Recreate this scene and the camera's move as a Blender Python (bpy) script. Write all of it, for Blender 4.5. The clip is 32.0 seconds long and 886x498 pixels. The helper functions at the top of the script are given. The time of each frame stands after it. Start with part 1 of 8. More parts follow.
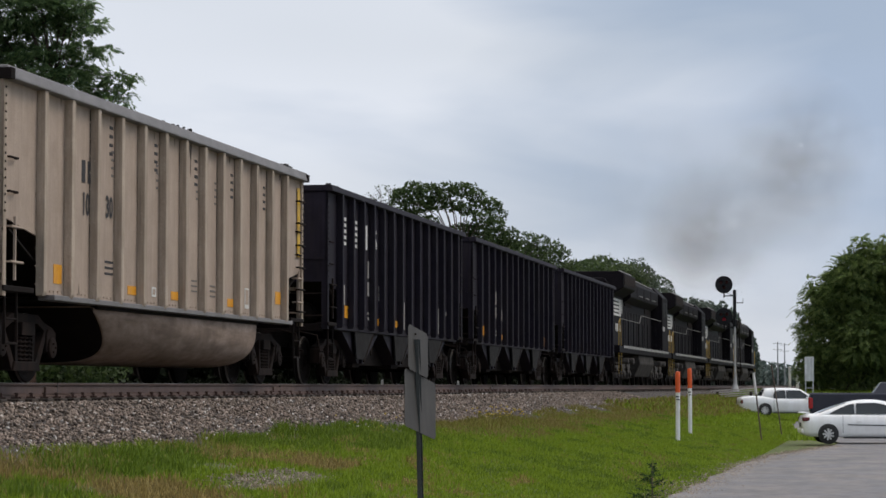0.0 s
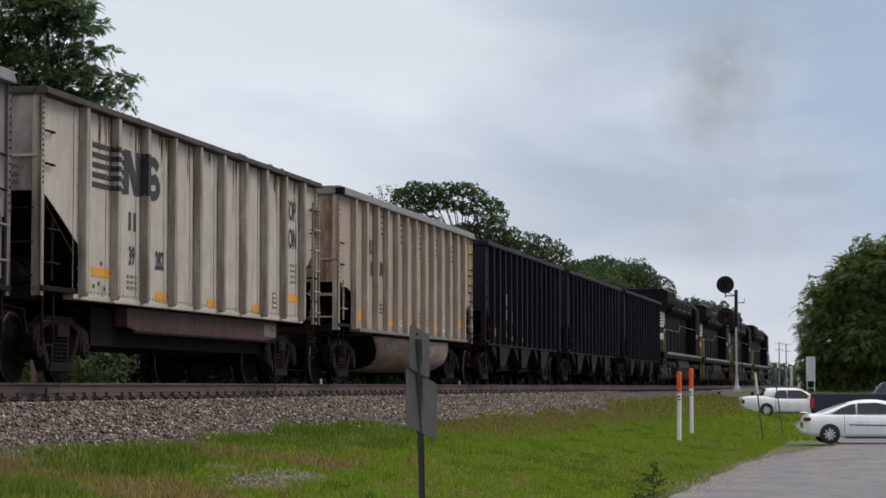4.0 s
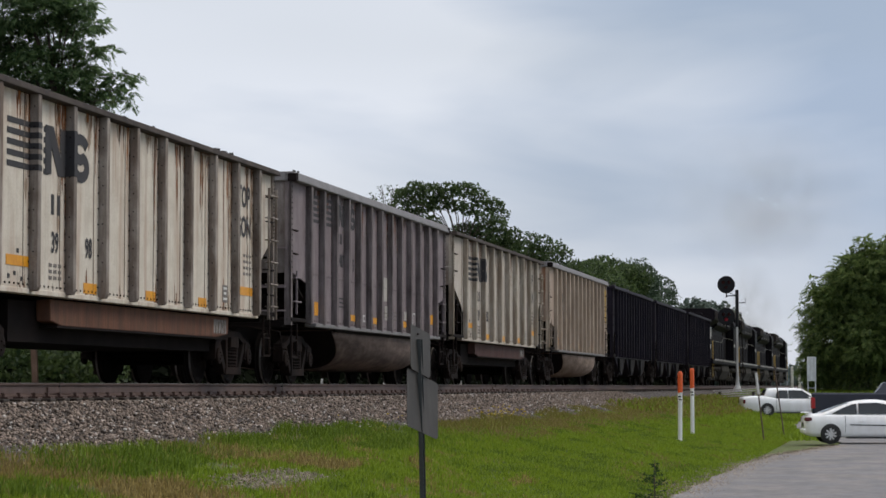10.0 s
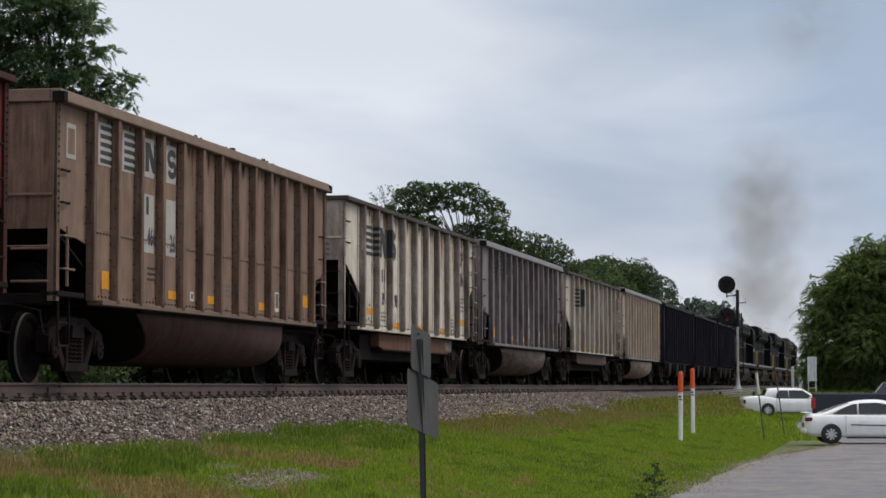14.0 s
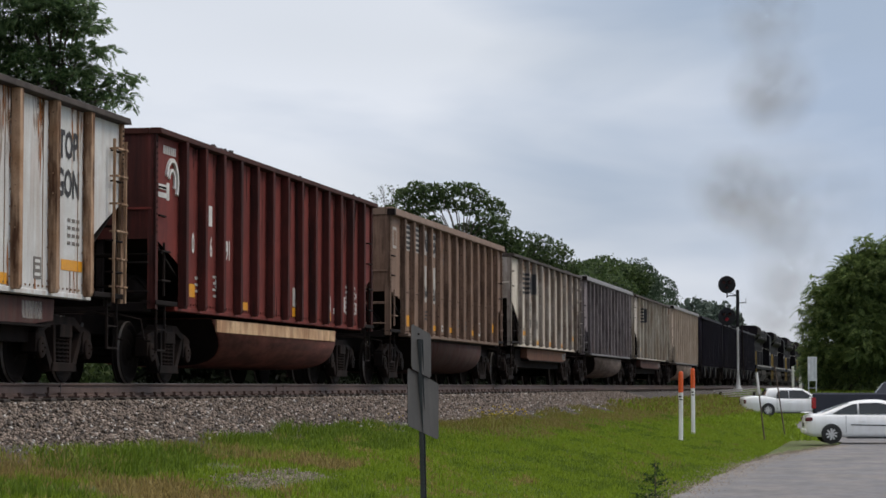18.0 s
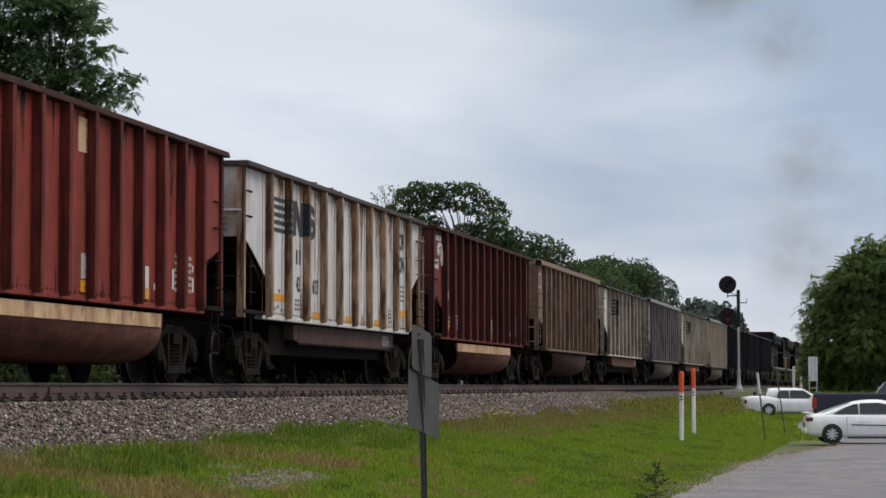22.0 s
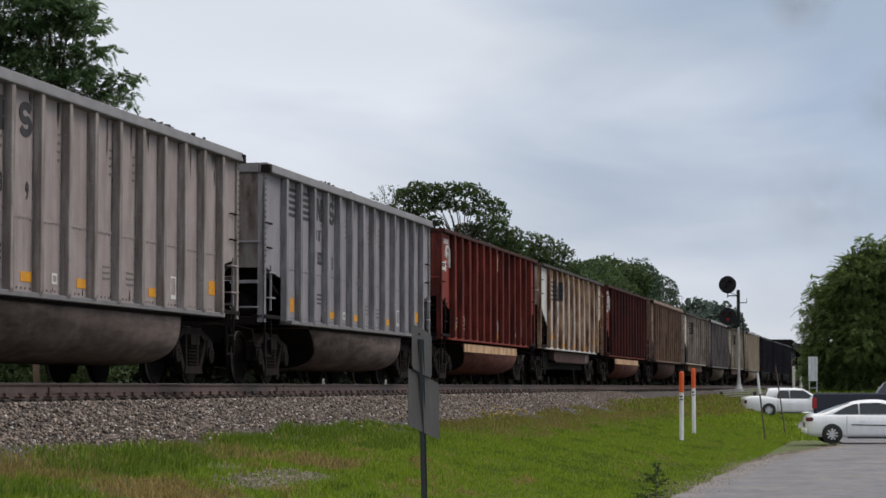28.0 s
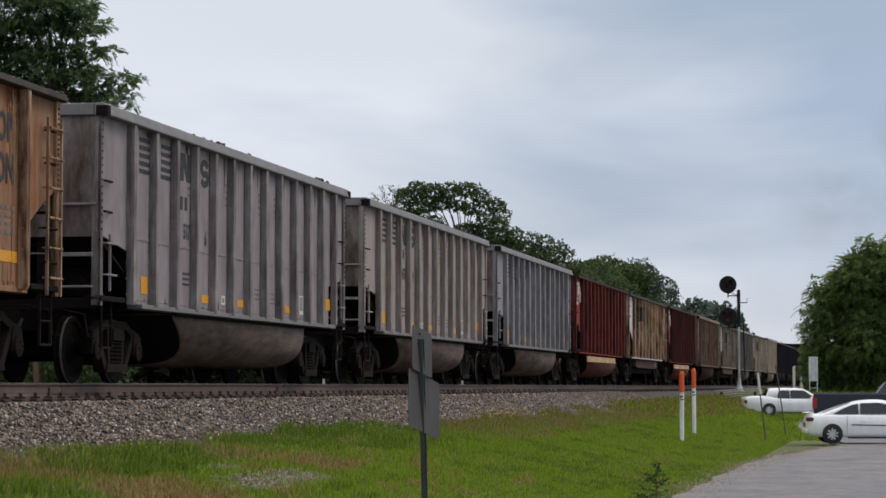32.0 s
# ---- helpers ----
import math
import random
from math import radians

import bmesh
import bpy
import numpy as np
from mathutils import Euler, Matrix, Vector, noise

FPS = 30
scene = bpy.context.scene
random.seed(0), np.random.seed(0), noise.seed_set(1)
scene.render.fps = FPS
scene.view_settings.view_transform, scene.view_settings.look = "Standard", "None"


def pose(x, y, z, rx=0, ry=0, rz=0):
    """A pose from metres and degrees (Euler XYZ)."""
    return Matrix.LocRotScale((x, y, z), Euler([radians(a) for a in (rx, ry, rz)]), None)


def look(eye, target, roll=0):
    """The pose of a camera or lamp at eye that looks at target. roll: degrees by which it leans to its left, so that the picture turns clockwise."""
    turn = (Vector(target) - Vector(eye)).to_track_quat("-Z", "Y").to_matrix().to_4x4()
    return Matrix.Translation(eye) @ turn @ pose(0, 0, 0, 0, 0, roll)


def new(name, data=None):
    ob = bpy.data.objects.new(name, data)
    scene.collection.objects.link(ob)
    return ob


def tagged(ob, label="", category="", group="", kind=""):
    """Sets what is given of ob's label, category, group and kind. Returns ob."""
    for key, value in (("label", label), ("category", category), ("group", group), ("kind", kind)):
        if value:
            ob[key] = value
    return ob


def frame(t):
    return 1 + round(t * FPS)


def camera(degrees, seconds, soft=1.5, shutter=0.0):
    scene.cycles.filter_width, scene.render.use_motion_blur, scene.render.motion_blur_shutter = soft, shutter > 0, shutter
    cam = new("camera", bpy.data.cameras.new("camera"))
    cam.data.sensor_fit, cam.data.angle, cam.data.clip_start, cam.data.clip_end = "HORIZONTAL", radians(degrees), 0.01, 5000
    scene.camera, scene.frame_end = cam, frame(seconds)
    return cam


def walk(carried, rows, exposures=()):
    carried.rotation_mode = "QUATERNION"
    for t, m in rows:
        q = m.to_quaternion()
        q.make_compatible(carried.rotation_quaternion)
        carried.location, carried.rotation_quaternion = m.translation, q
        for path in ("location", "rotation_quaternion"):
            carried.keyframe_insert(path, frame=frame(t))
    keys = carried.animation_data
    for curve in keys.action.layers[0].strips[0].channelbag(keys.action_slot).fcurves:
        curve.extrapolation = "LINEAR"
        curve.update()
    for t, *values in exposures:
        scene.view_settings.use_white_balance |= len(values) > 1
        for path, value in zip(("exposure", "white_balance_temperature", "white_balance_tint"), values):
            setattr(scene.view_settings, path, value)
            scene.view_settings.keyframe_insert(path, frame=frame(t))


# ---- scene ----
# Path: a hand-held phone at rest, it only sways a little.
EYE = (0.0, 0.0, 1.70)
TILT, TURN = 93.344, 10.768
cam = camera(21.36, 32.0, soft=1.6)
SWAY = [(0, -6.5), (0.5, -6.4), (1.0, -4.6), (3.0, -4.2), (6.0, -3.2), (10.0, -2.4), (14.0, -1.6), (18.0, -1.2), (20.2, 0.5), (22.0, 0.0), (27.0, 0.0), (32.0, 0.6)]
walk(cam, [(t, pose(*EYE, TILT, 0, TURN + d * 0.01378)) for t, d in SWAY])

# ---- light: a bright overcast afternoon ----
world = bpy.data.worlds.new("overcast_sky")
scene.world = world
world.use_nodes = True


def build_world():
    nt = world.node_tree
    nt.nodes.clear()
    N, L = nt.nodes.new, nt.links.new
    out, bg = N("ShaderNodeOutputWorld"), N("ShaderNodeBackground")
    sky = N("ShaderNodeTexSky")
    sky.sky_type = "NISHITA"
    sky.sun_disc = False
    sky.sun_elevation, sky.sun_rotation = radians(52), radians(62)
    sky.air_density, sky.dust_density = 1.3, 2.0
    dim = N("ShaderNodeMixRGB")
    dim.blend_type = "MULTIPLY"
    dim.inputs[0].default_value = 1
    dim.inputs[2].default_value = (0.06, 0.06, 0.06, 1)
    L(sky.outputs[0], dim.inputs[1])
    co = N("ShaderNodeTexCoord")
    mp = N("ShaderNodeMapping")
    mp.inputs["Scale"].default_value = (1.0, 1.0, 4.2)
    mp.inputs["Rotation"].default_value = (0.10, 0.05, 0.4)
    L(co.outputs["Generated"], mp.inputs[0])
    n1 = N("ShaderNodeTexNoise")
    n1.inputs["Scale"].default_value, n1.inputs["Detail"].default_value, n1.inputs["Roughness"].default_value = 3.4, 5, 0.45
    n1.inputs["Distortion"].default_value = 0.4
    L(mp.outputs[0], n1.inputs["Vector"])
    ramp = N("ShaderNodeValToRGB")
    e = ramp.color_ramp.elements
    e[0].position, e[0].color = 0.325, (0.41, 0.50, 0.65, 1)
    e[1].position, e[1].color = 0.60, (0.76, 0.803, 0.885, 1)
    # the cloud is thinner and bluer towards the east, and twice as bright overhead as at the horizon
    sep = N("ShaderNodeSeparateXYZ")
    L(co.outputs["Generated"], sep.inputs[0])
    east = N("ShaderNodeMapRange")
    east.inputs[1].default_value, east.inputs[2].default_value = -0.26, 0.02
    east.inputs[3].default_value, east.inputs[4].default_value = 0.05, -0.02
    L(sep.outputs["X"], east.inputs[0])
    low = N("ShaderNodeMapRange")
    low.inputs[1].default_value, low.inputs[2].default_value = 0.04, 0.16
    low.inputs[3].default_value, low.inputs[4].default_value = -0.06, -0.25
    L(sep.outputs["Z"], low.inputs[0])
    s1, s2 = N("ShaderNodeMath"), N("ShaderNodeMath")
    L(n1.outputs[0], s1.inputs[0])
    L(east.outputs[0], s1.inputs[1])
    gate = N("ShaderNodeMath")
    gate.operation = "MULTIPLY"
    side = N("ShaderNodeMapRange")
    side.inputs[1].default_value, side.inputs[2].default_value = -0.2, 0.02
    L(sep.outputs["X"], side.inputs[0])
    L(low.outputs[0], gate.inputs[0])
    L(side.outputs[0], gate.inputs[1])
    haze, s3 = N("ShaderNodeMapRange"), N("ShaderNodeMath")               # whiter cloud low over the horizon
    haze.inputs[1].default_value, haze.inputs[2].default_value = 0.05, 0.14
    haze.inputs[3].default_value, haze.inputs[4].default_value = 0.09, 0.0
    L(sep.outputs["Z"], haze.inputs[0])
    L(s1.outputs[0], s3.inputs[0])
    L(haze.outputs[0], s3.inputs[1])
    L(s3.outputs[0], s2.inputs[0])
    L(gate.outputs[0], s2.inputs[1])
    L(s2.outputs[0], ramp.inputs[0])
    over = N("ShaderNodeMapRange")
    over.inputs[1].default_value, over.inputs[2].default_value = 0.17, 0.75
    over.inputs[3].default_value, over.inputs[4].default_value = 1.0, 2.3
    L(sep.outputs["Z"], over.inputs[0])
    thick = N("ShaderNodeMapRange")
    thick.inputs[1].default_value, thick.inputs[2].default_value = 0.17, 0.6
    L(sep.outputs["Z"], thick.inputs[0])
    warm = N("ShaderNodeMixRGB")
    warm.blend_type = "MULTIPLY"
    warm.inputs[2].default_value = (1.06, 0.93, 0.80, 1)
    L(thick.outputs[0], warm.inputs[0])
    n2 = N("ShaderNodeTexNoise")
    n2.inputs["Scale"].default_value, n2.inputs["Detail"].default_value = 1.9, 3
    L(mp.outputs[0], n2.inputs["Vector"])
    cover = N("ShaderNodeMapRange")
    cover.inputs[1].default_value, cover.inputs[2].default_value = 0.3, 0.62
    cover.inputs[3].default_value, cover.inputs[4].default_value = 0.72, 0.97
    L(n2.outputs[0], cover.inputs[0])
    mix = N("ShaderNodeMixRGB")
    L(cover.outputs[0], mix.inputs[0])
    L(dim.outputs[0], mix.inputs[1])
    L(ramp.outputs[0], mix.inputs[2])
    L(mix.outputs[0], warm.inputs[1])
    L(warm.outputs[0], bg.inputs[0])
    L(over.outputs[0], bg.inputs[1])
    L(bg.outputs[0], out.inputs[0])


build_world()
sun = new("sun", bpy.data.lights.new("sun", "SUN"))
sun.data.energy, sun.data.angle, sun.data.color = 1.45, radians(25), (1.0, 0.90, 0.76)
sun.matrix_world = look((0, 0, 0), (-0.62, -0.33, -0.9))
scene.view_settings.exposure = 0.0


# ---- materials ----
def material(name, c1, c2, rough=0.7, metal=0.0, scale=3.0, fine=60.0, bump=0.15, stain=None, stain_amount=0.0, stain_scale=(2.0, 2.0, 0.35),
             per_object=0.0, spec=0.5, dist=0.01, drip=0.5, low=0.42, high=0.6):
    """Two colours mixed by broad noise, fine grain and relief, and stains that run down."""
    m = bpy.data.materials.new(name)
    m.use_nodes = True
    nt = m.node_tree
    N, L = nt.nodes.new, nt.links.new
    b = nt.nodes["Principled BSDF"]
    b.inputs["Roughness"].default_value, b.inputs["Metallic"].default_value = rough, metal
    b.inputs["Specular IOR Level"].default_value = spec
    co = N("ShaderNodeTexCoord")
    info = N("ShaderNodeObjectInfo")
    off = N("ShaderNodeVectorMath")
    off.operation = "ADD"
    sc = N("ShaderNodeMath")
    sc.operation = "MULTIPLY"
    sc.inputs[1].default_value = 37.0
    L(info.outputs["Random"], sc.inputs[0])
    L(co.outputs["Object"], off.inputs[0])
    L(sc.outputs[0], off.inputs[1])
    broad, grain = N("ShaderNodeTexNoise"), N("ShaderNodeTexNoise")
    broad.inputs["Scale"].default_value, broad.inputs["Detail"].default_value = scale, 4
    grain.inputs["Scale"].default_value, grain.inputs["Detail"].default_value = fine, 3
    L(off.outputs[0], broad.inputs["Vector"])
    L(off.outputs[0], grain.inputs["Vector"])
    r = N("ShaderNodeValToRGB")
    r.color_ramp.elements[0].position, r.color_ramp.elements[1].position = 0.3, 0.7
    r.color_ramp.elements[0].color, r.color_ramp.elements[1].color = (*c1, 1), (*c2, 1)
    L(broad.outputs[0], r.inputs[0])
    g = N("ShaderNodeMixRGB")
    g.blend_type = "OVERLAY"
    g.inputs[0].default_value = 0.35
    L(r.outputs[0], g.inputs[1])
    L(grain.outputs[0], g.inputs[2])
    last = g.outputs[0]
    if stain:
        mp = N("ShaderNodeMapping")
        mp.inputs["Scale"].default_value = stain_scale
        L(off.outputs[0], mp.inputs[0])
        s = N("ShaderNodeTexNoise")
        s.inputs["Scale"].default_value, s.inputs["Detail"].default_value, s.inputs["Roughness"].default_value = 2.2, 6, 0.62
        L(mp.outputs[0], s.inputs["Vector"])
        k = N("ShaderNodeMapRange")
        k.inputs[1].default_value, k.inputs[2].default_value = low, high
        k.inputs[4].default_value = stain_amount
        L(s.outputs[0], k.inputs[0])
        mx = N("ShaderNodeMixRGB")
        mx.inputs[2].default_value = (*stain, 1)
        L(k.outputs[0], mx.inputs[0])
        L(last, mx.inputs[1])
        last = mx.outputs[0]
        mp2, s2, k2, m2 = N("ShaderNodeMapping"), N("ShaderNodeTexNoise"), N("ShaderNodeMapRange"), N("ShaderNodeMixRGB")
        mp2.inputs["Scale"].default_value = (7 * stain_scale[0], 7 * stain_scale[1], 2.2 * stain_scale[2])       # fine drips
        L(off.outputs[0], mp2.inputs[0])
        L(mp2.outputs[0], s2.inputs["Vector"])
        s2.inputs["Scale"].default_value, s2.inputs["Detail"].default_value = 1.3, 5
        k2.inputs[1].default_value, k2.inputs[2].default_value, k2.inputs[3].default_value, k2.inputs[4].default_value = 0.38, 0.66, 1.22, 0.80
        L(s2.outputs[0], k2.inputs[0])
        m2.blend_type = "MULTIPLY"
        m2.inputs[0].default_value = drip
        L(last, m2.inputs[1])
        L(k2.outputs[0], m2.inputs[2])
        last = m2.outputs[0]
    if per_object:
        hv = N("ShaderNodeHueSaturation")
        vr = N("ShaderNodeMapRange")
        vr.inputs[3].default_value, vr.inputs[4].default_value = 1 - per_object, 1 + per_object
        L(info.outputs["Random"], vr.inputs[0])
        L(vr.outputs[0], hv.inputs["Value"])
        L(last, hv.inputs["Color"])
        last = hv.outputs[0]
    L(last, b.inputs["Base Color"])
    if bump:
        bp = N("ShaderNodeBump")
        bp.inputs["Strength"].default_value, bp.inputs["Distance"].default_value = bump, dist
        L(grain.outputs[0], bp.inputs["Height"])
        L(bp.outputs[0], b.inputs["Normal"])
    return m


def leafy(name, c1, c2, trans=0.35, spec=0.25):
    """Leaves: the colour varies leaf by leaf, and some light comes through."""
    m = bpy.data.materials.new(name)
    m.use_nodes = True
    nt = m.node_tree
    N, L = nt.nodes.new, nt.links.new
    b, out = nt.nodes["Principled BSDF"], nt.nodes["Material Output"]
    geo = N("ShaderNodeNewGeometry")
    r = N("ShaderNodeValToRGB")
    r.color_ramp.elements[0].color, r.color_ramp.elements[1].color = (*c1, 1), (*c2, 1)
    L(geo.outputs["Random Per Island"], r.inputs[0])
    L(r.outputs[0], b.inputs["Base Color"])
    b.inputs["Roughness"].default_value = 0.6
    b.inputs["Specular IOR Level"].default_value = spec
    t = N("ShaderNodeBsdfTranslucent")
    L(r.outputs[0], t.inputs[0])
    mx = N("ShaderNodeMixShader")
    mx.inputs[0].default_value = trans
    L(b.outputs[0], mx.inputs[1])
    L(t.outputs[0], mx.inputs[2])
    L(mx.outputs[0], out.inputs[0])
    return m


paint = {
    "tan": material("tan_paint", (0.361, 0.2829, 0.2267), (0.4219, 0.3322, 0.2703), 0.62, stain=(0.259, 0.201, 0.1619), stain_amount=0.30, spec=0.15, drip=0.22, bump=0.05),
    "grey": material("grey_aluminium_paint", (0.2416, 0.2105, 0.2212), (0.296, 0.2596, 0.2734), 0.6, stain=(0.1326, 0.1036, 0.1044), stain_amount=0.33, spec=0.15, drip=0.22, bump=0.05),
    "dark_grey": material("sooty_grey_paint", (0.1898, 0.1562, 0.1662), (0.2472, 0.2076, 0.2163), 0.62, stain=(0.11, 0.0874, 0.09108), stain_amount=0.33, spec=0.15, drip=0.22, bump=0.05),
    "blue_grey": material("cool_grey_paint", (0.2465, 0.2291, 0.2492), (0.2989, 0.279, 0.3011), 0.55, stain=(0.184, 0.1661, 0.1731), stain_amount=0.24, spec=0.15, drip=0.22, bump=0.05),
    "tan_grey": material("tan_grey_paint", (0.2952, 0.2468, 0.2387), (0.3608, 0.3051, 0.2968), 0.6, stain=(0.1921, 0.1503, 0.1287), stain_amount=0.33, spec=0.15, drip=0.22, bump=0.05),
    "brown": material("brown_grimy_paint", (0.2027, 0.13, 0.09448), (0.2656, 0.1771, 0.1349), 0.68, stain=(0.1, 0.0589, 0.04158), stain_amount=0.36, spec=0.15, drip=0.22, bump=0.06),
    "red": material("oxide_red_paint", (0.2166, 0.03589, 0.02573), (0.2821, 0.05127, 0.03573), 0.62, stain=(0.08, 0.02418, 0.02178), stain_amount=0.36, spec=0.15, drip=0.22, bump=0.06),
    "dark_red": material("dark_oxide_red_paint", (0.1346, 0.02781, 0.02369), (0.1868, 0.03894, 0.03108), 0.65, stain=(0.05, 0.0186, 0.01782), stain_amount=0.36, spec=0.15, drip=0.22, bump=0.06),
    "white": material("chalky_white_paint", (0.4247, 0.3778, 0.3317), (0.5158, 0.4667, 0.4146), 0.7, stain=(0.1806, 0.134, 0.09758), stain_amount=0.33, spec=0.15, drip=0.22, bump=0.06, low=0.48, high=0.72),
    "rusty_white": material("rust_streaked_white_paint", (0.5336, 0.4784, 0.4048), (0.644, 0.5934, 0.5152), 0.7, stain=(0.28, 0.12, 0.05), stain_amount=0.35, stain_scale=(2.0, 2.0, 0.16), spec=0.15, drip=0.22, bump=0.08, low=0.48, high=0.62),
    "blue_white": material("bluish_white_paint_with_rust", (0.5288, 0.5238, 0.5085), (0.6324, 0.6318, 0.624), 0.68, stain=(0.30, 0.135, 0.055), stain_amount=0.28, stain_scale=(2.4, 2.4, 0.22), spec=0.15, drip=0.22, bump=0.06, low=0.47, high=0.64),
    "orange_rust": material("orange_rusted_paint", (0.2356, 0.1207, 0.06479), (0.2945, 0.1826, 0.1228), 0.8, stain=(0.22, 0.07, 0.025), stain_amount=0.85, stain_scale=(3.0, 3.0, 0.3), spec=0.15, bump=0.1, low=0.45, high=0.65),
    "black": material("sooty_black_paint", (0.00918, 0.007056, 0.0131), (0.01499, 0.01205, 0.0205), 0.65, stain=(0.022, 0.018, 0.019), stain_amount=0.4, bump=0.05, spec=0.15),
}
rib_rust = material("rusty_rib_paint", (0.27, 0.1553, 0.0891), (0.432, 0.2903, 0.1931), 0.8, stain=(0.06, 0.026, 0.014), stain_amount=0.95, stain_scale=(3, 3, 0.4), per_object=0.2, low=0.45, high=0.62, spec=0.15)
rib_dirty = material("dirty_rib_paint", (0.2075, 0.174, 0.1522), (0.3458, 0.3068, 0.2723), 0.75, stain=(0.085, 0.055, 0.038), stain_amount=0.7, per_object=0.15, spec=0.15)
rib_light = material("chalky_rib_paint", (0.34, 0.3024, 0.252), (0.425, 0.3864, 0.3276), 0.75, stain=(0.17, 0.1176, 0.0756), stain_amount=0.7, per_object=0.12, spec=0.15)
chord_dark = material("sooty_top_chord", (0.035, 0.028, 0.025), (0.07, 0.056, 0.048), 0.75, spec=0.15)
chord_red = material("sooty_red_top_chord", (0.03, 0.0108, 0.0084), (0.054, 0.018, 0.0132), 0.8, spec=0.15)
chord_brown = material("brown_top_chord", (0.15, 0.10, 0.075), (0.2, 0.14, 0.105), 0.7, spec=0.15)
maroon = material("maroon_primer_sill", (0.06, 0.028, 0.026), (0.09, 0.04, 0.034), 0.75, stain=(0.10, 0.085, 0.075), stain_amount=0.4, spec=0.15)
rust_sill = material("rust_brown_sill", (0.13, 0.06, 0.04), (0.17, 0.085, 0.055), 0.8, stain=(0.07, 0.05, 0.04), stain_amount=0.5, spec=0.15)
dust_band = material("dusty_orange_band", (0.52, 0.33, 0.19), (0.64, 0.45, 0.28), 0.8, stain=(0.25, 0.11, 0.06), stain_amount=0.6, stain_scale=(1.5, 1.5, 0.6), spec=0.15)
rib_grey = material("grimy_grey_rib", (0.1997, 0.1742, 0.1684), (0.3136, 0.2807, 0.2729), 0.7, stain=(0.06221, 0.04787, 0.04378), stain_amount=0.8, stain_scale=(3, 3, 0.35), per_object=0.12, spec=0.15, low=0.45, high=0.65)
rib_sooty = material("sooty_grey_rib", (0.1365, 0.115, 0.115), (0.2084, 0.1796, 0.1783), 0.7, stain=(0.046, 0.0368, 0.0345), stain_amount=0.8, stain_scale=(3, 3, 0.35), per_object=0.12, spec=0.15, low=0.45, high=0.65)
rib_cool = material("cool_grey_rib", (0.2125, 0.2025, 0.21), (0.2875, 0.275, 0.285), 0.65, stain=(0.08, 0.07, 0.068), stain_amount=0.7, stain_scale=(3, 3, 0.35), per_object=0.1, spec=0.15, low=0.45, high=0.65)
rib_brown = material("grimy_brown_rib", (0.1553, 0.09585, 0.0675), (0.216, 0.1391, 0.1013), 0.72, stain=(0.05, 0.03, 0.022), stain_amount=0.8, stain_scale=(3, 3, 0.35), per_object=0.12, spec=0.15, low=0.45, high=0.65)
# red ribs: soot, and the shade of their rear faces, in the colour
rib_red = material("sooty_shaded_red_rib", (0.1105, 0.0247, 0.0182), (0.182, 0.0364, 0.026), 0.7, stain=(0.035, 0.012, 0.011), stain_amount=0.85, stain_scale=(3, 3, 0.3), per_object=0.15, spec=0.15, low=0.42, high=0.62)
rib_dark_red = material("sooty_shaded_dark_red_rib", (0.06, 0.016, 0.013), (0.09, 0.021, 0.017), 0.7, stain=(0.028, 0.012, 0.011), stain_amount=0.85, stain_scale=(3, 3, 0.3), per_object=0.15, spec=0.15, low=0.42, high=0.62)
rib_tan = material("worn_tan_rib", (0.376, 0.3032, 0.2383), (0.4512, 0.3696, 0.2958), 0.62, stain=(0.2444, 0.1895, 0.1456), stain_amount=0.6, stain_scale=(3, 3, 0.35), per_object=0.08, spec=0.15)
rib_dusty = material("dusty_tan_grey_rib", (0.2672, 0.2312, 0.2137), (0.3389, 0.2957, 0.2778), 0.65, stain=(0.12, 0.095, 0.08), stain_amount=0.7, stain_scale=(3, 3, 0.35), per_object=0.1, spec=0.15)
chord_light = material("worn_grey_top_chord", (0.158, 0.1492, 0.1492), (0.2017, 0.1916, 0.1916), 0.55, spec=0.2)
end_rusty_tan = material("rust_stained_tan_end", (0.27, 0.2, 0.155), (0.33, 0.25, 0.2), 0.7, stain=(0.15, 0.07, 0.035), stain_amount=0.9, stain_scale=(2.5, 2.5, 0.6), spec=0.12, low=0.4, high=0.62)
end_chalky = material("dirty_white_end", (0.28, 0.25, 0.225), (0.38, 0.345, 0.315), 0.75, stain=(0.12, 0.075, 0.05), stain_amount=0.7, stain_scale=(1.4, 1.4, 0.5), spec=0.12, low=0.42, high=0.66)
end_sooty = material("soot_stained_grey_end", (0.15, 0.132, 0.124), (0.2, 0.18, 0.17), 0.7, stain=(0.06, 0.036, 0.026), stain_amount=0.9, stain_scale=(1.6, 1.6, 0.6), spec=0.12, low=0.42, high=0.64)
RIBS = {"grey": rib_grey, "dark_grey": rib_sooty, "blue_grey": rib_cool, "tan_grey": rib_dusty, "brown": rib_brown, "tan": rib_tan, "red": rib_red, "dark_red": rib_dark_red}
tub_grey = material("dusty_grey_tub", (0.1717, 0.1282, 0.1112), (0.2343, 0.1787, 0.1562), 0.75, stain=(0.07, 0.055, 0.048), stain_amount=0.6, stain_scale=(1, 0.4, 2.5), spec=0.12)
tub_tan = material("dusty_tan_tub", (0.3348, 0.25, 0.2021), (0.4249, 0.325, 0.2695), 0.75, stain=(0.17, 0.125, 0.10), stain_amount=0.6, stain_scale=(1, 0.4, 2.5), spec=0.12)
tub_red = material("dusty_red_tub", (0.161, 0.0602, 0.0476), (0.224, 0.0896, 0.07), 0.75, stain=(0.06, 0.032, 0.028), stain_amount=0.6, stain_scale=(1, 0.4, 2.5), spec=0.12)
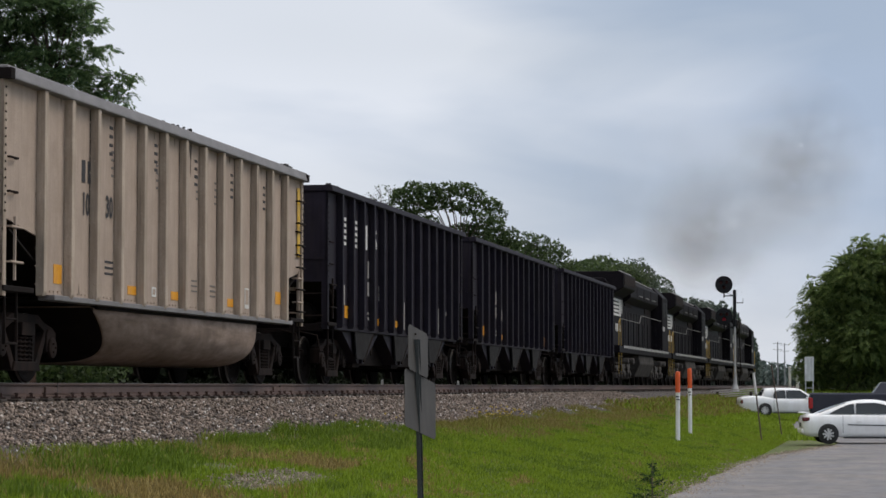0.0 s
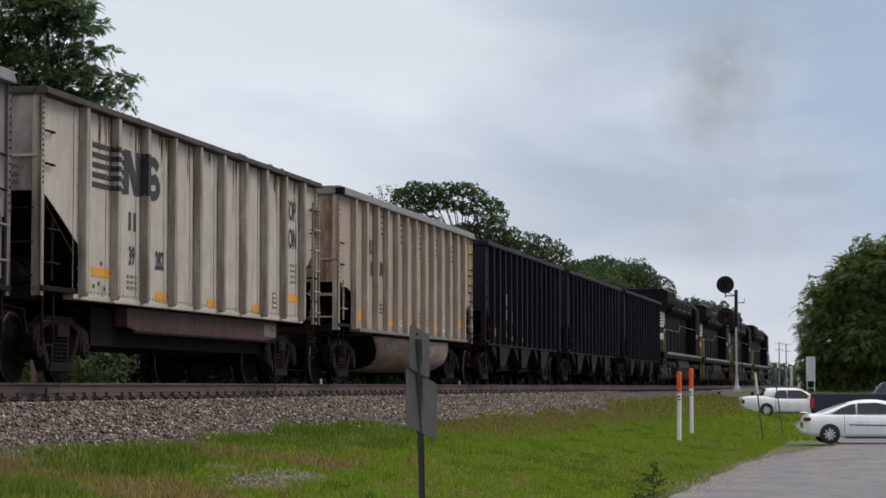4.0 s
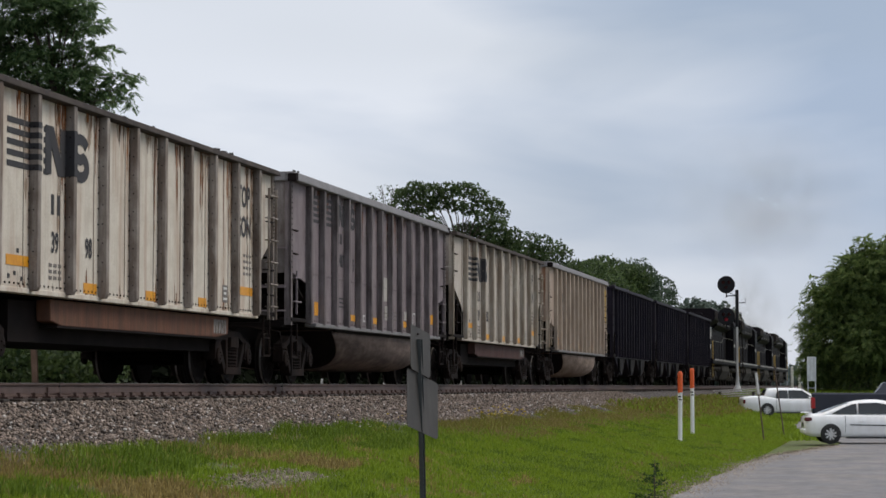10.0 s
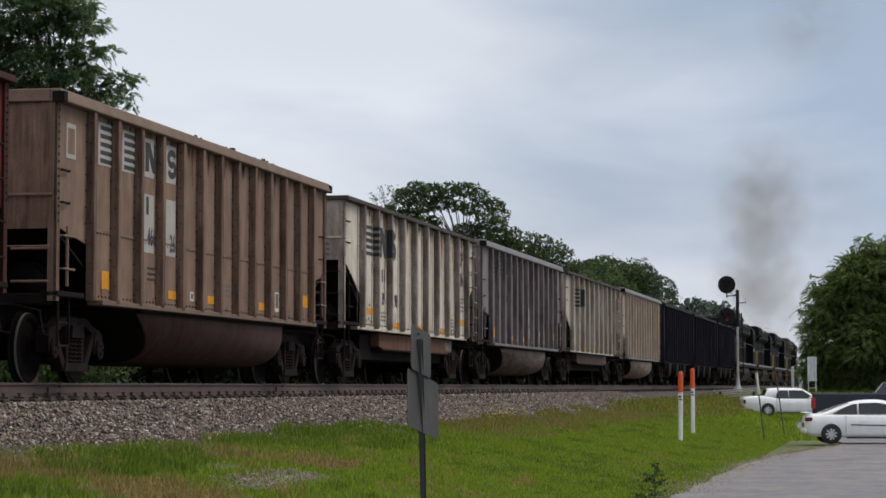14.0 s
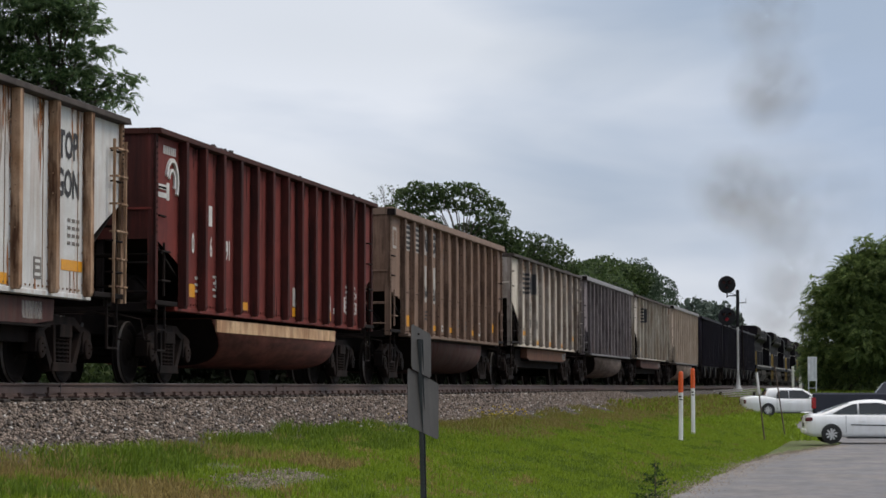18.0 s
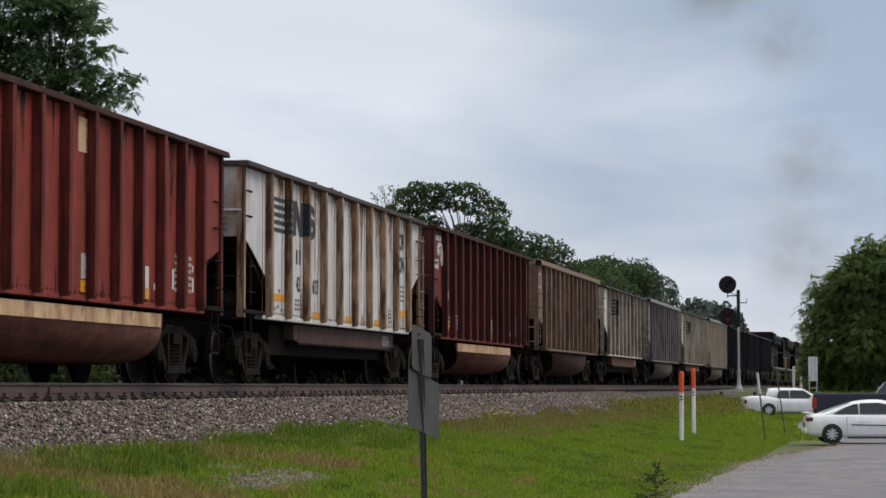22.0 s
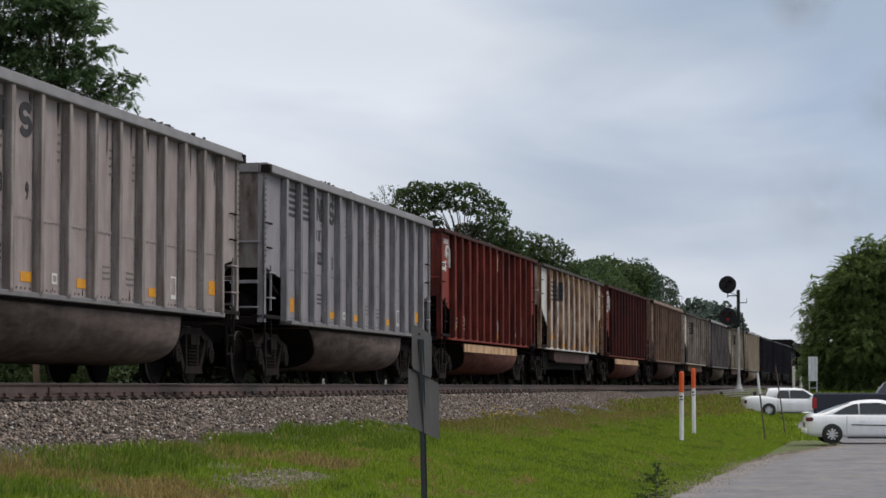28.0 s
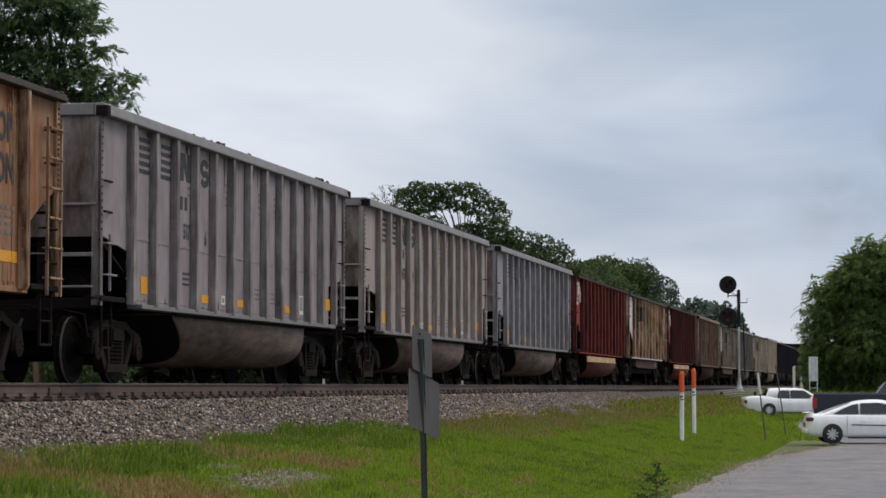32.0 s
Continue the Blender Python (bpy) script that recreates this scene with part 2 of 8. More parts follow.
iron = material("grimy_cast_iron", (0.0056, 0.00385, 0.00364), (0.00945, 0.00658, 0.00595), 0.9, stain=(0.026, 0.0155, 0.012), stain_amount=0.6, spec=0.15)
# underframe and wheels: grime, plus the shade below the cars in the colour
under = material("grimy_shaded_underframe", (0.00714, 0.004879, 0.004641), (0.01309, 0.009044, 0.00833), 0.92, spec=0.15)
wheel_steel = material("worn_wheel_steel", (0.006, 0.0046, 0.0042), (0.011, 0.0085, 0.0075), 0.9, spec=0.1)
tread_steel = material("worn_tread", (0.10, 0.09, 0.085), (0.30, 0.28, 0.27), 0.5, 0.5, scale=2.0, bump=0)
engine_black = material("engine_black_paint", (0.005263, 0.004235, 0.005843), (0.009023, 0.00706, 0.009498), 0.7, stain=(0.016, 0.014, 0.014), stain_amount=0.35, bump=0.03, spec=0.08)
rail_yellow = material("dull_yellow_rail_paint", (0.288, 0.176, 0.028), (0.36, 0.232, 0.04), 0.6, bump=0)
dash_grey = material("dusty_reflective_dash", (0.26, 0.25, 0.24), (0.36, 0.35, 0.33), 0.6, bump=0)
rail_grey = material("dusty_grey_handrail", (0.16, 0.15, 0.14), (0.24, 0.225, 0.21), 0.7, bump=0)
hose_black = material("rubber_hose", (0.015, 0.015, 0.015), (0.02, 0.02, 0.02), 0.6, bump=0)
coal = material("coal", (0.008, 0.008, 0.009), (0.02, 0.02, 0.021), 0.45, bump=0.8, fine=14, dist=0.05)
reflector_yellow = material("yellow_reflector_sheet", (0.62, 0.255, 0.006), (0.70, 0.31, 0.01), 0.45, bump=0, fine=20)
stencil_black = material("black_stencil_paint", (0.02, 0.019, 0.022), (0.034, 0.032, 0.036), 0.7, bump=0)
stencil_white = material("white_stencil_paint", (0.55, 0.54, 0.52), (0.66, 0.65, 0.62), 0.7, bump=0)
stencil_pale = material("pale_stencil_patch", (0.36, 0.335, 0.31), (0.42, 0.395, 0.36), 0.7, bump=0)
ladder_yellow = material("yellow_safety_paint", (0.52, 0.30, 0.015), (0.58, 0.35, 0.02), 0.55, bump=0)
rail_steel = material("rusty_rail", (0.108, 0.06624, 0.054), (0.144, 0.09216, 0.07632), 0.6, 0.3, stain=(0.08, 0.05, 0.035), stain_amount=0.5)
rail_head = material("worn_rail_head", (0.35, 0.33, 0.31), (0.45, 0.43, 0.41), 0.3, 0.9, bump=0.02)
tie_wood = material("creosoted_tie", (0.0231, 0.01516, 0.01071), (0.04389, 0.02993, 0.02142), 0.9, stain=(0.03, 0.024, 0.02), stain_amount=0.5, bump=0.4)


# ---- building blocks ----
class Shape:
    """Collects verts and faces; put() makes them one mesh object."""

    def __init__(self):
        self.v, self.f, self.mi = [], [], []

    def add(self, verts, faces, mi=0):
        n = len(self.v)
        self.v += [tuple(p) for p in verts]
        self.f += [tuple(n + i for i in q) for q in faces]
        self.mi += [mi] * len(faces)
        return self

    def box(self, x0, x1, y0, y1, z0, z1, mi=0, m=None):
        p = [Vector((x, y, z)) for z in (z0, z1) for y in (y0, y1) for x in (x0, x1)]
        if m:
            p = [m @ q for q in p]
        return self.add(p, [(0, 2, 3, 1), (4, 5, 7, 6), (0, 1, 5, 4), (2, 6, 7, 3), (0, 4, 6, 2), (1, 3, 7, 5)], mi)

    def beam(self, a, b, w, h=None, mi=0, n=4):
        """A bar from a to b: w across; round when n is more than 4."""
        a, b = Vector(a), Vector(b)
        m = (b - a).to_track_quat("Z", "Y").to_matrix()
        h = h or w
        ring = []
        for k in range(n):
            t = 2 * math.pi * (k + 0.5) / n
            s = 1 / math.cos(math.pi / n)
            ring.append(Vector((math.cos(t) * w / 2 * s, math.sin(t) * h / 2 * s, 0)))
        vs = [a + m @ r for r in ring] + [b + m @ r for r in ring]
        fs = [(k, (k + 1) % n, n + (k + 1) % n, n + k) for k in range(n)] + [tuple(reversed(range(n))), tuple(range(n, 2 * n))]
        return self.add(vs, fs, mi)

    def path(self, pts, w, n=6, mi=0):
        """A bent bar through pts, in one piece."""
        pts = [Vector(p) for p in pts]
        rings = []
        side = None
        for i, p in enumerate(pts):
            a = (p - pts[i - 1]).normalized() if i else None
            b = (pts[i + 1] - p).normalized() if i < len(pts) - 1 else None
            t = ((a or b) + (b or a)).normalized()
            ref = side if side else (Vector((0, 0, 1)) if abs(t.z) < 0.9 else Vector((1, 0, 0)))
            x = (ref - t * ref.dot(t)).normalized()
            side = x
            y = t.cross(x)
            k = 1 / max(0.5, t.dot(b or a))
            rings.append([p + (x * math.cos(6.2832 * (q + 0.5) / n) + y * math.sin(6.2832 * (q + 0.5) / n)) * (w / 2 * (k if i not in (0, len(pts) - 1) else 1)) for q in range(n)])
        return self.loft(rings, mi)

    def loft(self, rings, mi=0, caps=True, closed=True):
        """Joins rings of equally many points."""
        n = len(rings[0])
        vs = [p for r in rings for p in r]
        fs = []
        for i in range(len(rings) - 1):
            for k in range(n if closed else n - 1):
                a, b = i * n + k, i * n + (k + 1) % n
                fs.append((a, b, b + n, a + n))
        if caps:
            fs += [tuple(reversed(range(n))), tuple(range((len(rings) - 1) * n, len(rings) * n))]
        return self.add(vs, fs, mi)

    def lathe(self, profile, axis="X", n=24, mi=0, at=(0, 0, 0), caps=True):
        """Turns (radius, along) pairs about an axis."""
        rings = []
        for r, h in profile:
            ring = []
            for k in range(n):
                t = 2 * math.pi * k / n
                c, s = r * math.cos(t), r * math.sin(t)
                p = {"X": (h, c, s), "Y": (c, h, s), "Z": (c, s, h)}[axis]
                ring.append(tuple(p[i] + at[i] for i in range(3)))
            rings.append(ring)
        return self.loft(rings, mi, caps)

    def ball(self, c, r, n=8, mi=0, squash=(1, 1, 1), rough=0.0, rng=None):
        rings = []
        for i in range(1, n):
            ph = math.pi * i / n
            rings.append([])
            for k in range(2 * n):
                t = math.pi * k / n
                q = 1 + (rng.uniform(-rough, rough) if rng else 0)
                rings[-1].append((c[0] + r * q * squash[0] * math.sin(ph) * math.cos(t), c[1] + r * q * squash[1] * math.sin(ph) * math.sin(t), c[2] - r * q * squash[2] * math.cos(ph)))
        return self.loft(rings, mi)

    def data(self, name, mats, bevel=0.0, smooth=False, fix=True):
        me = bpy.data.meshes.new(name)
        me.from_pydata(self.v, [], self.f)
        for m in mats if isinstance(mats, (list, tuple)) else [mats]:
            me.materials.append(m)
        me.polygons.foreach_set("material_index", self.mi)
        if fix or bevel:
            bm = bmesh.new()
            bm.from_mesh(me)
            if bevel:
                bmesh.ops.bevel(bm, geom=bm.edges[:], offset=bevel, segments=1, affect="EDGES", clamp_overlap=True)
            bmesh.ops.recalc_face_normals(bm, faces=bm.faces[:])
            bm.to_mesh(me)
            bm.free()
        if smooth:
            me.polygons.foreach_set("use_smooth", [True] * len(me.polygons))
        me.update()
        return me

    def put(self, name, mats, parent=None, label="", bevel=0.0, smooth=False, at=None, fix=True):
        return hang(name, self.data(name, mats, bevel, smooth, fix), parent, label, at)


def hang(name, me, parent=None, label="", at=None):
    """An object on a mesh, under its thing; several may share the mesh."""
    ob = new(name, me)
    if parent:
        ob.parent = parent
    if at is not None:
        ob.matrix_basis = at if isinstance(at, Matrix) else Matrix.Translation(at)
    if label:
        ob["label"] = label
    return ob


def thing(name, label, category, group="", at=None, kind=""):
    ob = new(name)
    ob.empty_display_size = 0.3
    if at is not None:
        ob.matrix_basis = at if isinstance(at, Matrix) else Matrix.Translation(at)
    return tagged(ob, label, category, group, kind)


def lettering(text, size, width=1.0):
    """Flat letters in the xy plane, as a mesh."""
    cu = bpy.data.curves.new("lettering", "FONT")
    cu.body, cu.size, cu.align_x = text, size, "CENTER"
    cu.resolution_u = 2
    cu.offset = size * 0.028
    tmp = bpy.data.objects.new("lettering", cu)
    me = bpy.data.meshes.new_from_object(tmp)
    me.materials.clear()
    bpy.data.objects.remove(tmp)
    for v in me.vertices:
        v.co.x *= width
    return me


# ---- the lie of the land ----
KAPPA = 3.77e-5
TRACK = -11.9
RAIL = 1.744


def bend(y):
    """How far the line swings to the right at y metres along it."""
    return KAPPA * y * y / 2 if y > 0 else 0.0


PROFILE = [(-60, 0.9), (-24, 0.95), (-16.5, 1.05), (-15.2, 1.02), (-13.6, 1.42), (-10.25, 1.42), (-8.8, 1.04), (-7, 0.77), (-5.3, 0.40), (-3.9, 0.10), (-3.3, 0.0), (400, 0.0)]


def land(x, y):
    x = x - bend(y)
    if x > -8.8:                                  # the bank grows steeper further along
        x = -8.8 + (x + 8.8) * (1 + 0.6 * min(1.0, max(0.0, (y - 65) / 53)))
    for (a, za), (b, zb) in zip(PROFILE, PROFILE[1:]):
        if x <= b:
            k = max(0.0, (x - a) / (b - a))
            return za + (zb - za) * k
    return 0.0


# ---- the train ----
def prism(poly, x0, x1, mi=0, s=None):
    """A plate with the outline poly in (y, z), from x0 to x1."""
    s = s or Shape()
    return s.loft([[(x0, y, z) for y, z in poly], [(x1, y, z) for y, z in poly]], mi)


WHEEL = 0.457
SPINNING = []          # wheelsets, to be keyed at the end
CACHE = {}


def cached(key, make):
    if key not in CACHE:
        CACHE[key] = make()
    return CACHE[key]


def wheelset_data(r=WHEEL):
    s = Shape()
    for d in (1, -1):
        prof = [(0.10, 0.86), (0.13, 0.80), (r * 0.45, 0.765), (r * 0.78, 0.775), (r - 0.055, 0.815), (r - 0.012, 0.815)]
        s.lathe([(q, d * h) for q, h in prof] + [(r, d * 0.80), (r + 0.004, d * 0.715)], "X", 28, 0)
        s.lathe([(r + 0.001, d * 0.803), (r + 0.003, d * 0.80), (r + 0.005, d * 0.772), (r + 0.001, d * 0.770)], "X", 28, 1, caps=False)
        s.lathe([(r + 0.004, d * 0.716), (r + 0.027, d * 0.705), (r + 0.025, d * 0.685), (r * 0.8, d * 0.685), (0.1, d * 0.70)], "X", 28, 0)
        s.lathe([(0.085, d * 0.86), (0.085, d * 1.06), (0.06, d * 1.06)], "X", 12, 0)
        for k in range(3):
            t = 2 * math.pi * k / 3
            s.ball((d * 1.065, 0.045 * math.cos(t), 0.045 * math.sin(t)), 0.018, 4)
    s.lathe([(0.08, -0.7), (0.08, 0.7)], "X", 12, 0)
    return s.data("wheelset", [wheel_steel, tread_steel], smooth=False)


def side_frame_data(d):
    """Cast frame: an arch over the two boxes, two slanting arms and a spring seat, open between."""
    s = Shape()
    x0, x1 = d * 0.95, d * 1.12
    prism([(-1.04, 0.58), (-1.0, 0.72), (-0.66, 0.79), (-0.46, 0.88), (0.46, 0.88), (0.66, 0.79), (1.0, 0.72), (1.04, 0.58), (0.72, 0.66), (0.44, 0.76), (-0.44, 0.76), (-0.72, 0.66)], x0, x1, 0, s)
    for k in (-1, 1):
        prism([(k * 1.06, 0.40), (k * 1.06, 0.66), (k * 0.98, 0.70), (k * 0.78, 0.70), (k * 0.73, 0.62), (k * 0.73, 0.40)], x0, x1 + d * 0.02, 0, s)
        prism([(k * 0.80, 0.64), (k * 0.69, 0.68), (k * 0.36, 0.25), (k * 0.40, 0.16), (k * 0.47, 0.17)], x0, x1, 0, s)
        prism([(k * 0.36, 0.78), (k * 0.27, 0.78), (k * 0.25, 0.26), (k * 0.33, 0.26)], x0, x1, 0, s)
        s.lathe([(0.14, d * 1.12), (0.14, d * 1.17), (0.10, d * 1.18)], "X", 14, 0, at=(0, k * 0.89, WHEEL))
        for q in (0, 2.1, 4.2):
            s.ball((d * 1.185, k * 0.89 + 0.06 * math.cos(q), WHEEL + 0.06 * math.sin(q)), 0.02, 4)
        s.beam((d * 1.0, k * 0.52, 0.30), (d * 1.0, k * 0.60, 0.72), 0.05)
    prism([(-0.47, 0.15), (0.47, 0.15), (0.42, 0.27), (-0.42, 0.27)], x0, x1 + d * 0.03, 0, s)
    prism([(-0.24, 0.60), (0.24, 0.60), (0.22, 0.77), (-0.22, 0.77)], d * 0.99, d * 1.17, 0, s)
    return s.data("side_frame", iron, bevel=0.012)


def spring_data(d):
    prof = []
    for i in range(6):
        z = 0.275 + i * 0.055
        prof += [(0.05, z), (0.078, z + 0.012), (0.078, z + 0.026), (0.05, z + 0.038)]
    return Shape().lathe(prof, "Z", 10, 0, at=(d * 1.08, 0, 0)).data("spring", iron)


def bolster_data():
    s = Shape().box(-0.95, 0.95, -0.2, 0.2, 0.5, 0.72).box(-0.35, 0.35, -0.3, 0.3, 0.7, 0.82)
    for k in (-0.42, 0.42):
        s.beam((-0.9, k, 0.38), (0.9, k, 0.38), 0.1, 0.14)
        for d in (-1, 1):
            prism([(k * 1.05, 0.25), (k * 1.3, 0.3), (k * 1.35, 0.62), (k * 1.1, 0.55)], d * 0.72, d * 0.80, 0, s)
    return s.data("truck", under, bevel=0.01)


def truck(car, y, axles=(-0.89, 0.89), name="truck"):
    t = hang(name, cached("bolster", bolster_data), car, "grimy cast steel truck", (0, y, 0))
    for d in (1, -1):
        hang("side_frame", cached(("sf", d), lambda: side_frame_data(d)), t)
        for k in (-0.16, 0.0, 0.16):
            hang("spring", cached(("sp", d), lambda: spring_data(d)), t, "", (0, k, 0))
    for a in axles:
        w = hang("wheelset", cached("wheelset", wheelset_data), t, "worn steel wheels on an axle", (0, a, WHEEL))
        SPINNING.append((w, a))
    return t


def coupler(car, y, d):
    s = Shape().box(-0.09, 0.09, min(y, y + d * 0.62), max(y, y + d * 0.62), 0.78, 0.94)
    s.box(-0.16, 0.14, min(y + d * 0.55, y + d * 0.82), max(y + d * 0.55, y + d * 0.82), 0.74, 0.98)
    s.put("coupler", iron, car, bevel=0.03)
    pts = [(0.34, y + d * 0.05, 0.86), (0.36, y + d * 0.2, 0.78), (0.33, y + d * 0.42, 0.52), (0.26, y + d * 0.62, 0.42), (0.2, y + d * 0.78, 0.5)]
    Shape().path(pts, 0.05, 6).put("air_hose", hose_black, car)
    Shape().path([(0.1, y + d * 0.3, 1.0), (0.9, y + d * 0.18, 1.0), (1.25, y + d * 0.12, 0.92), (1.3, y + d * 0.12, 0.62), (1.4, y + d * 0.12, 0.6)], 0.028, 6).put("cut_lever", iron, car)


def ladder_rungs(car, x0, x1, y, zs, mat, axis="x", out=0.07):
    """Grab irons: bars bent back to the sheet at both ends."""
    for z in zs:
        if axis == "x":
            pts = [(x0, y - out, z), (x0, y, z), (x1, y, z), (x1, y - out, z)]
        else:
            pts = [(y - out, x0, z), (y, x0, z), (y, x1, z), (y - out, x1, z)]
        Shape().path(pts, 0.026, 5).put("grab_iron", mat, car)


def coal_load(car, L, H, peak, seed):
    rng = random.Random(seed)
    s = Shape()
    nx, ny = 9, 48
    vs, fs = [], []
    for j in range(ny + 1):
        for i in range(nx + 1):
            x, y = -1.33 + 2.66 * i / nx, -L / 2 + 0.1 + (L - 0.2) * j / ny
            k = math.sin(math.pi * i / nx) ** 0.5 if 0 < i < nx else 0.0
            hump = sum(a * math.exp(-((y - c) / w) ** 2) for a, c, w in peak)
            z = H - 0.26 + k * hump + rng.uniform(-0.04, 0.04) * (0.3 + k)
            vs.append((x + rng.uniform(-0.04, 0.04), y, z))
    for j in range(ny):
        for i in range(nx):
            a = j * (nx + 1) + i
            fs.append((a, a + 1, a + nx + 2, a + nx + 1))
    s.add(vs, fs)
    s.put("coal_load", coal, car, "heap of black coal", fix=False)
    lump = Shape()                                   # spilt lumps on the rim
    spots = [(rng.uniform(-L / 2, L / 2), 0.4) for _ in range(4)] + [(c, w * 0.55) for a, c, w in peak if a > 0.25 for _ in range(3)]
    for c, w in spots:
        for _ in range(rng.randrange(3, 8)):
            y = max(-L / 2 + 0.1, min(L / 2 - 0.1, rng.gauss(c, w)))
            lump.ball((rng.uniform(1.36, 1.47), y, H + 0.015), rng.uniform(0.015, 0.042), 4, 0, (1, 1, 0.8), 0.3, rng)
    tagged(lump.put("spilt_coal", coal, car, "spilt coal lumps on the rim", fix=False), kind="stuff")


def decal(car, L, y, z, w, h, mat, name="stencil", x=1.3835):
    """A flat patch on the camera's side; y from the rear end."""
    Shape().box(x - 0.002, x + 0.003, y - L / 2 - w / 2, y - L / 2 + w / 2, z - h / 2, z + h / 2).put(name, mat, car)


def letters(car, L, text, y, z, size, mat, width=0.9, x=1.388):
    me = lettering(text, size, width)
    me.materials.append(mat)
    hang("lettering", me, car, "", Matrix.Translation((x, y - L / 2, z - size * 0.35)) @ Euler((radians(90), 0, radians(90))).to_matrix().to_4x4())


def end_letters(car, L, text, x, z, size, mat):
    """Figures on the rear end sheet."""
    me = lettering(text, size, 0.8)
    me.materials.append(mat)
    hang("lettering", me, car, "", Matrix.Translation((x, -L / 2 + 0.015, z - size * 0.35)) @ Euler((radians(90), 0, 0)).to_matrix().to_4x4())


def block_mark(car, L, y, z, h, mat, x=1.386, wide=1.0):
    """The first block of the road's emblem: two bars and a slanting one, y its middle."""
    w, b, c = 0.34 * h * wide, 0.28 * h * wide, y - L / 2
    for k in (-w, w):
        prism([(c + k - b / 2, z + h / 2), (c + k + b / 2, z + h / 2), (c + k + b / 2, z - h / 2), (c + k - b / 2, z - h / 2)], x - 0.002, x + 0.003).put("emblem", mat, car)
    prism([(c - w - b * 0.4, z + h / 2), (c - w + b * 0.8, z + h / 2), (c + w + b * 0.4, z - h / 2), (c + w - b * 0.8, z - h / 2)], x - 0.002, x + 0.0036).put("emblem", mat, car)


def curl_mark(car, L, y, z, h, mat, x=1.386, wide=1.0):
    """The second block: a bold double curve."""
    pts, w, r = [], 0.30 * h * wide, 0.2 * h
    for k in range(11):
        a = radians(20 + 25 * k)
        pts.append((w * math.cos(a), 0.185 * h + 1.12 * r * math.sin(a)))
    for k in range(1, 11):
        a = radians(90 - 25 * k)
        pts.append((w * math.cos(a), -0.185 * h + 1.12 * r * math.sin(a)))
    t = 0.115 * h
    side = []
    for i, (u, v) in enumerate(pts):
        (a, b), (c, d) = pts[max(0, i - 1)], pts[min(len(pts) - 1, i + 1)]
        n = math.hypot(c - a, d - b) or 1
        side.append((-(d - b) / n * t * wide, (c - a) / n * t))
    c = y - L / 2
    s = Shape()
    s.loft([[(x + e, c + u + k * du, z + v + k * dv) for e, k in ((-0.002, 1), (-0.002, -1), (0.003, -1), (0.003, 1))] for (u, v), (du, dv) in zip(pts, side)])
    s.put("emblem", mat, car)


def web_paint(car, L, y, z, h, mat, w=0.12, depth=0.12):
    """Paint that runs over a rib: on its rear face and its front."""
    Shape().box(1.381, 1.38 + depth + 0.003, y - L / 2 - w / 2 - 0.004, y - L / 2 - w / 2 - 0.001, z - h / 2, z + h / 2).box(1.38 + depth + 0.001, 1.38 + depth + 0.004, y - L / 2 - w / 2, y - L / 2 + w / 2, z - h / 2, z + h / 2).put("emblem_stripe", mat, car)


def streak_material(name, colour, most):
    """Run-down rust or soot: patchy, and thin at its edges."""
    m = bpy.data.materials.new(name)
    m.use_nodes = True
    nt = m.node_tree
    N, K = nt.nodes.new, nt.links.new
    b = nt.nodes["Principled BSDF"]
    b.inputs["Base Color"].default_value = (*colour, 1)
    b.inputs["Roughness"].default_value = 0.85
    b.inputs["Specular IOR Level"].default_value = 0.1
    co, mp, n, r = N("ShaderNodeTexCoord"), N("ShaderNodeMapping"), N("ShaderNodeTexNoise"), N("ShaderNodeMapRange")
    mp.inputs["Scale"].default_value = (4, 7, 1.8)
    n.inputs["Scale"].default_value, n.inputs["Detail"].default_value = 2.0, 5
    r.inputs[1].default_value, r.inputs[2].default_value, r.inputs[4].default_value = 0.33, 0.55, most
    K(co.outputs["Object"], mp.inputs[0])
    K(mp.outputs[0], n.inputs["Vector"])
    K(n.outputs[0], r.inputs[0])
    K(r.outputs[0], b.inputs["Alpha"])
    return m


STREAKS = {
    "rust": streak_material("run_down_rust", (0.17, 0.065, 0.025), 0.9),
    "orange": streak_material("orange_rust_bloom", (0.33, 0.13, 0.045), 0.8),
    "soot": streak_material("run_down_soot", (0.035, 0.028, 0.026), 0.7),
    "wash": streak_material("brown_rust_wash", (0.27, 0.165, 0.10), 0.5),
    "pale": streak_material("pale_scuffs", (0.34, 0.31, 0.29), 0.6),
}


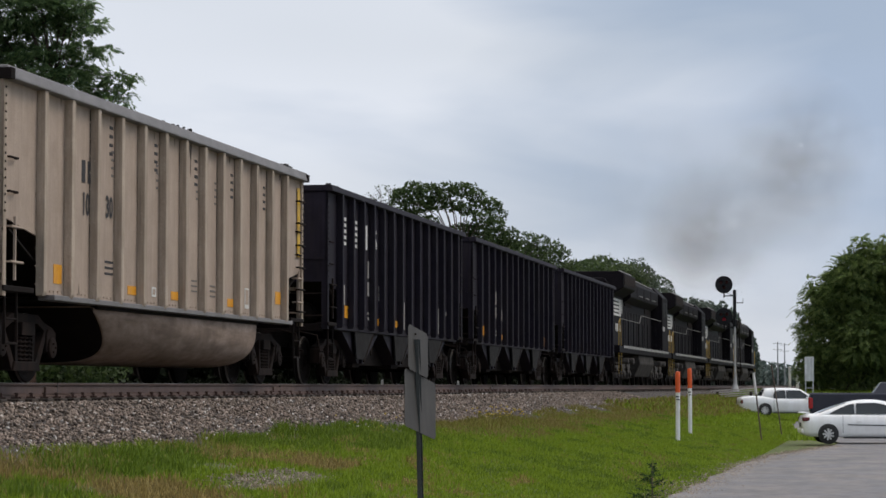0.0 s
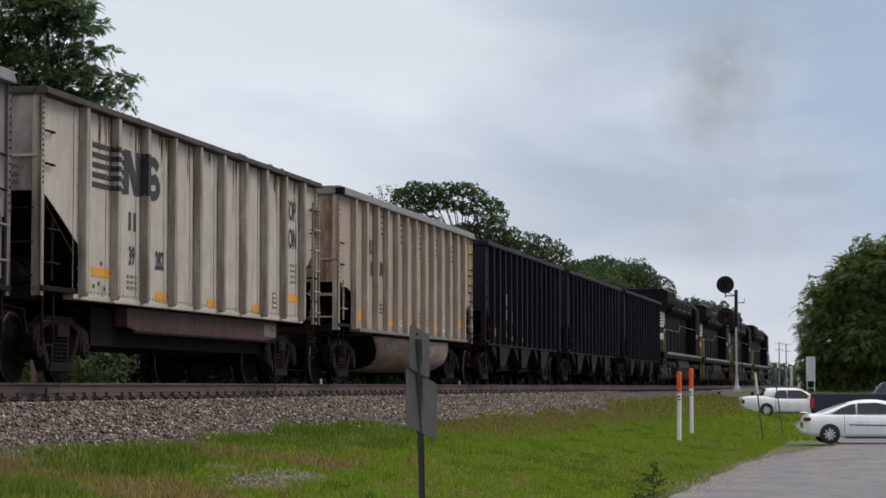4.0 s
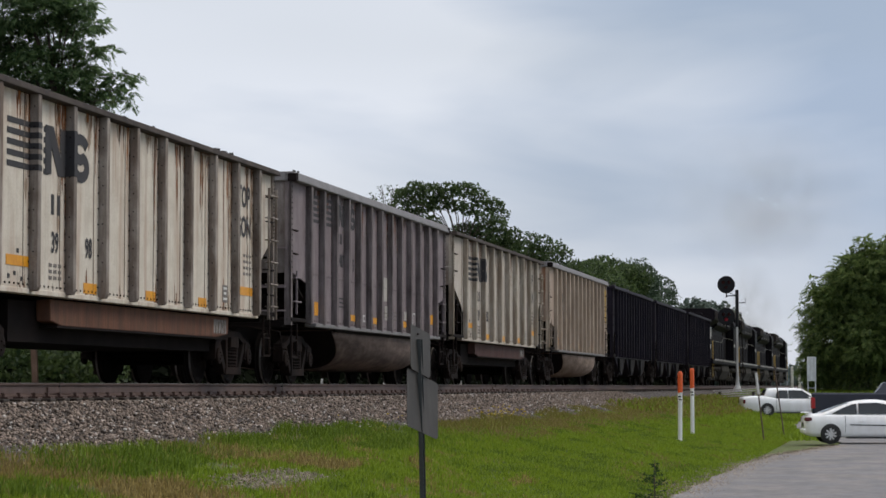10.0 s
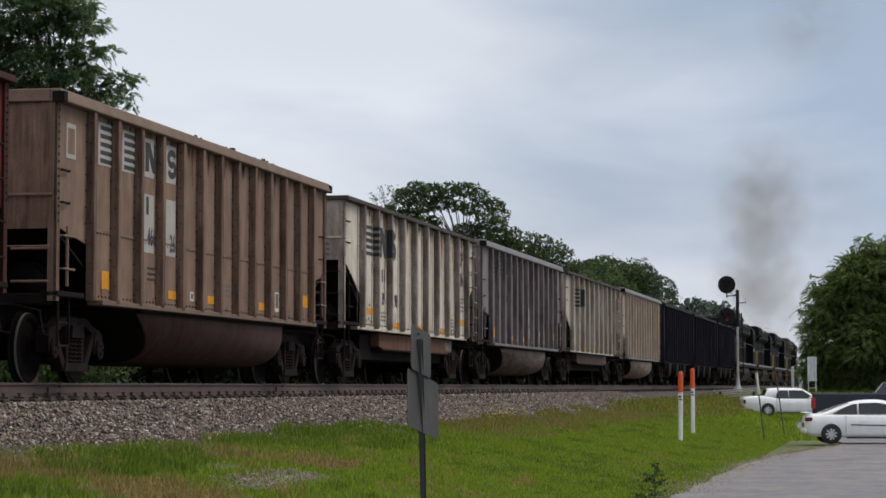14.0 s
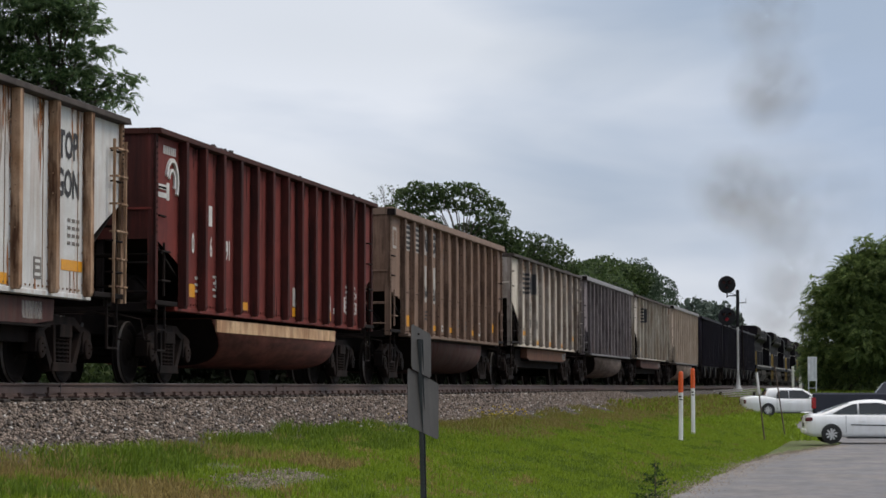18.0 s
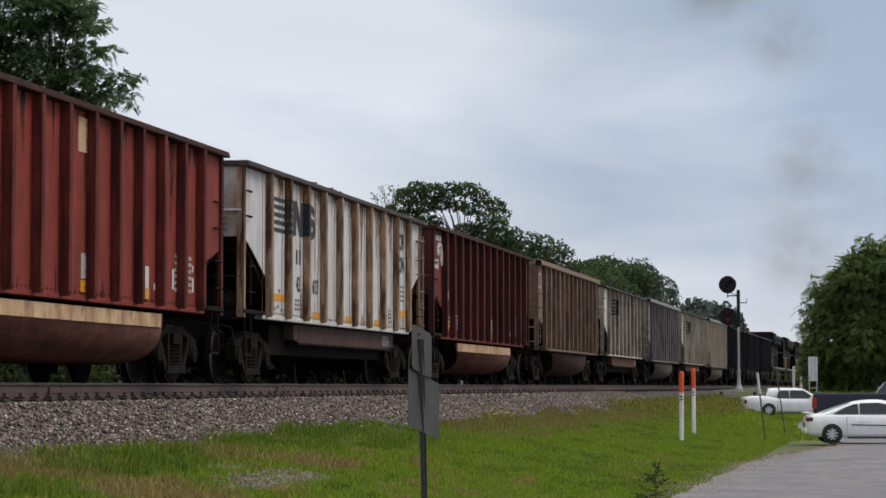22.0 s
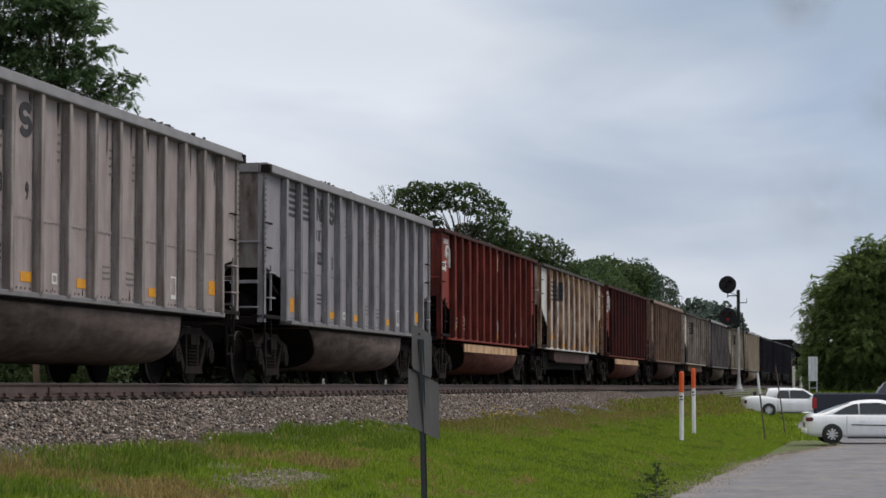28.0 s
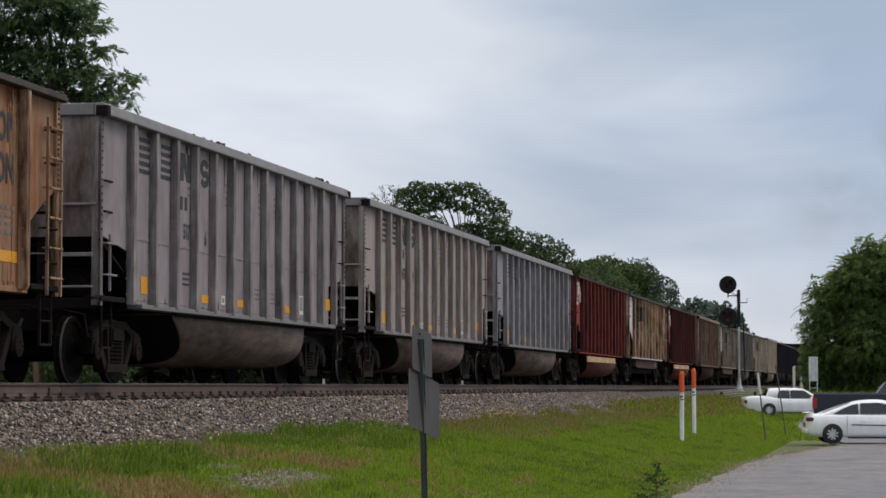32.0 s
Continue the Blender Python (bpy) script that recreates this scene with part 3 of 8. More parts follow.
def streaks(car, L, H, first, pitch, ribs, kind, many, seed, bot=1.14, reach=1.1, name="rust_streaking", label="streaks of run-down rust", wide=1.0):
    """Tapering runs from the top chord, from the sill up and beside the ribs."""
    rng = random.Random(seed)
    s = Shape()

    def run_down(y, z0, ln, w, x=1.3822):
        n = 5
        v = []
        for k in range(n + 1):
            f = k / n
            ww = w * (1 - f) ** 0.6 * rng.uniform(0.6, 1.2) if k < n else 0.002
            yy = y + rng.uniform(-0.006, 0.006)
            v += [(x, yy - ww / 2, z0 - ln * f), (x, yy + ww / 2, z0 - ln * f)]
        s.add(v, [(2 * k, 2 * k + 1, 2 * k + 3, 2 * k + 2) for k in range(n)])

    for i in range(ribs - 1):
        y0 = -L / 2 + first + i * pitch
        for _ in range(many):
            y = y0 + pitch - rng.uniform(0.10, 0.55)
            ln = reach * rng.uniform(0.15, 1.0) ** 2 + 0.08
            if rng.random() < 0.72:
                run_down(y, H - 0.09, ln, rng.uniform(0.03, 0.15) * wide)
            else:
                run_down(y, bot + 0.02, -ln * 0.35, rng.uniform(0.03, 0.12))
        if rng.random() < 0.75:
            run_down(y0 + pitch - 0.075, H - 0.1, rng.uniform(0.5, 2.4), rng.uniform(0.02, 0.05), 1.3826)
    tagged(s.put(name, STREAKS[kind], car, label, fix=False), kind="stuff")


def rib_data(z0, z1, w, depth, mat, x=1.38):
    """A deep post: it stands out from the sheet as far as the top chord."""
    s = Shape()
    ring = lambda z, k=1.0: [(x, -w / 2, z), (x + depth * k, -w / 2, z), (x + depth * k, w / 2, z), (x, w / 2, z)]
    s.loft([ring(z0, 0.8), ring(z0 + 0.05), ring(z1)], 0)
    return s.data("rib", mat, bevel=0.008)


def flipped(me):
    """A copy of a mesh for the far side."""
    m = me.copy()
    m.transform(Matrix.Diagonal((-1, 1, 1, 1)))
    m.flip_normals()
    return m


def car_shell(car, L, H, ribs, first, rib_w, rib_depth, body, rib_mat, chord, sill_z, cut_hi, cut_lo, thick, end_mat, seam=None, curved=False, pitch=None, front=None):
    """What all the open cars share: sides, ribs, chords, ends and end platforms."""
    h, e = L / 2, first
    e2 = front or e
    bot = sill_z + 0.07
    if curved:
        cut = [(-h + e * k, cut_hi - (cut_hi - cut_lo) * k ** 1.15) for k in (0, 0.25, 0.5, 0.75, 1)]
    else:
        cut = [(-h, cut_hi), (-h + e, cut_lo)]
    outline = cut + [(-h + e, bot), (h - e2, bot)] + [(h - (y + h) * e2 / e, z) for y, z in reversed(cut)] + [(h, H - 0.1), (-h, H - 0.1)]
    for d in (1, -1):
        prism(outline, d * 1.366, d * 1.38).put("side_sheet", body, car)
    step = pitch or (L - e - e2) / (ribs - 1)
    near = rib_data(bot - 0.03, H - thick + 0.01, rib_w, rib_depth, rib_mat)
    far = flipped(near)
    for i in range(ribs):
        y = -h + e + i * step
        hang("rib", near, car, "", (0, y, 0))
        hang("rib", far, car, "", (0, y, 0))
    for d in (1, -1):
        tip = 1.475 if thick > 0.15 else 1.50
        s = Shape().loft([[(d * 1.33, y, H - thick), (d * 1.52, y, H - thick), (d * 1.52, y, H - thick * 0.86), (d * tip, y, H), (d * 1.33, y, H)] for y in (-h - 0.03, h + 0.03)])
        s.put("top_chord", chord, car, bevel=0.012)
        lip = 1.47 if thick > 0.15 else 1.395
        Shape().box(min(d * 1.24, d * lip), max(d * 1.24, d * lip), -h + e + (0.4 if thick > 0.15 else -0.25), h - e2 + 0.25, sill_z, bot).put("side_sill", chord if thick > 0.15 else body, car, bevel=0.008)
        Shape().box(min(d * 1.20, d * 1.44), max(d * 1.20, d * 1.44), -h, -h + e - 0.26, sill_z + 0.06, sill_z + 0.13).put("platform_edge", under, car, bevel=0.008)
        Shape().box(min(d * 1.20, d * 1.44), max(d * 1.20, d * 1.44), h - e2 + 0.26, h, sill_z + 0.06, sill_z + 0.13).put("platform_edge", under, car, bevel=0.008)
        for q in (1, -1):
            s = Shape().box(min(d * 1.30, d * 1.42), max(d * 1.30, d * 1.42), min(q * h, q * (h - 0.03)), max(q * h, q * (h - 0.03)), sill_z, H - thick)
            s.box(min(d * 1.385, d * 1.42), max(d * 1.385, d * 1.42), min(q * h, q * (h - 0.12)), max(q * h, q * (h - 0.12)), sill_z, H - thick)
            s.put("corner_post", rib_mat, car)
    rv, rp = Shape(), Shape()                                        # rivet heads along the posts and the seam
    for i in range(ribs):
        for q in (-1, 1):
            for k in range(11):
                z = bot + 0.12 + (H - thick - bot - 0.3) * k / 10
                rv.box(1.381, 1.392, -h + e + i * step + q * (rib_w / 2 + 0.025) - 0.011, -h + e + i * step + q * (rib_w / 2 + 0.025) + 0.011, z - 0.011, z + 0.011)
        for k in range(9):
            z = bot + 0.2 + (H - thick - bot - 0.35) * k / 8
            y = -h + e + i * step - rib_w / 2
            rv.box(1.435, 1.45, y - 0.006, y, z - 0.009, z + 0.009)
    for k in range(16):
        z = cut_hi + 0.05 + (H - thick - cut_hi - 0.15) * k / 15
        for y in (-h + 0.06, h - 0.06):
            rp.box(1.421, 1.43, y - 0.013, y + 0.013, z - 0.013, z + 0.013)
    if seam:
        for i in range(int((L - e - e2) / 0.13)):
            y = -h + e + i * 0.13
            rv.box(1.381, 1.390, y - 0.011, y + 0.011, seam - 0.011, seam + 0.011)
    for i in range(int((L - e - e2) / 0.15)):
        y = -h + e + i * 0.15
        rv.box(1.381, 1.392, y - 0.014, y + 0.014, bot + 0.035, bot + 0.06)
    tagged(rv.put("rivets", iron if body in (paint["brown"], paint["rusty_white"]) else rib_mat, car, fix=False), kind="stuff")
    tagged(rp.put("rivets", iron, car, fix=False), kind="stuff")
    if seam:
        Shape().box(1.381, 1.386, -h + e, h - e2, seam + 0.02, seam + 0.05).put("seam_strip", body, car)
    for q in (1, -1):
        a, b = sorted((q * (h - 0.02), q * (h - 0.035)))
        Shape().box(-1.36, 1.36, a, b, cut_hi - 0.05, H - thick).put("end_sheet", (end_rusty_tan if body is paint["tan"] else end_chalky if body in (paint["white"], paint["rusty_white"], paint["blue_white"]) else end_sooty if body in (paint["grey"], paint["tan_grey"], paint["dark_grey"], paint["blue_grey"]) else rib_mat if rib_mat in RIBS.values() else body) if q < 0 else body, car)
        a, b = sorted((q * (h + 0.03), q * (h - 0.12)))
        Shape().box(-1.325, 1.325, a, b, H - thick, H).put("top_chord", chord, car, bevel=0.01)
        Shape().box(-1.36, 1.36, min(q * h, q * (h + 0.015)), max(q * h, q * (h + 0.015)), cut_hi + 0.38, cut_hi + 0.41).put("end_stiffener", body, car)
        s = Shape()
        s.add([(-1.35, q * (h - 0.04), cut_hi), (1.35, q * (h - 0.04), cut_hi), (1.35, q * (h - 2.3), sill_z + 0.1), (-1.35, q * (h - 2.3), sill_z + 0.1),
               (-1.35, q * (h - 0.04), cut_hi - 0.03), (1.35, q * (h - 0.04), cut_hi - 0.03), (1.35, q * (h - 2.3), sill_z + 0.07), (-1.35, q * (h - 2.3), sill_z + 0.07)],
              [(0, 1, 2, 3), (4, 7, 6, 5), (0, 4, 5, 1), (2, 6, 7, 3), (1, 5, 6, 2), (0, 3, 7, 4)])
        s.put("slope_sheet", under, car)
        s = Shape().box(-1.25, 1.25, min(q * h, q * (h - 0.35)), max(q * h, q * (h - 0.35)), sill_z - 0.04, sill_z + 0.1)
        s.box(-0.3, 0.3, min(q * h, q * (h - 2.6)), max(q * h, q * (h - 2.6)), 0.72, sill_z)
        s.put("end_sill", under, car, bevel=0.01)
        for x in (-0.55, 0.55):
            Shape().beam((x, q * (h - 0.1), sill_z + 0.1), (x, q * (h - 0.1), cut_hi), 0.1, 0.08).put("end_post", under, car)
        ladder_rungs(car, 0.85, 1.32, q * (h + 0.09) if q > 0 else -(h + 0.09), [sill_z + 0.25 + 0.42 * k for k in range(6 if q > 0 else 2)], end_mat, "x", 0.07 * q)
        if thick > 0.15:
            # a solid dark box paints the shaded inside of the hollow chord
            Shape().box(1.36, 1.524, min(q * (h - 0.10), q * (h + 0.036)), max(q * (h - 0.10), q * (h + 0.036)), H - 0.17, H - 0.035).put("chord_end", under, car, "dark box for the shade in the open top chord")
        coupler(car, q * h, q)
        Shape().path([(-1.35, q * (h + 0.07), cut_hi - 0.28), (1.35, q * (h + 0.07), cut_hi - 0.28)], 0.022, 6).put("end_rail", end_mat, car)
        # ladder on the flank, with stirrup step below
        y0, y1 = q * (h - 0.18), q * (h - 0.58)
        for z in (sill_z + 0.42, sill_z + 0.85):
            Shape().path([(1.36, y0, z), (1.46, y0, z), (1.46, y1, z), (1.36, y1, z)], 0.024, 5).put("grab_iron", end_mat, car)
        Shape().beam((1.43, (y0 + y1) / 2, sill_z + 0.2), (1.43, (y0 + y1) / 2, sill_z + 0.98), 0.03).put("ladder_stile", end_mat, car)
        for z in (cut_hi + 0.3, cut_hi + 0.72):
            Shape().path([(1.38, y0, z), (1.43, y0, z), (1.43, y1 + q * 0.12, z), (1.38, y1 + q * 0.12, z)], 0.024, 5).put("grab_iron", iron, car)
        Shape().path([(1.38, y0, sill_z + 0.1), (1.38, y0, 0.48), (1.38, y1, 0.48), (1.38, y1, sill_z + 0.1)], 0.035, 5).path([(1.38, y0, 0.78), (1.38, y1, 0.78)], 0.03, 5).put("step", iron, car)
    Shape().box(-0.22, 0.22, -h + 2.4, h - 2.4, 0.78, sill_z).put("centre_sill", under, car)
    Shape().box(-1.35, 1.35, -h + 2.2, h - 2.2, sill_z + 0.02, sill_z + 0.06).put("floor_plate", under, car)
    for q in (1, -1):
        truck(car, q * (h - 1.58))
    # air reservoir and brake rigging at one end
    s = Shape().lathe([(0.0, -0.5), (0.18, -0.46), (0.2, -0.3), (0.2, 0.3), (0.18, 0.46), (0.0, 0.5)], "Y", 14, 0, at=(0.7, -h + 1.1, sill_z + 0.36))
    s.put("air_reservoir", under, car, smooth=True)
    Shape().path([(0.4, -h + 0.5, sill_z + 0.3), (0.9, -h + 0.7, sill_z + 0.5), (0.9, -h + 1.8, sill_z + 0.15)], 0.04, 6).put("brake_pipe", under, car)


def tub(car, mats, z_top, z_bot, y0, y1, band=None):
    """The rounded trough between the trucks."""
    rings = []
    n = 40
    for y, k in ((y0, 0.0), (y0 + 0.03, 0.2), (y1 - 0.10, 0.25), (y1 - 0.02, 0.12), (y1, 0.0)):
        ring = []
        for i in range(n + 1):
            t = math.pi * i / n
            c, s = math.cos(t), math.sin(t)
            x = 1.33 * math.copysign(abs(c) ** 0.55, c)
            z = z_top - (z_top - z_bot) * s ** 0.68
            ring.append((x * (0.97 + 0.03 * k * 4), y + ((z_top - z) * 1.7 if y < 0 else 0), z + (0.02 if k == 0 else 0)))
        rings.append(ring)
    Shape().loft(rings, caps=False).put("tub", mats, car, smooth=True)
    for ring in (rings[0], rings[-1]):
        # end plates go near black: their shade and grime in one colour
        Shape().add(ring, [tuple(range(n + 1))]).put("tub_end", under, car, fix=False)
    if band:
        for d in (1, -1):
            s = Shape()
            s.loft([[(d * 1.31, y, z_top), (d * 1.345, y, z_top), (d * 1.345, y, z_top - 0.2), (d * 1.32, y, z_top - 0.205)] for y in (y0 + 0.2, y1 - 0.2)])
            s.put("tub_flange", band, car)
    else:
        for d in (1, -1):
            Shape().box(min(d * 1.2, d * 1.36), max(d * 1.2, d * 1.36), y0 + 0.1, y1 - 0.1, z_top - 0.02, z_top + 0.06).put("tub_flange", under, car)


def tub_gondola(label, L, H, body, number=(), big=None, mark=stencil_black, ribs=13, red=False, peak=(), seed=1, tub_mat=None, light_patch=False, yellow_end=False, worn=False):
    car = thing("coal_gondola", label, "rail car", "train cars")
    sill, thick = 1.05, 0.165
    if red:
        thick = 0.09
        car_shell(car, L, H, ribs, 1.29, 0.12, 0.135, paint[body], RIBS[body], chord_red, 1.08, 2.15, 1.78, thick, iron, pitch=1.009, front=1.2)
    else:
        car_shell(car, L, H, ribs, 1.29, 0.12, 0.115, paint[body], RIBS[body], chord_brown if body == "brown" else chord_light, sill, 2.03, 1.84, thick, paint[body], seam=None if yellow_end else 2.02, pitch=1.011, front=1.2)
    tub(car, tub_mat or (tub_red if red else tub_tan if yellow_end else tub_grey), 1.02, 0.27, -L / 2 + (3.25 if red else 3.55), L / 2 - 2.8, dust_band if red else None)
    coal_load(car, L, H, peak or [(0.2, 0, 3)], seed)
    if red:
        # worn emblem, name bars and data on the end bay
        for k in range(7):
            decal(car, L, 0.50 + 0.09 * k, H - 0.27, 0.055, 0.12, stencil_white, "name_bar")
        for r, a0, a1 in ((0.32, -35, 180), (0.17, -35, 180)):
            s = Shape()
            pts = [(1.386, 0.86 - L / 2 + r * 0.85 * math.cos(radians(a)), 3.0 + r * math.sin(radians(a))) for a in range(a0, a1 + 1, 17)]
            s.path(pts, 0.085 if r > 0.3 else 0.065, 4)
            s.put("emblem", stencil_white, car, "worn white curved emblem")
        for z, w in ((2.89, 0.40), (2.77, 0.46)):
            decal(car, L, 0.46, z, w, 0.075, stencil_white, "emblem")
        decal(car, L, 0.70, 2.84, 0.13, 0.26, stencil_white, "emblem")
        decal(car, L, 2.92, 2.63, 0.18, 0.32, stencil_white, "stencil")
        for y, z, w, h in ((1.95, 2.55, 0.07, 0.2), (2.95, 1.62, 0.16, 0.05), (2.95, 1.53, 0.16, 0.05), (2.1, 1.62, 0.06, 0.22), (11.8, 1.55, 0.09, 0.3), (12.8, 1.5, 0.08, 0.22), (12.8, 1.75, 0.06, 0.1), (10.9, 1.4, 0.06, 0.1), (10.2, 1.45, 0.22, 0.06)):
            decal(car, L, y + 0.35, z, w, h, stencil_white, "stencil")
        end_letters(car, L, "".join(q for _, q in number), 0.5, 3.12, 0.30, stencil_white)
        for z, w in ((2.35, 0.5), (1.95, 0.36)):
            Shape().box(-0.2, -0.2 + w, -L / 2 + 0.012, -L / 2 + 0.018, z, z + 0.09).put("stencil_line", stencil_pale, car)
        for y, text in number:
            letters(car, L, text, y, 2.15, 0.43, stencil_white, 0.62)
        for y, z, w, h in ((1.6, 1.42, 0.3, 0.2), (4.6, 1.28, 0.34, 0.13), (7.9, 1.28, 0.34, 0.16), (10.5, 1.28, 0.3, 0.15)):
            decal(car, L, y + 0.35, z, w, h, reflector_yellow, "reflector")
        for y0, z0, m in ((2.2, 1.42, 3), (3.2, 1.38, 4)):
            for k in range(m):
                decal(car, L, y0, z0 + 0.1 * k, 0.22 + 0.05 * (k % 2), 0.04, stencil_pale, "stencil_line")
        for y0 in (12.3, 13.0):
            for k in range(6):
                decal(car, L, y0, 1.4 + 0.1 * k, 0.14, 0.055, stencil_pale, "stencil_line")
        decal(car, L, 8.25, 1.55, 0.3, 0.34, stencil_pale, "data_panel")
        decal(car, L, 10.85, 1.52, 0.26, 0.32, stencil_white, "data_panel")
        streaks(car, L, H, 1.29, 1.009, 13, "soot", 4, seed, reach=1.3, name="soot_streaking", label="streaks of soot down the red sheets")
        if big:
            decal(car, L, 8.13, 3.29, 0.36, 0.46, dust_band, "worn_patch")
        return car
    streaks(car, L, H - 0.08, 1.29, 1.011, 13, {"brown": "soot"}.get(body, "soot"), 1 if body in ("tan", "blue_grey") else 2, seed, reach=0.5, name="soot_streaking", label="streaks of soot below the chord")
    if body in ("dark_grey", "brown"):
        streaks(car, L, H - 0.08, 1.29, 1.011, 13, "rust", 2, seed + 60, reach=0.9)
    vis = lambda i: 1.29 + 1.011 * i + 0.73
    for i, z, w, h in ((0, 1.40, 0.30, 0.25), (3, 1.31, 0.38, 0.125), (5, 1.31, 0.36, 0.125), (8, 1.31, 0.34, 0.13), (11, 1.50, 0.36, 0.22)):
        decal(car, L, vis(i), z, w, h, reflector_yellow, "reflector")
    for y in (vis(4), ):
        decal(car, L, y, 1.33, 0.2, 0.14, stencil_white, "data_panel")
        decal(car, L, y, 1.33, 0.12, 0.08, paint[body], "data_panel", 1.3865)
    decal(car, L, vis(9), 1.42, 0.26, 0.34, stencil_white, "data_panel")
    decal(car, L, vis(9), 1.44, 0.19, 0.25, paint[body], "data_panel", 1.3865)
    for k in range(3):
        decal(car, L, vis(2), 1.5 + 0.08 * k, 0.34, 0.03, mark if body not in ("black",) else stencil_pale, "stencil_line")
        decal(car, L, vis(6), 1.42 + 0.08 * k, 0.3, 0.025, GREYED, "stencil_line")
        decal(car, L, vis(7), 1.38 + 0.08 * k, 0.3, 0.025, GREYED, "stencil_line")
    for y in (vis(2), vis(4), vis(6), vis(7)):                                        # short louvre-like marks high on the panels
        for k in range(4):
            decal(car, L, y + 0.12, 2.86 + 0.11 * k, 0.1, 0.035, GREYED, "stencil_line")
    if big:
        b = big
        for y in (vis(0), vis(1)):
            for k in range(5):
                decal(car, L, y, H - 0.31 - 0.112 * k, 0.5, 0.062, b, "emblem_stripe")
        block_mark(car, L, vis(2) - 0.04, H - 0.52, 0.42, b, wide=1.35)
        curl_mark(car, L, vis(3) - 0.06, H - 0.52, 0.42, b, wide=1.3)
        if number and not light_patch:
            for k in (-0.12, 0.10):
                decal(car, L, number[0][0] + 0.2 + k, number[0][1] + 0.42, 0.12, 0.2, b, "stencil")
    if light_patch:
        for y in (vis(0), vis(1)):
            decal(car, L, y + 0.03, H - 0.53, 0.72, 0.58, stencil_pale, "repainted_patch", 1.3825)
        for k in (-0.1, 0.12):
            decal(car, L, 3.72 + k, H - 1.22, 0.12, 0.26, stencil_black, "stencil")
        decal(car, L, 0.62, H - 0.62, 0.36, 0.46, stencil_pale, "data_panel", 1.3825)
        decal(car, L, 0.62, H - 0.62, 0.26, 0.34, paint[body], "data_panel", 1.3865)
        for y in (3.75, 4.8):
            decal(car, L, y, H - 0.53, 0.78, 0.56, stencil_pale, "repainted_patch", 1.3825)
            decal(car, L, y, H - 1.48, 0.78, 0.84, stencil_pale, "repainted_patch", 1.3825)
    for y, z, text, size in number:
        letters(car, L, text, y + (0.13 if yellow_end else 0.34 if y < 4 else 0.26), z, size, mark, 0.72)
    if yellow_end:
        for k in (-0.14, 0.10):
            decal(car, L, 3.12 + k, 2.82, 0.14, 0.3, mark, "stencil")
        for i in (2, 4, 6, 8, 10):
            for k in range(4):
                decal(car, L, vis(i) + 0.06, 3.2 + 0.12 * k - 0.02 * i, 0.14, 0.045, mark, "stencil_line")
        decal(car, L, L - 0.28, 2.92, 0.2, 1.25, ladder_yellow, "safety_panel", 1.40)
        ladder_rungs(car, L / 2 - 0.5, L / 2 - 0.08, 1.47, [1.3 + 0.4 * k for k in range(6)], iron, "y")
    if worn:
        for y, w, h, z in ((8.1, 0.34, 0.5, 2.0), (8.2, 0.3, 0.3, 1.5), (10.2, 0.3, 0.2, 1.5)):
            decal(car, L, y, z, w, h, stencil_pale, "worn_patch")
    return car


GREYED = material("faded_stencil", (0.13, 0.115, 0.105), (0.17, 0.15, 0.135), 0.8, bump=0)


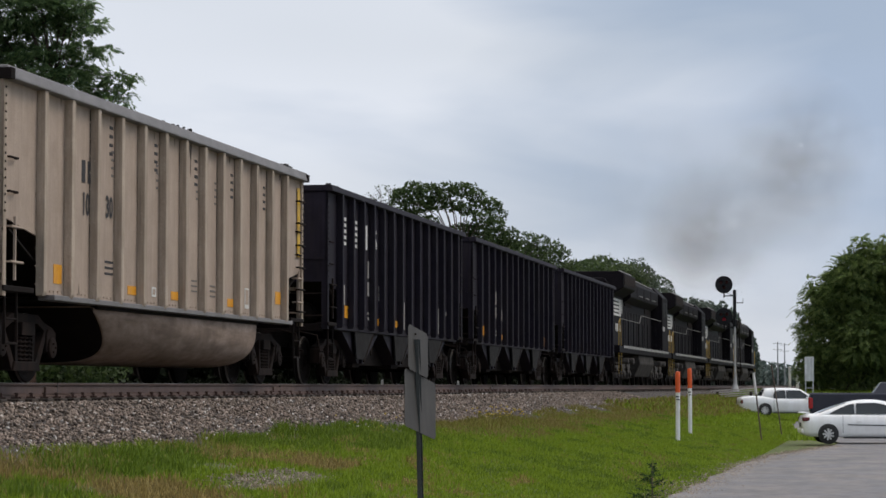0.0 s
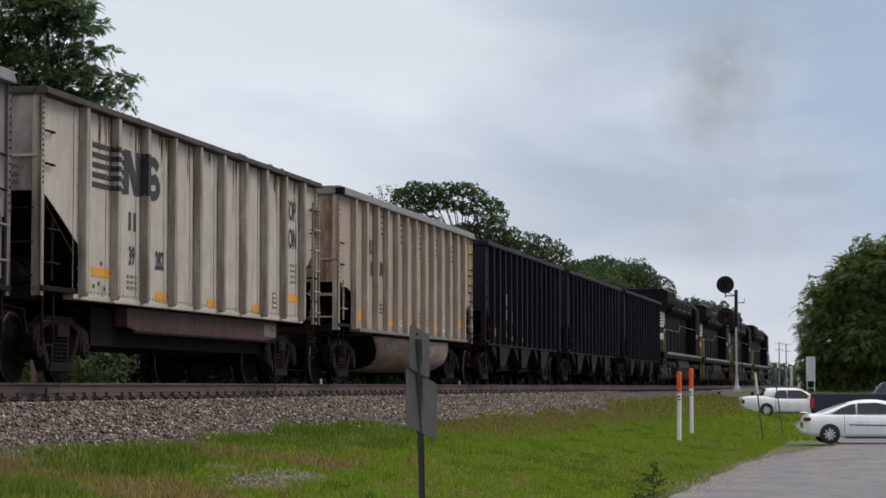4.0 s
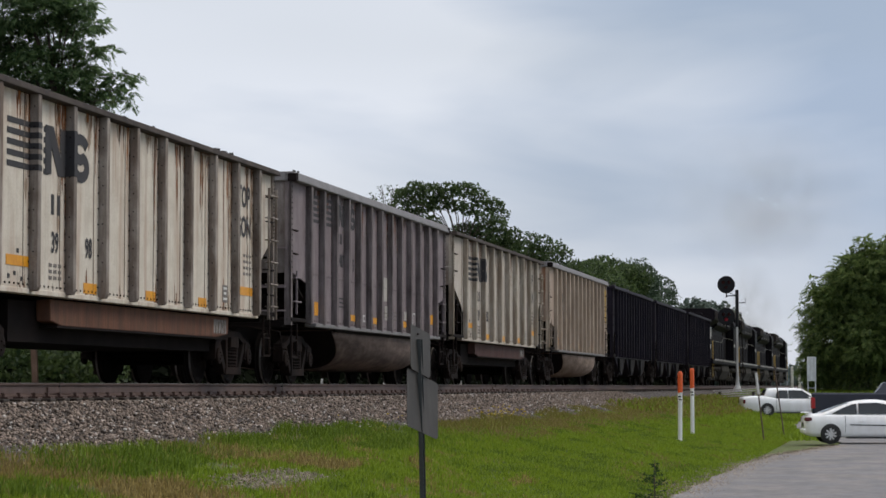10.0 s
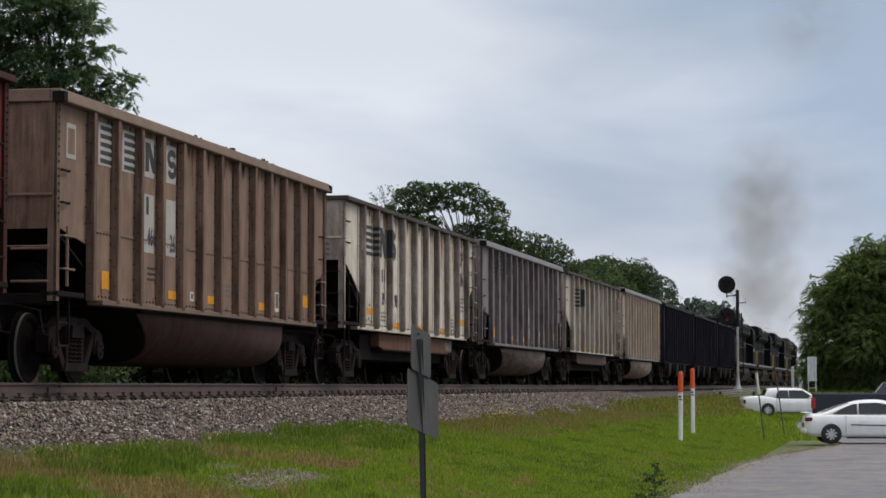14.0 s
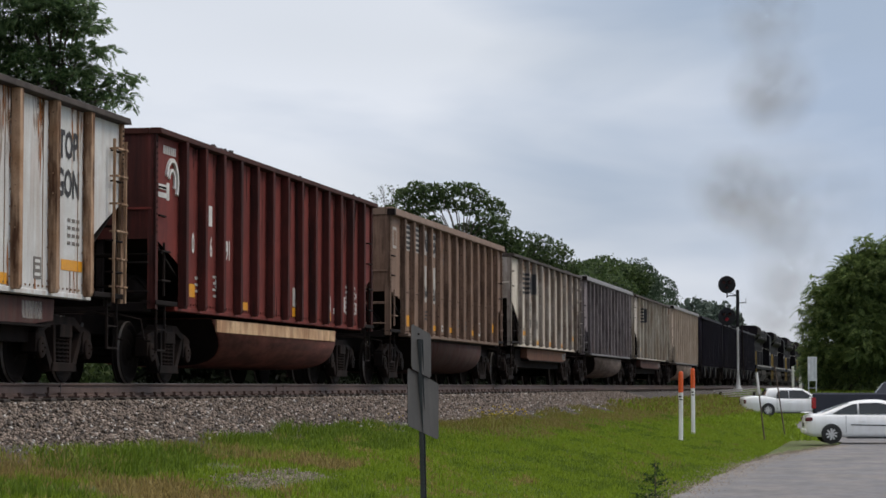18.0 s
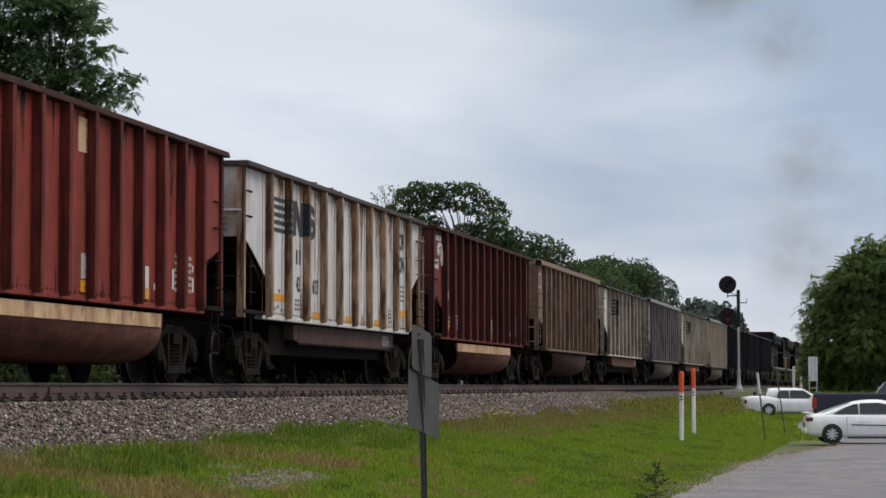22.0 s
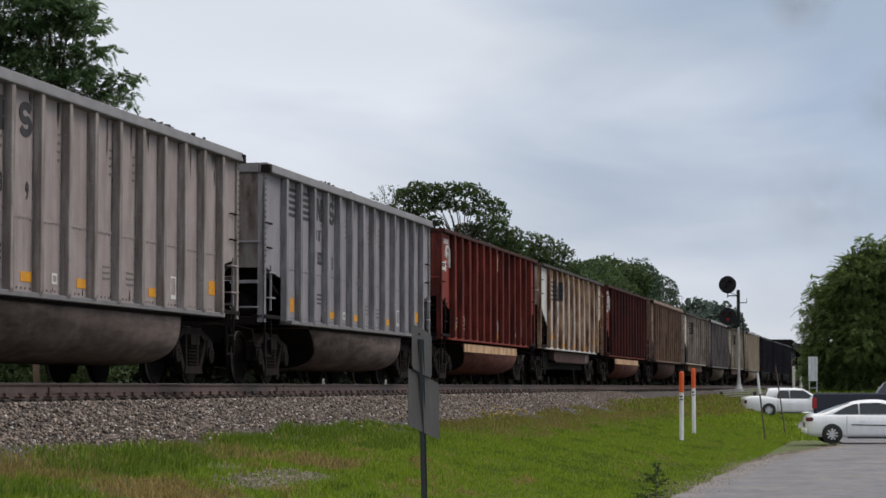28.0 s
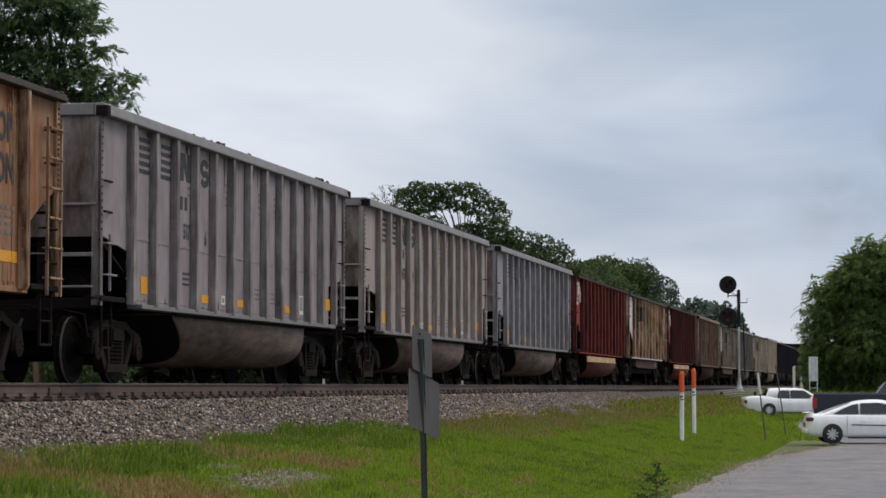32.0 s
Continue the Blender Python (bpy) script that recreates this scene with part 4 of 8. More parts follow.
def flat_gondola(label, L, H, body, rib_mat, sill_mat, number, seed=1, peak=()):
    """The rebuilt white gondola with ten wide ribs and a straight belly sill."""
    car = thing("coal_gondola", label, "rail car", "train cars")
    first, step = 1.56, 1.306
    car_shell(car, L, H, 10, first, 0.12, 0.12, paint[body], rib_mat, chord_dark, 1.10, 2.48, 1.80, 0.09, iron, curved=True, pitch=step, front=L - first - 9 * step)
    h = L / 2
    for d in (1, -1):
        prism([(-h + 3.95, 1.08), (-h + 3.97, 0.80), (-h + 4.4, 0.74), (h - 3.0, 0.74), (h - 2.3, 0.80), (h - 2.25, 1.08)], d * 1.05, d * 1.25).put("belly_sill", sill_mat, car, bevel=0.012)
        Shape().box(min(d * 1.0, d * 1.29), max(d * 1.0, d * 1.29), -h + 4.1, h - 2.5, 0.715, 0.742).put("belly_flange", under, car)
    Shape().box(-1.04, 1.04, -h + 3.0, h - 2.4, 0.52, 1.05).put("belly", under, car)
    decal(car, L, 11.75, 0.92, 0.7, 0.22, STREAKS["pale"], "scuffed_patch", 1.254)
    coal_load(car, L, H, peak or [(0.15, 2, 3)], seed)
    rib = lambda i: first + step * i
    mid = lambda i: rib(i) + 0.87
    for i in range(10):                                              # lap joint beside each rib
        Shape().box(1.381, 1.389, rib(i) - h - 0.27, rib(i) - h - 0.262, 1.2, H - 0.1).put("lap_joint", rib_mat, car)
    for k in range(5):
        z = 3.215 - 0.134 * k
        decal(car, L, rib(0) + 0.90, z, 0.84, 0.074, stencil_black, "emblem_stripe")
        web_paint(car, L, rib(1), z, 0.074, stencil_black)
        decal(car, L, rib(1) + 0.51, z, 0.16, 0.074, stencil_black, "emblem_stripe")
    block_mark(car, L, rib(1) + 0.86, 2.97, 0.62, stencil_black, wide=1.25)
    web_paint(car, L, rib(2), 2.98, 0.60, stencil_black)
    curl_mark(car, L, rib(2) + 0.50, 2.97, 0.62, stencil_black, wide=1.35)
    a, b = number
    letters(car, L, a, rib(1) + 0.86, 1.80, 0.37, stencil_black, 0.74)
    letters(car, L, b, rib(2) + 0.84, 1.80, 0.37, stencil_black, 0.74)
    for k in (-0.11, 0.11):
        decal(car, L, rib(1) + 0.88 + k, 2.28, 0.10, 0.26, stencil_black, "stencil")
    letters(car, L, "TOP", rib(8) + 0.66, 3.10, 0.5, stencil_black, 0.74)
    letters(car, L, "GON", rib(8) + 0.66, 2.60, 0.5, stencil_black, 0.74)
    for y, z, w, hh in ((rib(0) + 0.86, 1.50, 0.76, 0.13), (rib(2) + 0.92, 1.26, 0.52, 0.14), (rib(4) + 0.92, 1.26, 0.44, 0.14), (rib(6) + 0.92, 1.26, 0.42, 0.14), (rib(8) + 0.82, 1.53, 0.8, 0.14)):
        decal(car, L, y, z, w, hh, reflector_yellow, "reflector")
    decal(car, L, mid(7), 1.44, 0.26, 0.28, GREYED, "data_panel")
    for k, w in ((-1, 0.2), (0.1, 0.14), (1.1, 0.18)):
        decal(car, L, mid(7), 1.44 + 0.08 * k, w, 0.04, stencil_white, "data_panel", 1.3865)
    for i, z in ((1, 1.50), (1, 1.42), (1, 1.34), (8, 2.12), (8, 2.02), (8, 1.92), (8, 1.82)):
        for k in range(3):
            decal(car, L, mid(i) - 0.16 + 0.17 * k, z, 0.11, 0.045, GREYED, "stencil_line")
    for dy, z in ((-0.30, 1.30), (-0.1, 1.34), (0.14, 1.28), (0.0, 1.62)):
        decal(car, L, mid(0) + dy, z, 0.07, 0.055, stencil_black, "stencil")
    kind, many, reach = {"white": ("soot", 3, 0.7), "rusty_white": ("rust", 6, 1.9), "blue_white": ("orange", 5, 1.8), "orange_rust": ("rust", 6, 2.0)}[body]
    streaks(car, L, H, first, step, 10, kind, many, seed, reach=reach)
    streaks(car, L, H, first, step, 10, "rust" if kind != "rust" else "orange", 2, seed + 50, reach=1.2)
    end_letters(car, L, a + b, 0.55, 2.98, 0.40, stencil_black)
    for k in range(3):
        for x, w in ((0.25, 0.3), (0.7, 0.42)):
            Shape().box(x, x + w, -h + 0.012, -h + 0.018, 2.72 - 0.1 * k, 2.76 - 0.1 * k).put("stencil_line", GREYED, car)
    ladder_rungs(car, h - 0.55, h - 0.09, 1.50, [1.32 + 0.38 * k for k in range(6)], rib_mat, "y", 0.1)
    for y in (h - 0.56, h - 0.08):
        Shape().beam((1.47, y, 1.1), (1.47, y, 3.35), 0.035).put("ladder_stile", rib_mat, car)
    if kind != "soot":
        streaks(car, L, H, first, step, 10, "wash", 3, seed + 90, reach=1.9, name="rust_wash", label="brown wash of rust below the chord", wide=2.6)
    return car


def hopper(label, L, H, seed=1):
    """The black open hopper with sawtooth bays."""
    car = thing("coal_hopper", label, "rail car", "train cars")
    car_shell(car, L, H, 14, 0.95, 0.10, 0.13, paint["black"], paint["black"], paint["black"], 1.05, 2.0, 1.8, 0.12, iron)
    for c in (-3.8, 0.0, 3.8):
        for q in (-1, 1):
            prism([(c + q * 1.7, 1.06), (c + q * 0.3, 0.42), (c + q * 0.14, 0.42), (c + q * 0.14, 1.06)], -1.3, 1.3).put("hopper_bay", paint["black"], car)
        Shape().box(-1.2, 1.2, c - 0.3, c + 0.3, 0.34, 0.44).put("hopper_door", iron, car, bevel=0.01)
        for d in (1, -1):
            prism([(c - 0.85, 1.04), (c + 0.8, 1.04), (c - 0.05, 0.5), (c - 0.7, 0.5)], d * 1.355, d * 1.385).put("hopper_plate", HOPPER_GREY, car)
            Shape().beam((d * 1.37, c + 0.85, 1.02), (d * 1.37, c - 0.02, 0.46), 0.04).put("plate_edge", iron, car)
            prism([(c + 1.05, 1.04), (c + 1.6, 1.04), (c + 1.35, 0.6)], d * 1.2, d * 1.23).put("gusset", iron, car)
    Shape().box(-1.0, 1.0, -L / 2 + 2.6, L / 2 - 2.6, 0.40, 0.86).put("belly", under, car)
    coal_load(car, L, H, [(0.1, -2, 3)], seed)
    for k in range(5):
        decal(car, L, 1.45, H - 0.55 - 0.12 * k, 0.5, 0.065, stencil_white, "emblem_stripe")
        decal(car, L, 2.42, H - 0.55 - 0.12 * k, 0.5, 0.065, stencil_white, "emblem_stripe")
    block_mark(car, L, 3.35, H - 0.8, 0.5, stencil_white)
    curl_mark(car, L, 4.3, H - 0.8, 0.46, stencil_white)
    for y, z, w, h in ((3.4, 2.35, 0.2, 0.35), (3.4, 1.95, 0.2, 0.28), (4.4, 1.9, 0.1, 0.3), (3.4, 1.45, 0.2, 0.05), (3.4, 1.35, 0.2, 0.05), (1.2, 1.75, 0.07, 0.4), (7.0, 1.5, 0.06, 0.6), (9.6, 1.35, 0.12, 0.4), (11.0, 1.5, 0.05, 0.6), (12.0, 1.7, 0.15, 0.08)):
        decal(car, L, y + 0.35, z, w, h, stencil_pale, "stencil")
    for y, z, w, h in ((1.4, 1.42, 0.36, 0.24), (4.4, 1.3, 0.3, 0.14), (6.2, 1.3, 0.3, 0.14), (12.5, 1.32, 0.42, 0.28)):
        decal(car, L, y + 0.35, z, w, h, reflector_yellow, "reflector")
    return car


TANK_GREY = material("dusty_tank_paint", (0.02, 0.018, 0.017), (0.075, 0.068, 0.062), 0.85, stain=(0.035, 0.031, 0.028), stain_amount=0.5, spec=0.1)
HOPPER_GREY = material("scuffed_hopper_plate", (0.011, 0.01018, 0.01045), (0.02475, 0.0231, 0.0231), 0.8, scale=5, spec=0.1)


def locomotive(label):
    """Six-axle road engine, 21.6 m over its end plates; it runs towards +y."""
    car = thing("locomotive", label, "locomotive", "train engines")
    black = engine_black
    h = 10.8
    Shape().box(-1.5, 1.5, -h, h, 1.28, 1.56).put("frame", black, car, bevel=0.02)
    Shape().box(-1.52, 1.52, -h + 1.1, h - 1.1, 1.50, 1.60).put("walkway", black, car, bevel=0.01)
    for d in (1, -1):
        for k in range(26 if d > 0 else 0):
            y = -h + 1.3 + k * 0.72
            Shape().box(1.521, 1.527, y, y + 0.5, 1.47, 1.575).put("sill_dash", dash_grey, car)
    Shape().loft([[(-0.98, y, 1.6), (0.98, y, 1.6), (0.98, y, 3.95), (0.72, y, 4.28), (-0.72, y, 4.28), (-0.98, y, 3.95)] for y in (-h + 1.3, 6.4)]).put("long_hood", black, car, bevel=0.03)
    Shape().loft([[(-0.97, y, 3.4), (0.97, y, 3.4), (1.3, y, 3.66), (1.3, y, 4.22), (1.02, y, z), (-1.02, y, z), (-1.3, y, 4.22), (-1.3, y, 3.66)] for y, z in ((-5.0, 4.5), (2.6, 4.46), (6.4, 4.42))]).put("engine_cowl", black, car, bevel=0.03)
    for y in (-2.6, 0.2, 3.0):                                # panel edges and grab rails on the cowl
        Shape().box(1.301, 1.312, y, y + 0.05, 3.68, 4.2).put("cowl_rib", iron, car)
        Shape().path([(1.31, y + 0.4, 3.8), (1.36, y + 0.4, 3.8), (1.36, y + 1.6, 3.8), (1.31, y + 1.6, 3.8)], 0.03, 5).put("grab_iron", rail_grey, car)
    # pale bar drawn in as the highlight along the cowl's top edge
    Shape().path([(1.05, -4.9, 4.52), (1.05, 6.3, 4.44)], 0.035, 5).put("roof_bead", dash_grey, car)
    Shape().loft([[(-0.99, y, 3.6), (0.99, y, 3.6), (1.5, y, 3.9), (1.5, y, 4.45), (1.3, y, 4.55), (-1.3, y, 4.55), (-1.5, y, 4.45), (-1.5, y, 3.9)] for y in (-h + 1.5, -5.0)]).put("radiator_wing", black, car, bevel=0.03)
    for d in (1, -1):
        Shape().box(min(d * 1.501, d * 1.52), max(d * 1.501, d * 1.52), -h + 1.7, -5.2, 4.0, 4.38).put("radiator_screen", iron, car)
        for k in range(9):
            y = -4.4 + k * 1.1
            Shape().box(min(d * 0.981, d * 1.0), max(d * 0.981, d * 1.0), y, y + 0.95, 1.75, 3.1).put("hood_door", black, car, bevel=0.012)
        Shape().box(min(d * 0.981, d * 1.01), max(d * 0.981, d * 1.01), -4.6, -2.2, 3.3, 3.85).put("louvre", iron, car)
        Shape().box(min(d * 0.981, d * 1.01), max(d * 0.981, d * 1.01), 3.2, 5.6, 3.2, 3.85).put("louvre", iron, car)
    Shape().loft([[(-1.5, y, 1.6), (1.5, y, 1.6), (1.5, y, 4.05), (1.0, y, 4.55), (-1.0, y, 4.55), (-1.5, y, 4.05)] for y in (6.4, 8.9)]).put("cab", black, car, bevel=0.03)
    Shape().loft([[(-0.95, y, 1.6), (0.95, y, 1.6), (0.95, y, z), (0.6, y, z + 0.25), (-0.6, y, z + 0.25), (-0.95, y, z)] for y, z in ((8.9, 3.0), (10.1, 2.75))]).put("nose", black, car, bevel=0.03)
    for d in (1, -1):
        for y in (6.8, 7.8):
            Shape().box(min(d * 1.495, d * 1.51), max(d * 1.495, d * 1.51), y, y + 0.75, 3.15, 3.85).put("cab_window", sooty_glass, car)
    for x in (-0.75, 0.75):
        Shape().box(x - 0.4, x + 0.4, 8.895, 8.915, 3.4, 4.0).put("windscreen", sooty_glass, car)
    for y in (-3.0, -0.6, 1.4):
        Shape().lathe([(0.55, 4.26), (0.55, 4.40), (0.45, 4.43)], "Z", 16, 0, at=(0, y, 0)).put("roof_fan", black, car)
    Shape().box(-0.35, 0.35, 2.6, 3.5, 4.26, 4.52).put("exhaust_stack", iron, car, bevel=0.02)
    Shape().loft([[(-1.4, y, 1.28), (1.4, y, 1.28), (1.45, y, 0.9), (1.2, y, 0.36), (-1.2, y, 0.36), (-1.45, y, 0.9)] for y in (-2.9, 2.9)]).put("fuel_tank", TANK_GREY, car, bevel=0.03)
    # end steps, handrails and the white bars at the rear of the hood
    for q in (1, -1):
        for d in (1, -1):
            rail = [(d * 1.46, q * (h - 0.05), 0.45), (d * 1.46, q * (h - 0.05), 1.35), (d * 1.46, q * (h - 0.12), 2.45), (d * 1.46, q * (h - 0.5), 2.62)]
            Shape().path(rail, 0.034, 6).put("step_rail", rail_yellow, car)
            rail = [(d * 1.46, q * (h - 0.95), 0.45), (d * 1.46, q * (h - 0.95), 1.35), (d * 1.46, q * (h - 0.7), 2.3), (d * 1.46, q * (h - 0.5), 2.62)]
            Shape().path(rail, 0.034, 6).put("step_rail", rail_yellow, car)
            for z in (0.5, 0.8, 1.1):
                Shape().box(min(d * 1.1, d * 1.5), max(d * 1.1, d * 1.5), min(q * (h - 0.05), q * (h - 0.95)), max(q * (h - 0.05), q * (h - 0.95)), z, z + 0.04).put("step", iron, car)
        Shape().path([(-0.6, q * (h + 0.02), 2.5), (0.6, q * (h + 0.02), 2.5)], 0.05, 6).put("end_rail", rail_yellow, car)
        Shape().box(-1.3, 1.3, min(q * h, q * (h + 0.1)), max(q * h, q * (h + 0.1)), 0.55, 1.3).put("pilot", black, car, bevel=0.02)
        coupler(car, q * h, q)
    for d in (1, -1):
        Shape().path([(d * 1.46, -h + 0.5, 2.62), (d * 1.46, -3.2, 2.62), (d * 1.46, -2.4, 2.95), (d * 1.46, 6.2, 2.95)], 0.024, 6).put("handrail", rail_grey, car)
        for k in range(9):
            y = -h + 1.6 + k * 1.85
            Shape().beam((d * 1.46, y, 1.58), (d * 1.46, y, 2.62), 0.028, n=6).put("stanchion", black, car)
    for k in range(5):
        Shape().box(0.985, 0.992, -h + 2.3, -h + 4.1, 3.42 - 0.15 * k, 3.51 - 0.15 * k).put("emblem_stripe", stencil_white, car)
    Shape().box(0.985, 0.992, -h + 4.25, -h + 4.8, 2.82, 3.51).put("emblem", stencil_white, car)
    Shape().box(0.985, 0.992, -h + 4.95, -h + 5.4, 2.95, 3.51).put("emblem", dash_grey, car)
    for k in range(4):
        Shape().box(0.985, 0.992, -h + 3.0 + 0.5 * k, -h + 3.3 + 0.5 * k, 2.2, 2.5).put("number_bar", stencil_white, car)
    # same painted highlight on the edge of the radiator wing
    Shape().path([(1.31, -h + 1.5, 4.56), (1.31, -5.0, 4.56)], 0.04, 5).put("roof_bead", dash_grey, car)
    Shape().box(1.503, 1.508, 6.55, 7.4, 2.5, 2.72).put("number_bar", dash_grey, car)
    for x in (-0.14, 0.14):
        Shape().lathe([(0.0, -h + 1.27), (0.11, -h + 1.26), (0.12, -h + 1.3)], "Y", 12, 0, at=(x, 0, 3.9)).put("headlight", stencil_white, car)
    for q in (1, -1):
        t = hang("truck", cached("long_truck", long_truck_data), car, "grimy three-axle truck", (0, q * 6.7, 0))
        for a in (-2.05, 0, 2.05):
            w = hang("wheelset", cached("wheelset", wheelset_data), t, "worn steel wheels on an axle", (0, a, WHEEL))
            SPINNING.append((w, a))
        for d in (1, -1):
            hang("side_frame", cached(("lsf", d), lambda: long_frame_data(d)), t)
    return car


def long_truck_data():
    return Shape().box(-0.9, 0.9, -2.5, 2.5, 0.95, 1.2).data("truck", under, bevel=0.02)


def long_frame_data(d):
    s = Shape()
    prism([(-2.6, 0.72), (-2.45, 0.92), (2.45, 0.92), (2.6, 0.72), (1.6, 0.62), (1.3, 0.7), (0.7, 0.7), (0.45, 0.62), (-0.45, 0.62), (-0.7, 0.7), (-1.3, 0.7), (-1.6, 0.62)], d * 0.98, d * 1.16, 0, s)
    for a in (-2.05, 0, 2.05):
        prism([(a - 0.22, 0.3), (a + 0.22, 0.3), (a + 0.25, 0.75), (a - 0.25, 0.75)], d * 0.99, d * 1.17, 0, s)
        s.lathe([(0.15, d * 1.16), (0.15, d * 1.24), (0.08, d * 1.25)], "X", 12, 0, at=(0, a, WHEEL))
    for a in (-1.0, 1.0):
        s.lathe([(0.13, d * 1.1), (0.13, d * 1.5)], "X", 12, 0, at=(0, a, 0.98))
        s.beam((d * 1.2, a - 0.3, 0.95), (d * 1.2, a + 0.1, 0.5), 0.08, n=8)
    return s.data("side_frame", DUSTY_FRAME, bevel=0.012)


DUSTY_FRAME = material("dusty_truck_frame", (0.03, 0.027, 0.025), (0.13, 0.118, 0.11), 0.85, scale=5, spec=0.1)
sooty_glass = material("sooty_cab_glass", (0.008, 0.008, 0.009), (0.014, 0.013, 0.013), 0.6, bump=0, spec=0.1)
window_glass = material("dark_glass", (0.006, 0.007, 0.008), (0.010, 0.011, 0.013), 0.25, bump=0, spec=0.35)


# Each car: its builder, and how far its middle is behind the engines' rear coupling.
TRAIN = []


def couple(car, middle):
    TRAIN.append((car, middle))


def build_train():
    for k in range(4):
        couple(locomotive("black road locomotive with yellow step rails and white stripes"), 11.2 + 22.35 * k)
    couple(hopper("black open coal hopper with white stripes, just behind the engines", 14.55, 3.80, 1), -8.14)
    couple(hopper("black open coal hopper with faded white stencils", 14.84, 3.79, 2), -24.45)
    couple(hopper("black open coal hopper with white stripes and number", 14.33, 3.80, 3), -40.54)
    couple(tub_gondola("tan coal gondola with yellow end panel and rounded belly tub", 14.82, 3.85, "tan", [(2.94, 2.39, "10", 0.42), (3.90, 2.42, "30", 0.42)], seed=4, yellow_end=True, peak=[(0.1, 0, 3)]), -57.0)
    couple(flat_gondola("white coal gondola with grey ribs and brown belly sill", 14.53, 3.74, "white", rib_light, maroon, ("39", "282"), 5), -73.39)
    couple(tub_gondola("sooty grey coal gondola with tub and scuffed patches", 14.75, 3.79, "dark_grey", [(3.72, 2.40, "487", 0.34), (4.8, 2.36, "5", 0.34)], stencil_black, seed=6, worn=True), -89.05)
    couple(flat_gondola("white coal gondola with rust-streaked sides and rusty sill", 14.52, 3.69, "rusty_white", rib_dirty, rust_sill, ("39", "98"), 7), -104.83)
    couple(tub_gondola("brown coal gondola with grey repainted patches and dark tub", 14.62, 3.78, "brown", [(3.70, 2.12, "466", 0.36), (4.78, 2.08, "26", 0.36)], stencil_black, seed=8, light_patch=True, tub_mat=maroon), -120.88)
    couple(tub_gondola("dark oxide red coal gondola with dusty orange tub band", 14.54, 3.72, "dark_red", [(1.98, "0"), (2.95, "6"), (3.92, "91")], red=True, seed=9), -137.16)
    couple(flat_gondola("bluish white coal gondola with rusty brown ribs", 14.83, 3.69, "blue_white", rib_rust, maroon, ("42", "613"), 10, [(0.5, 5, 1.2)]), -153.28)
    couple(tub_gondola("oxide red coal gondola with white emblem and pale patch", 14.70, 3.70, "red", [(1.98, "0"), (2.95, "7"), (3.90, "41")], stencil_white, red=True, seed=11), -169.25)
    couple(tub_gondola("cool grey coal gondola with rounded grey tub", 14.58, 3.77, "blue_grey", [(3.72, 2.35, "522", 0.32), (4.8, 2.30, "3", 0.32)], stencil_black, seed=12), -185.25)
    couple(tub_gondola("tan-grey coal gondola with sooty rear end", 14.57, 3.78, "tan_grey", [(3.72, 2.42, "473", 0.32), (4.8, 2.38, "9", 0.32)], stencil_black, seed=13, peak=[(0.5, 3.6, 1.0), (0.1, -3, 3)]), -201.41)
    couple(tub_gondola("grey coal gondola heaped with coal", 14.42, 3.79, "grey", [(3.72, 2.30, "517", 0.32), (4.8, 2.26, "6", 0.32)], stencil_black, seed=14, peak=[(0.62, 5.3, 0.8), (0.1, -3, 3)]), -217.60)
    couple(flat_gondola("orange-rusted white coal gondola", 14.60, 3.70, "orange_rust", rib_rust, rust_sill, ("41", "20"), 15), -233.7)
    couple(tub_gondola("grey coal gondola further back in the train", 14.58, 3.78, "tan_grey", [], stencil_black, seed=16), -249.9)


build_train()


# ---- ground, lot, track ----
grass_soil = material("grassy_soil", (0.055, 0.075, 0.014), (0.085, 0.11, 0.024), 0.95, scale=0.6, fine=25, stain=(0.09, 0.085, 0.03), stain_amount=0.4, stain_scale=(0.6, 0.3, 1), bump=0.5, dist=0.05)
# litter soil, darkened so its colour holds the shade on the far bank
shaded_litter = material("shade_dark_litter_soil", (0.010, 0.0085, 0.0065), (0.022, 0.018, 0.012), 0.95, scale=1.2, fine=20, stain=(0.012, 0.016, 0.007), stain_amount=0.7, stain_scale=(1.5, 1.5, 1.5), bump=0.6, dist=0.06, spec=0.1)
gravel = material("crushed_stone_bed", (0.06047, 0.04712, 0.04027), (0.09674, 0.0765, 0.06558), 0.9, scale=1.5, fine=26, stain=(0.05, 0.043, 0.04), stain_amount=0.8, stain_scale=(9, 9, 9), bump=1.0, dist=0.06)
asphalt = material("worn_wet_asphalt", (0.116, 0.115, 0.124), (0.166, 0.165, 0.176), 0.85, scale=0.5, fine=45, stain=(0.25, 0.22, 0.19), stain_amount=0.35, stain_scale=(0.5, 0.25, 1), bump=0.3, dist=0.01, spec=0.25)
stone_grey = leafy("crushed_stones", (0.042, 0.032, 0.026), (0.365, 0.285, 0.23), 0.0)
stone_pale = leafy("pale_stones", (0.45, 0.41, 0.37), (0.68, 0.64, 0.60), 0.0)
edge_stone = leafy("tan_gravel", (0.12, 0.095, 0.07), (0.36, 0.30, 0.24), 0.0)
lawn_green = leafy("lawn_blades", (0.118, 0.18, 0.010), (0.258, 0.36, 0.028), 0.35)
weed_green = leafy("weed_blades", (0.11, 0.15, 0.018), (0.30, 0.34, 0.06), 0.35)
lush_green = leafy("lush_blades", (0.06, 0.105, 0.008), (0.20, 0.285, 0.03), 0.35)
dead_grass = leafy("withered_blades", (0.145, 0.105, 0.036), (0.43, 0.325, 0.115), 0.25)
olive_weed = leafy("olive_weeds", (0.14, 0.125, 0.026), (0.27, 0.235, 0.06), 0.3)
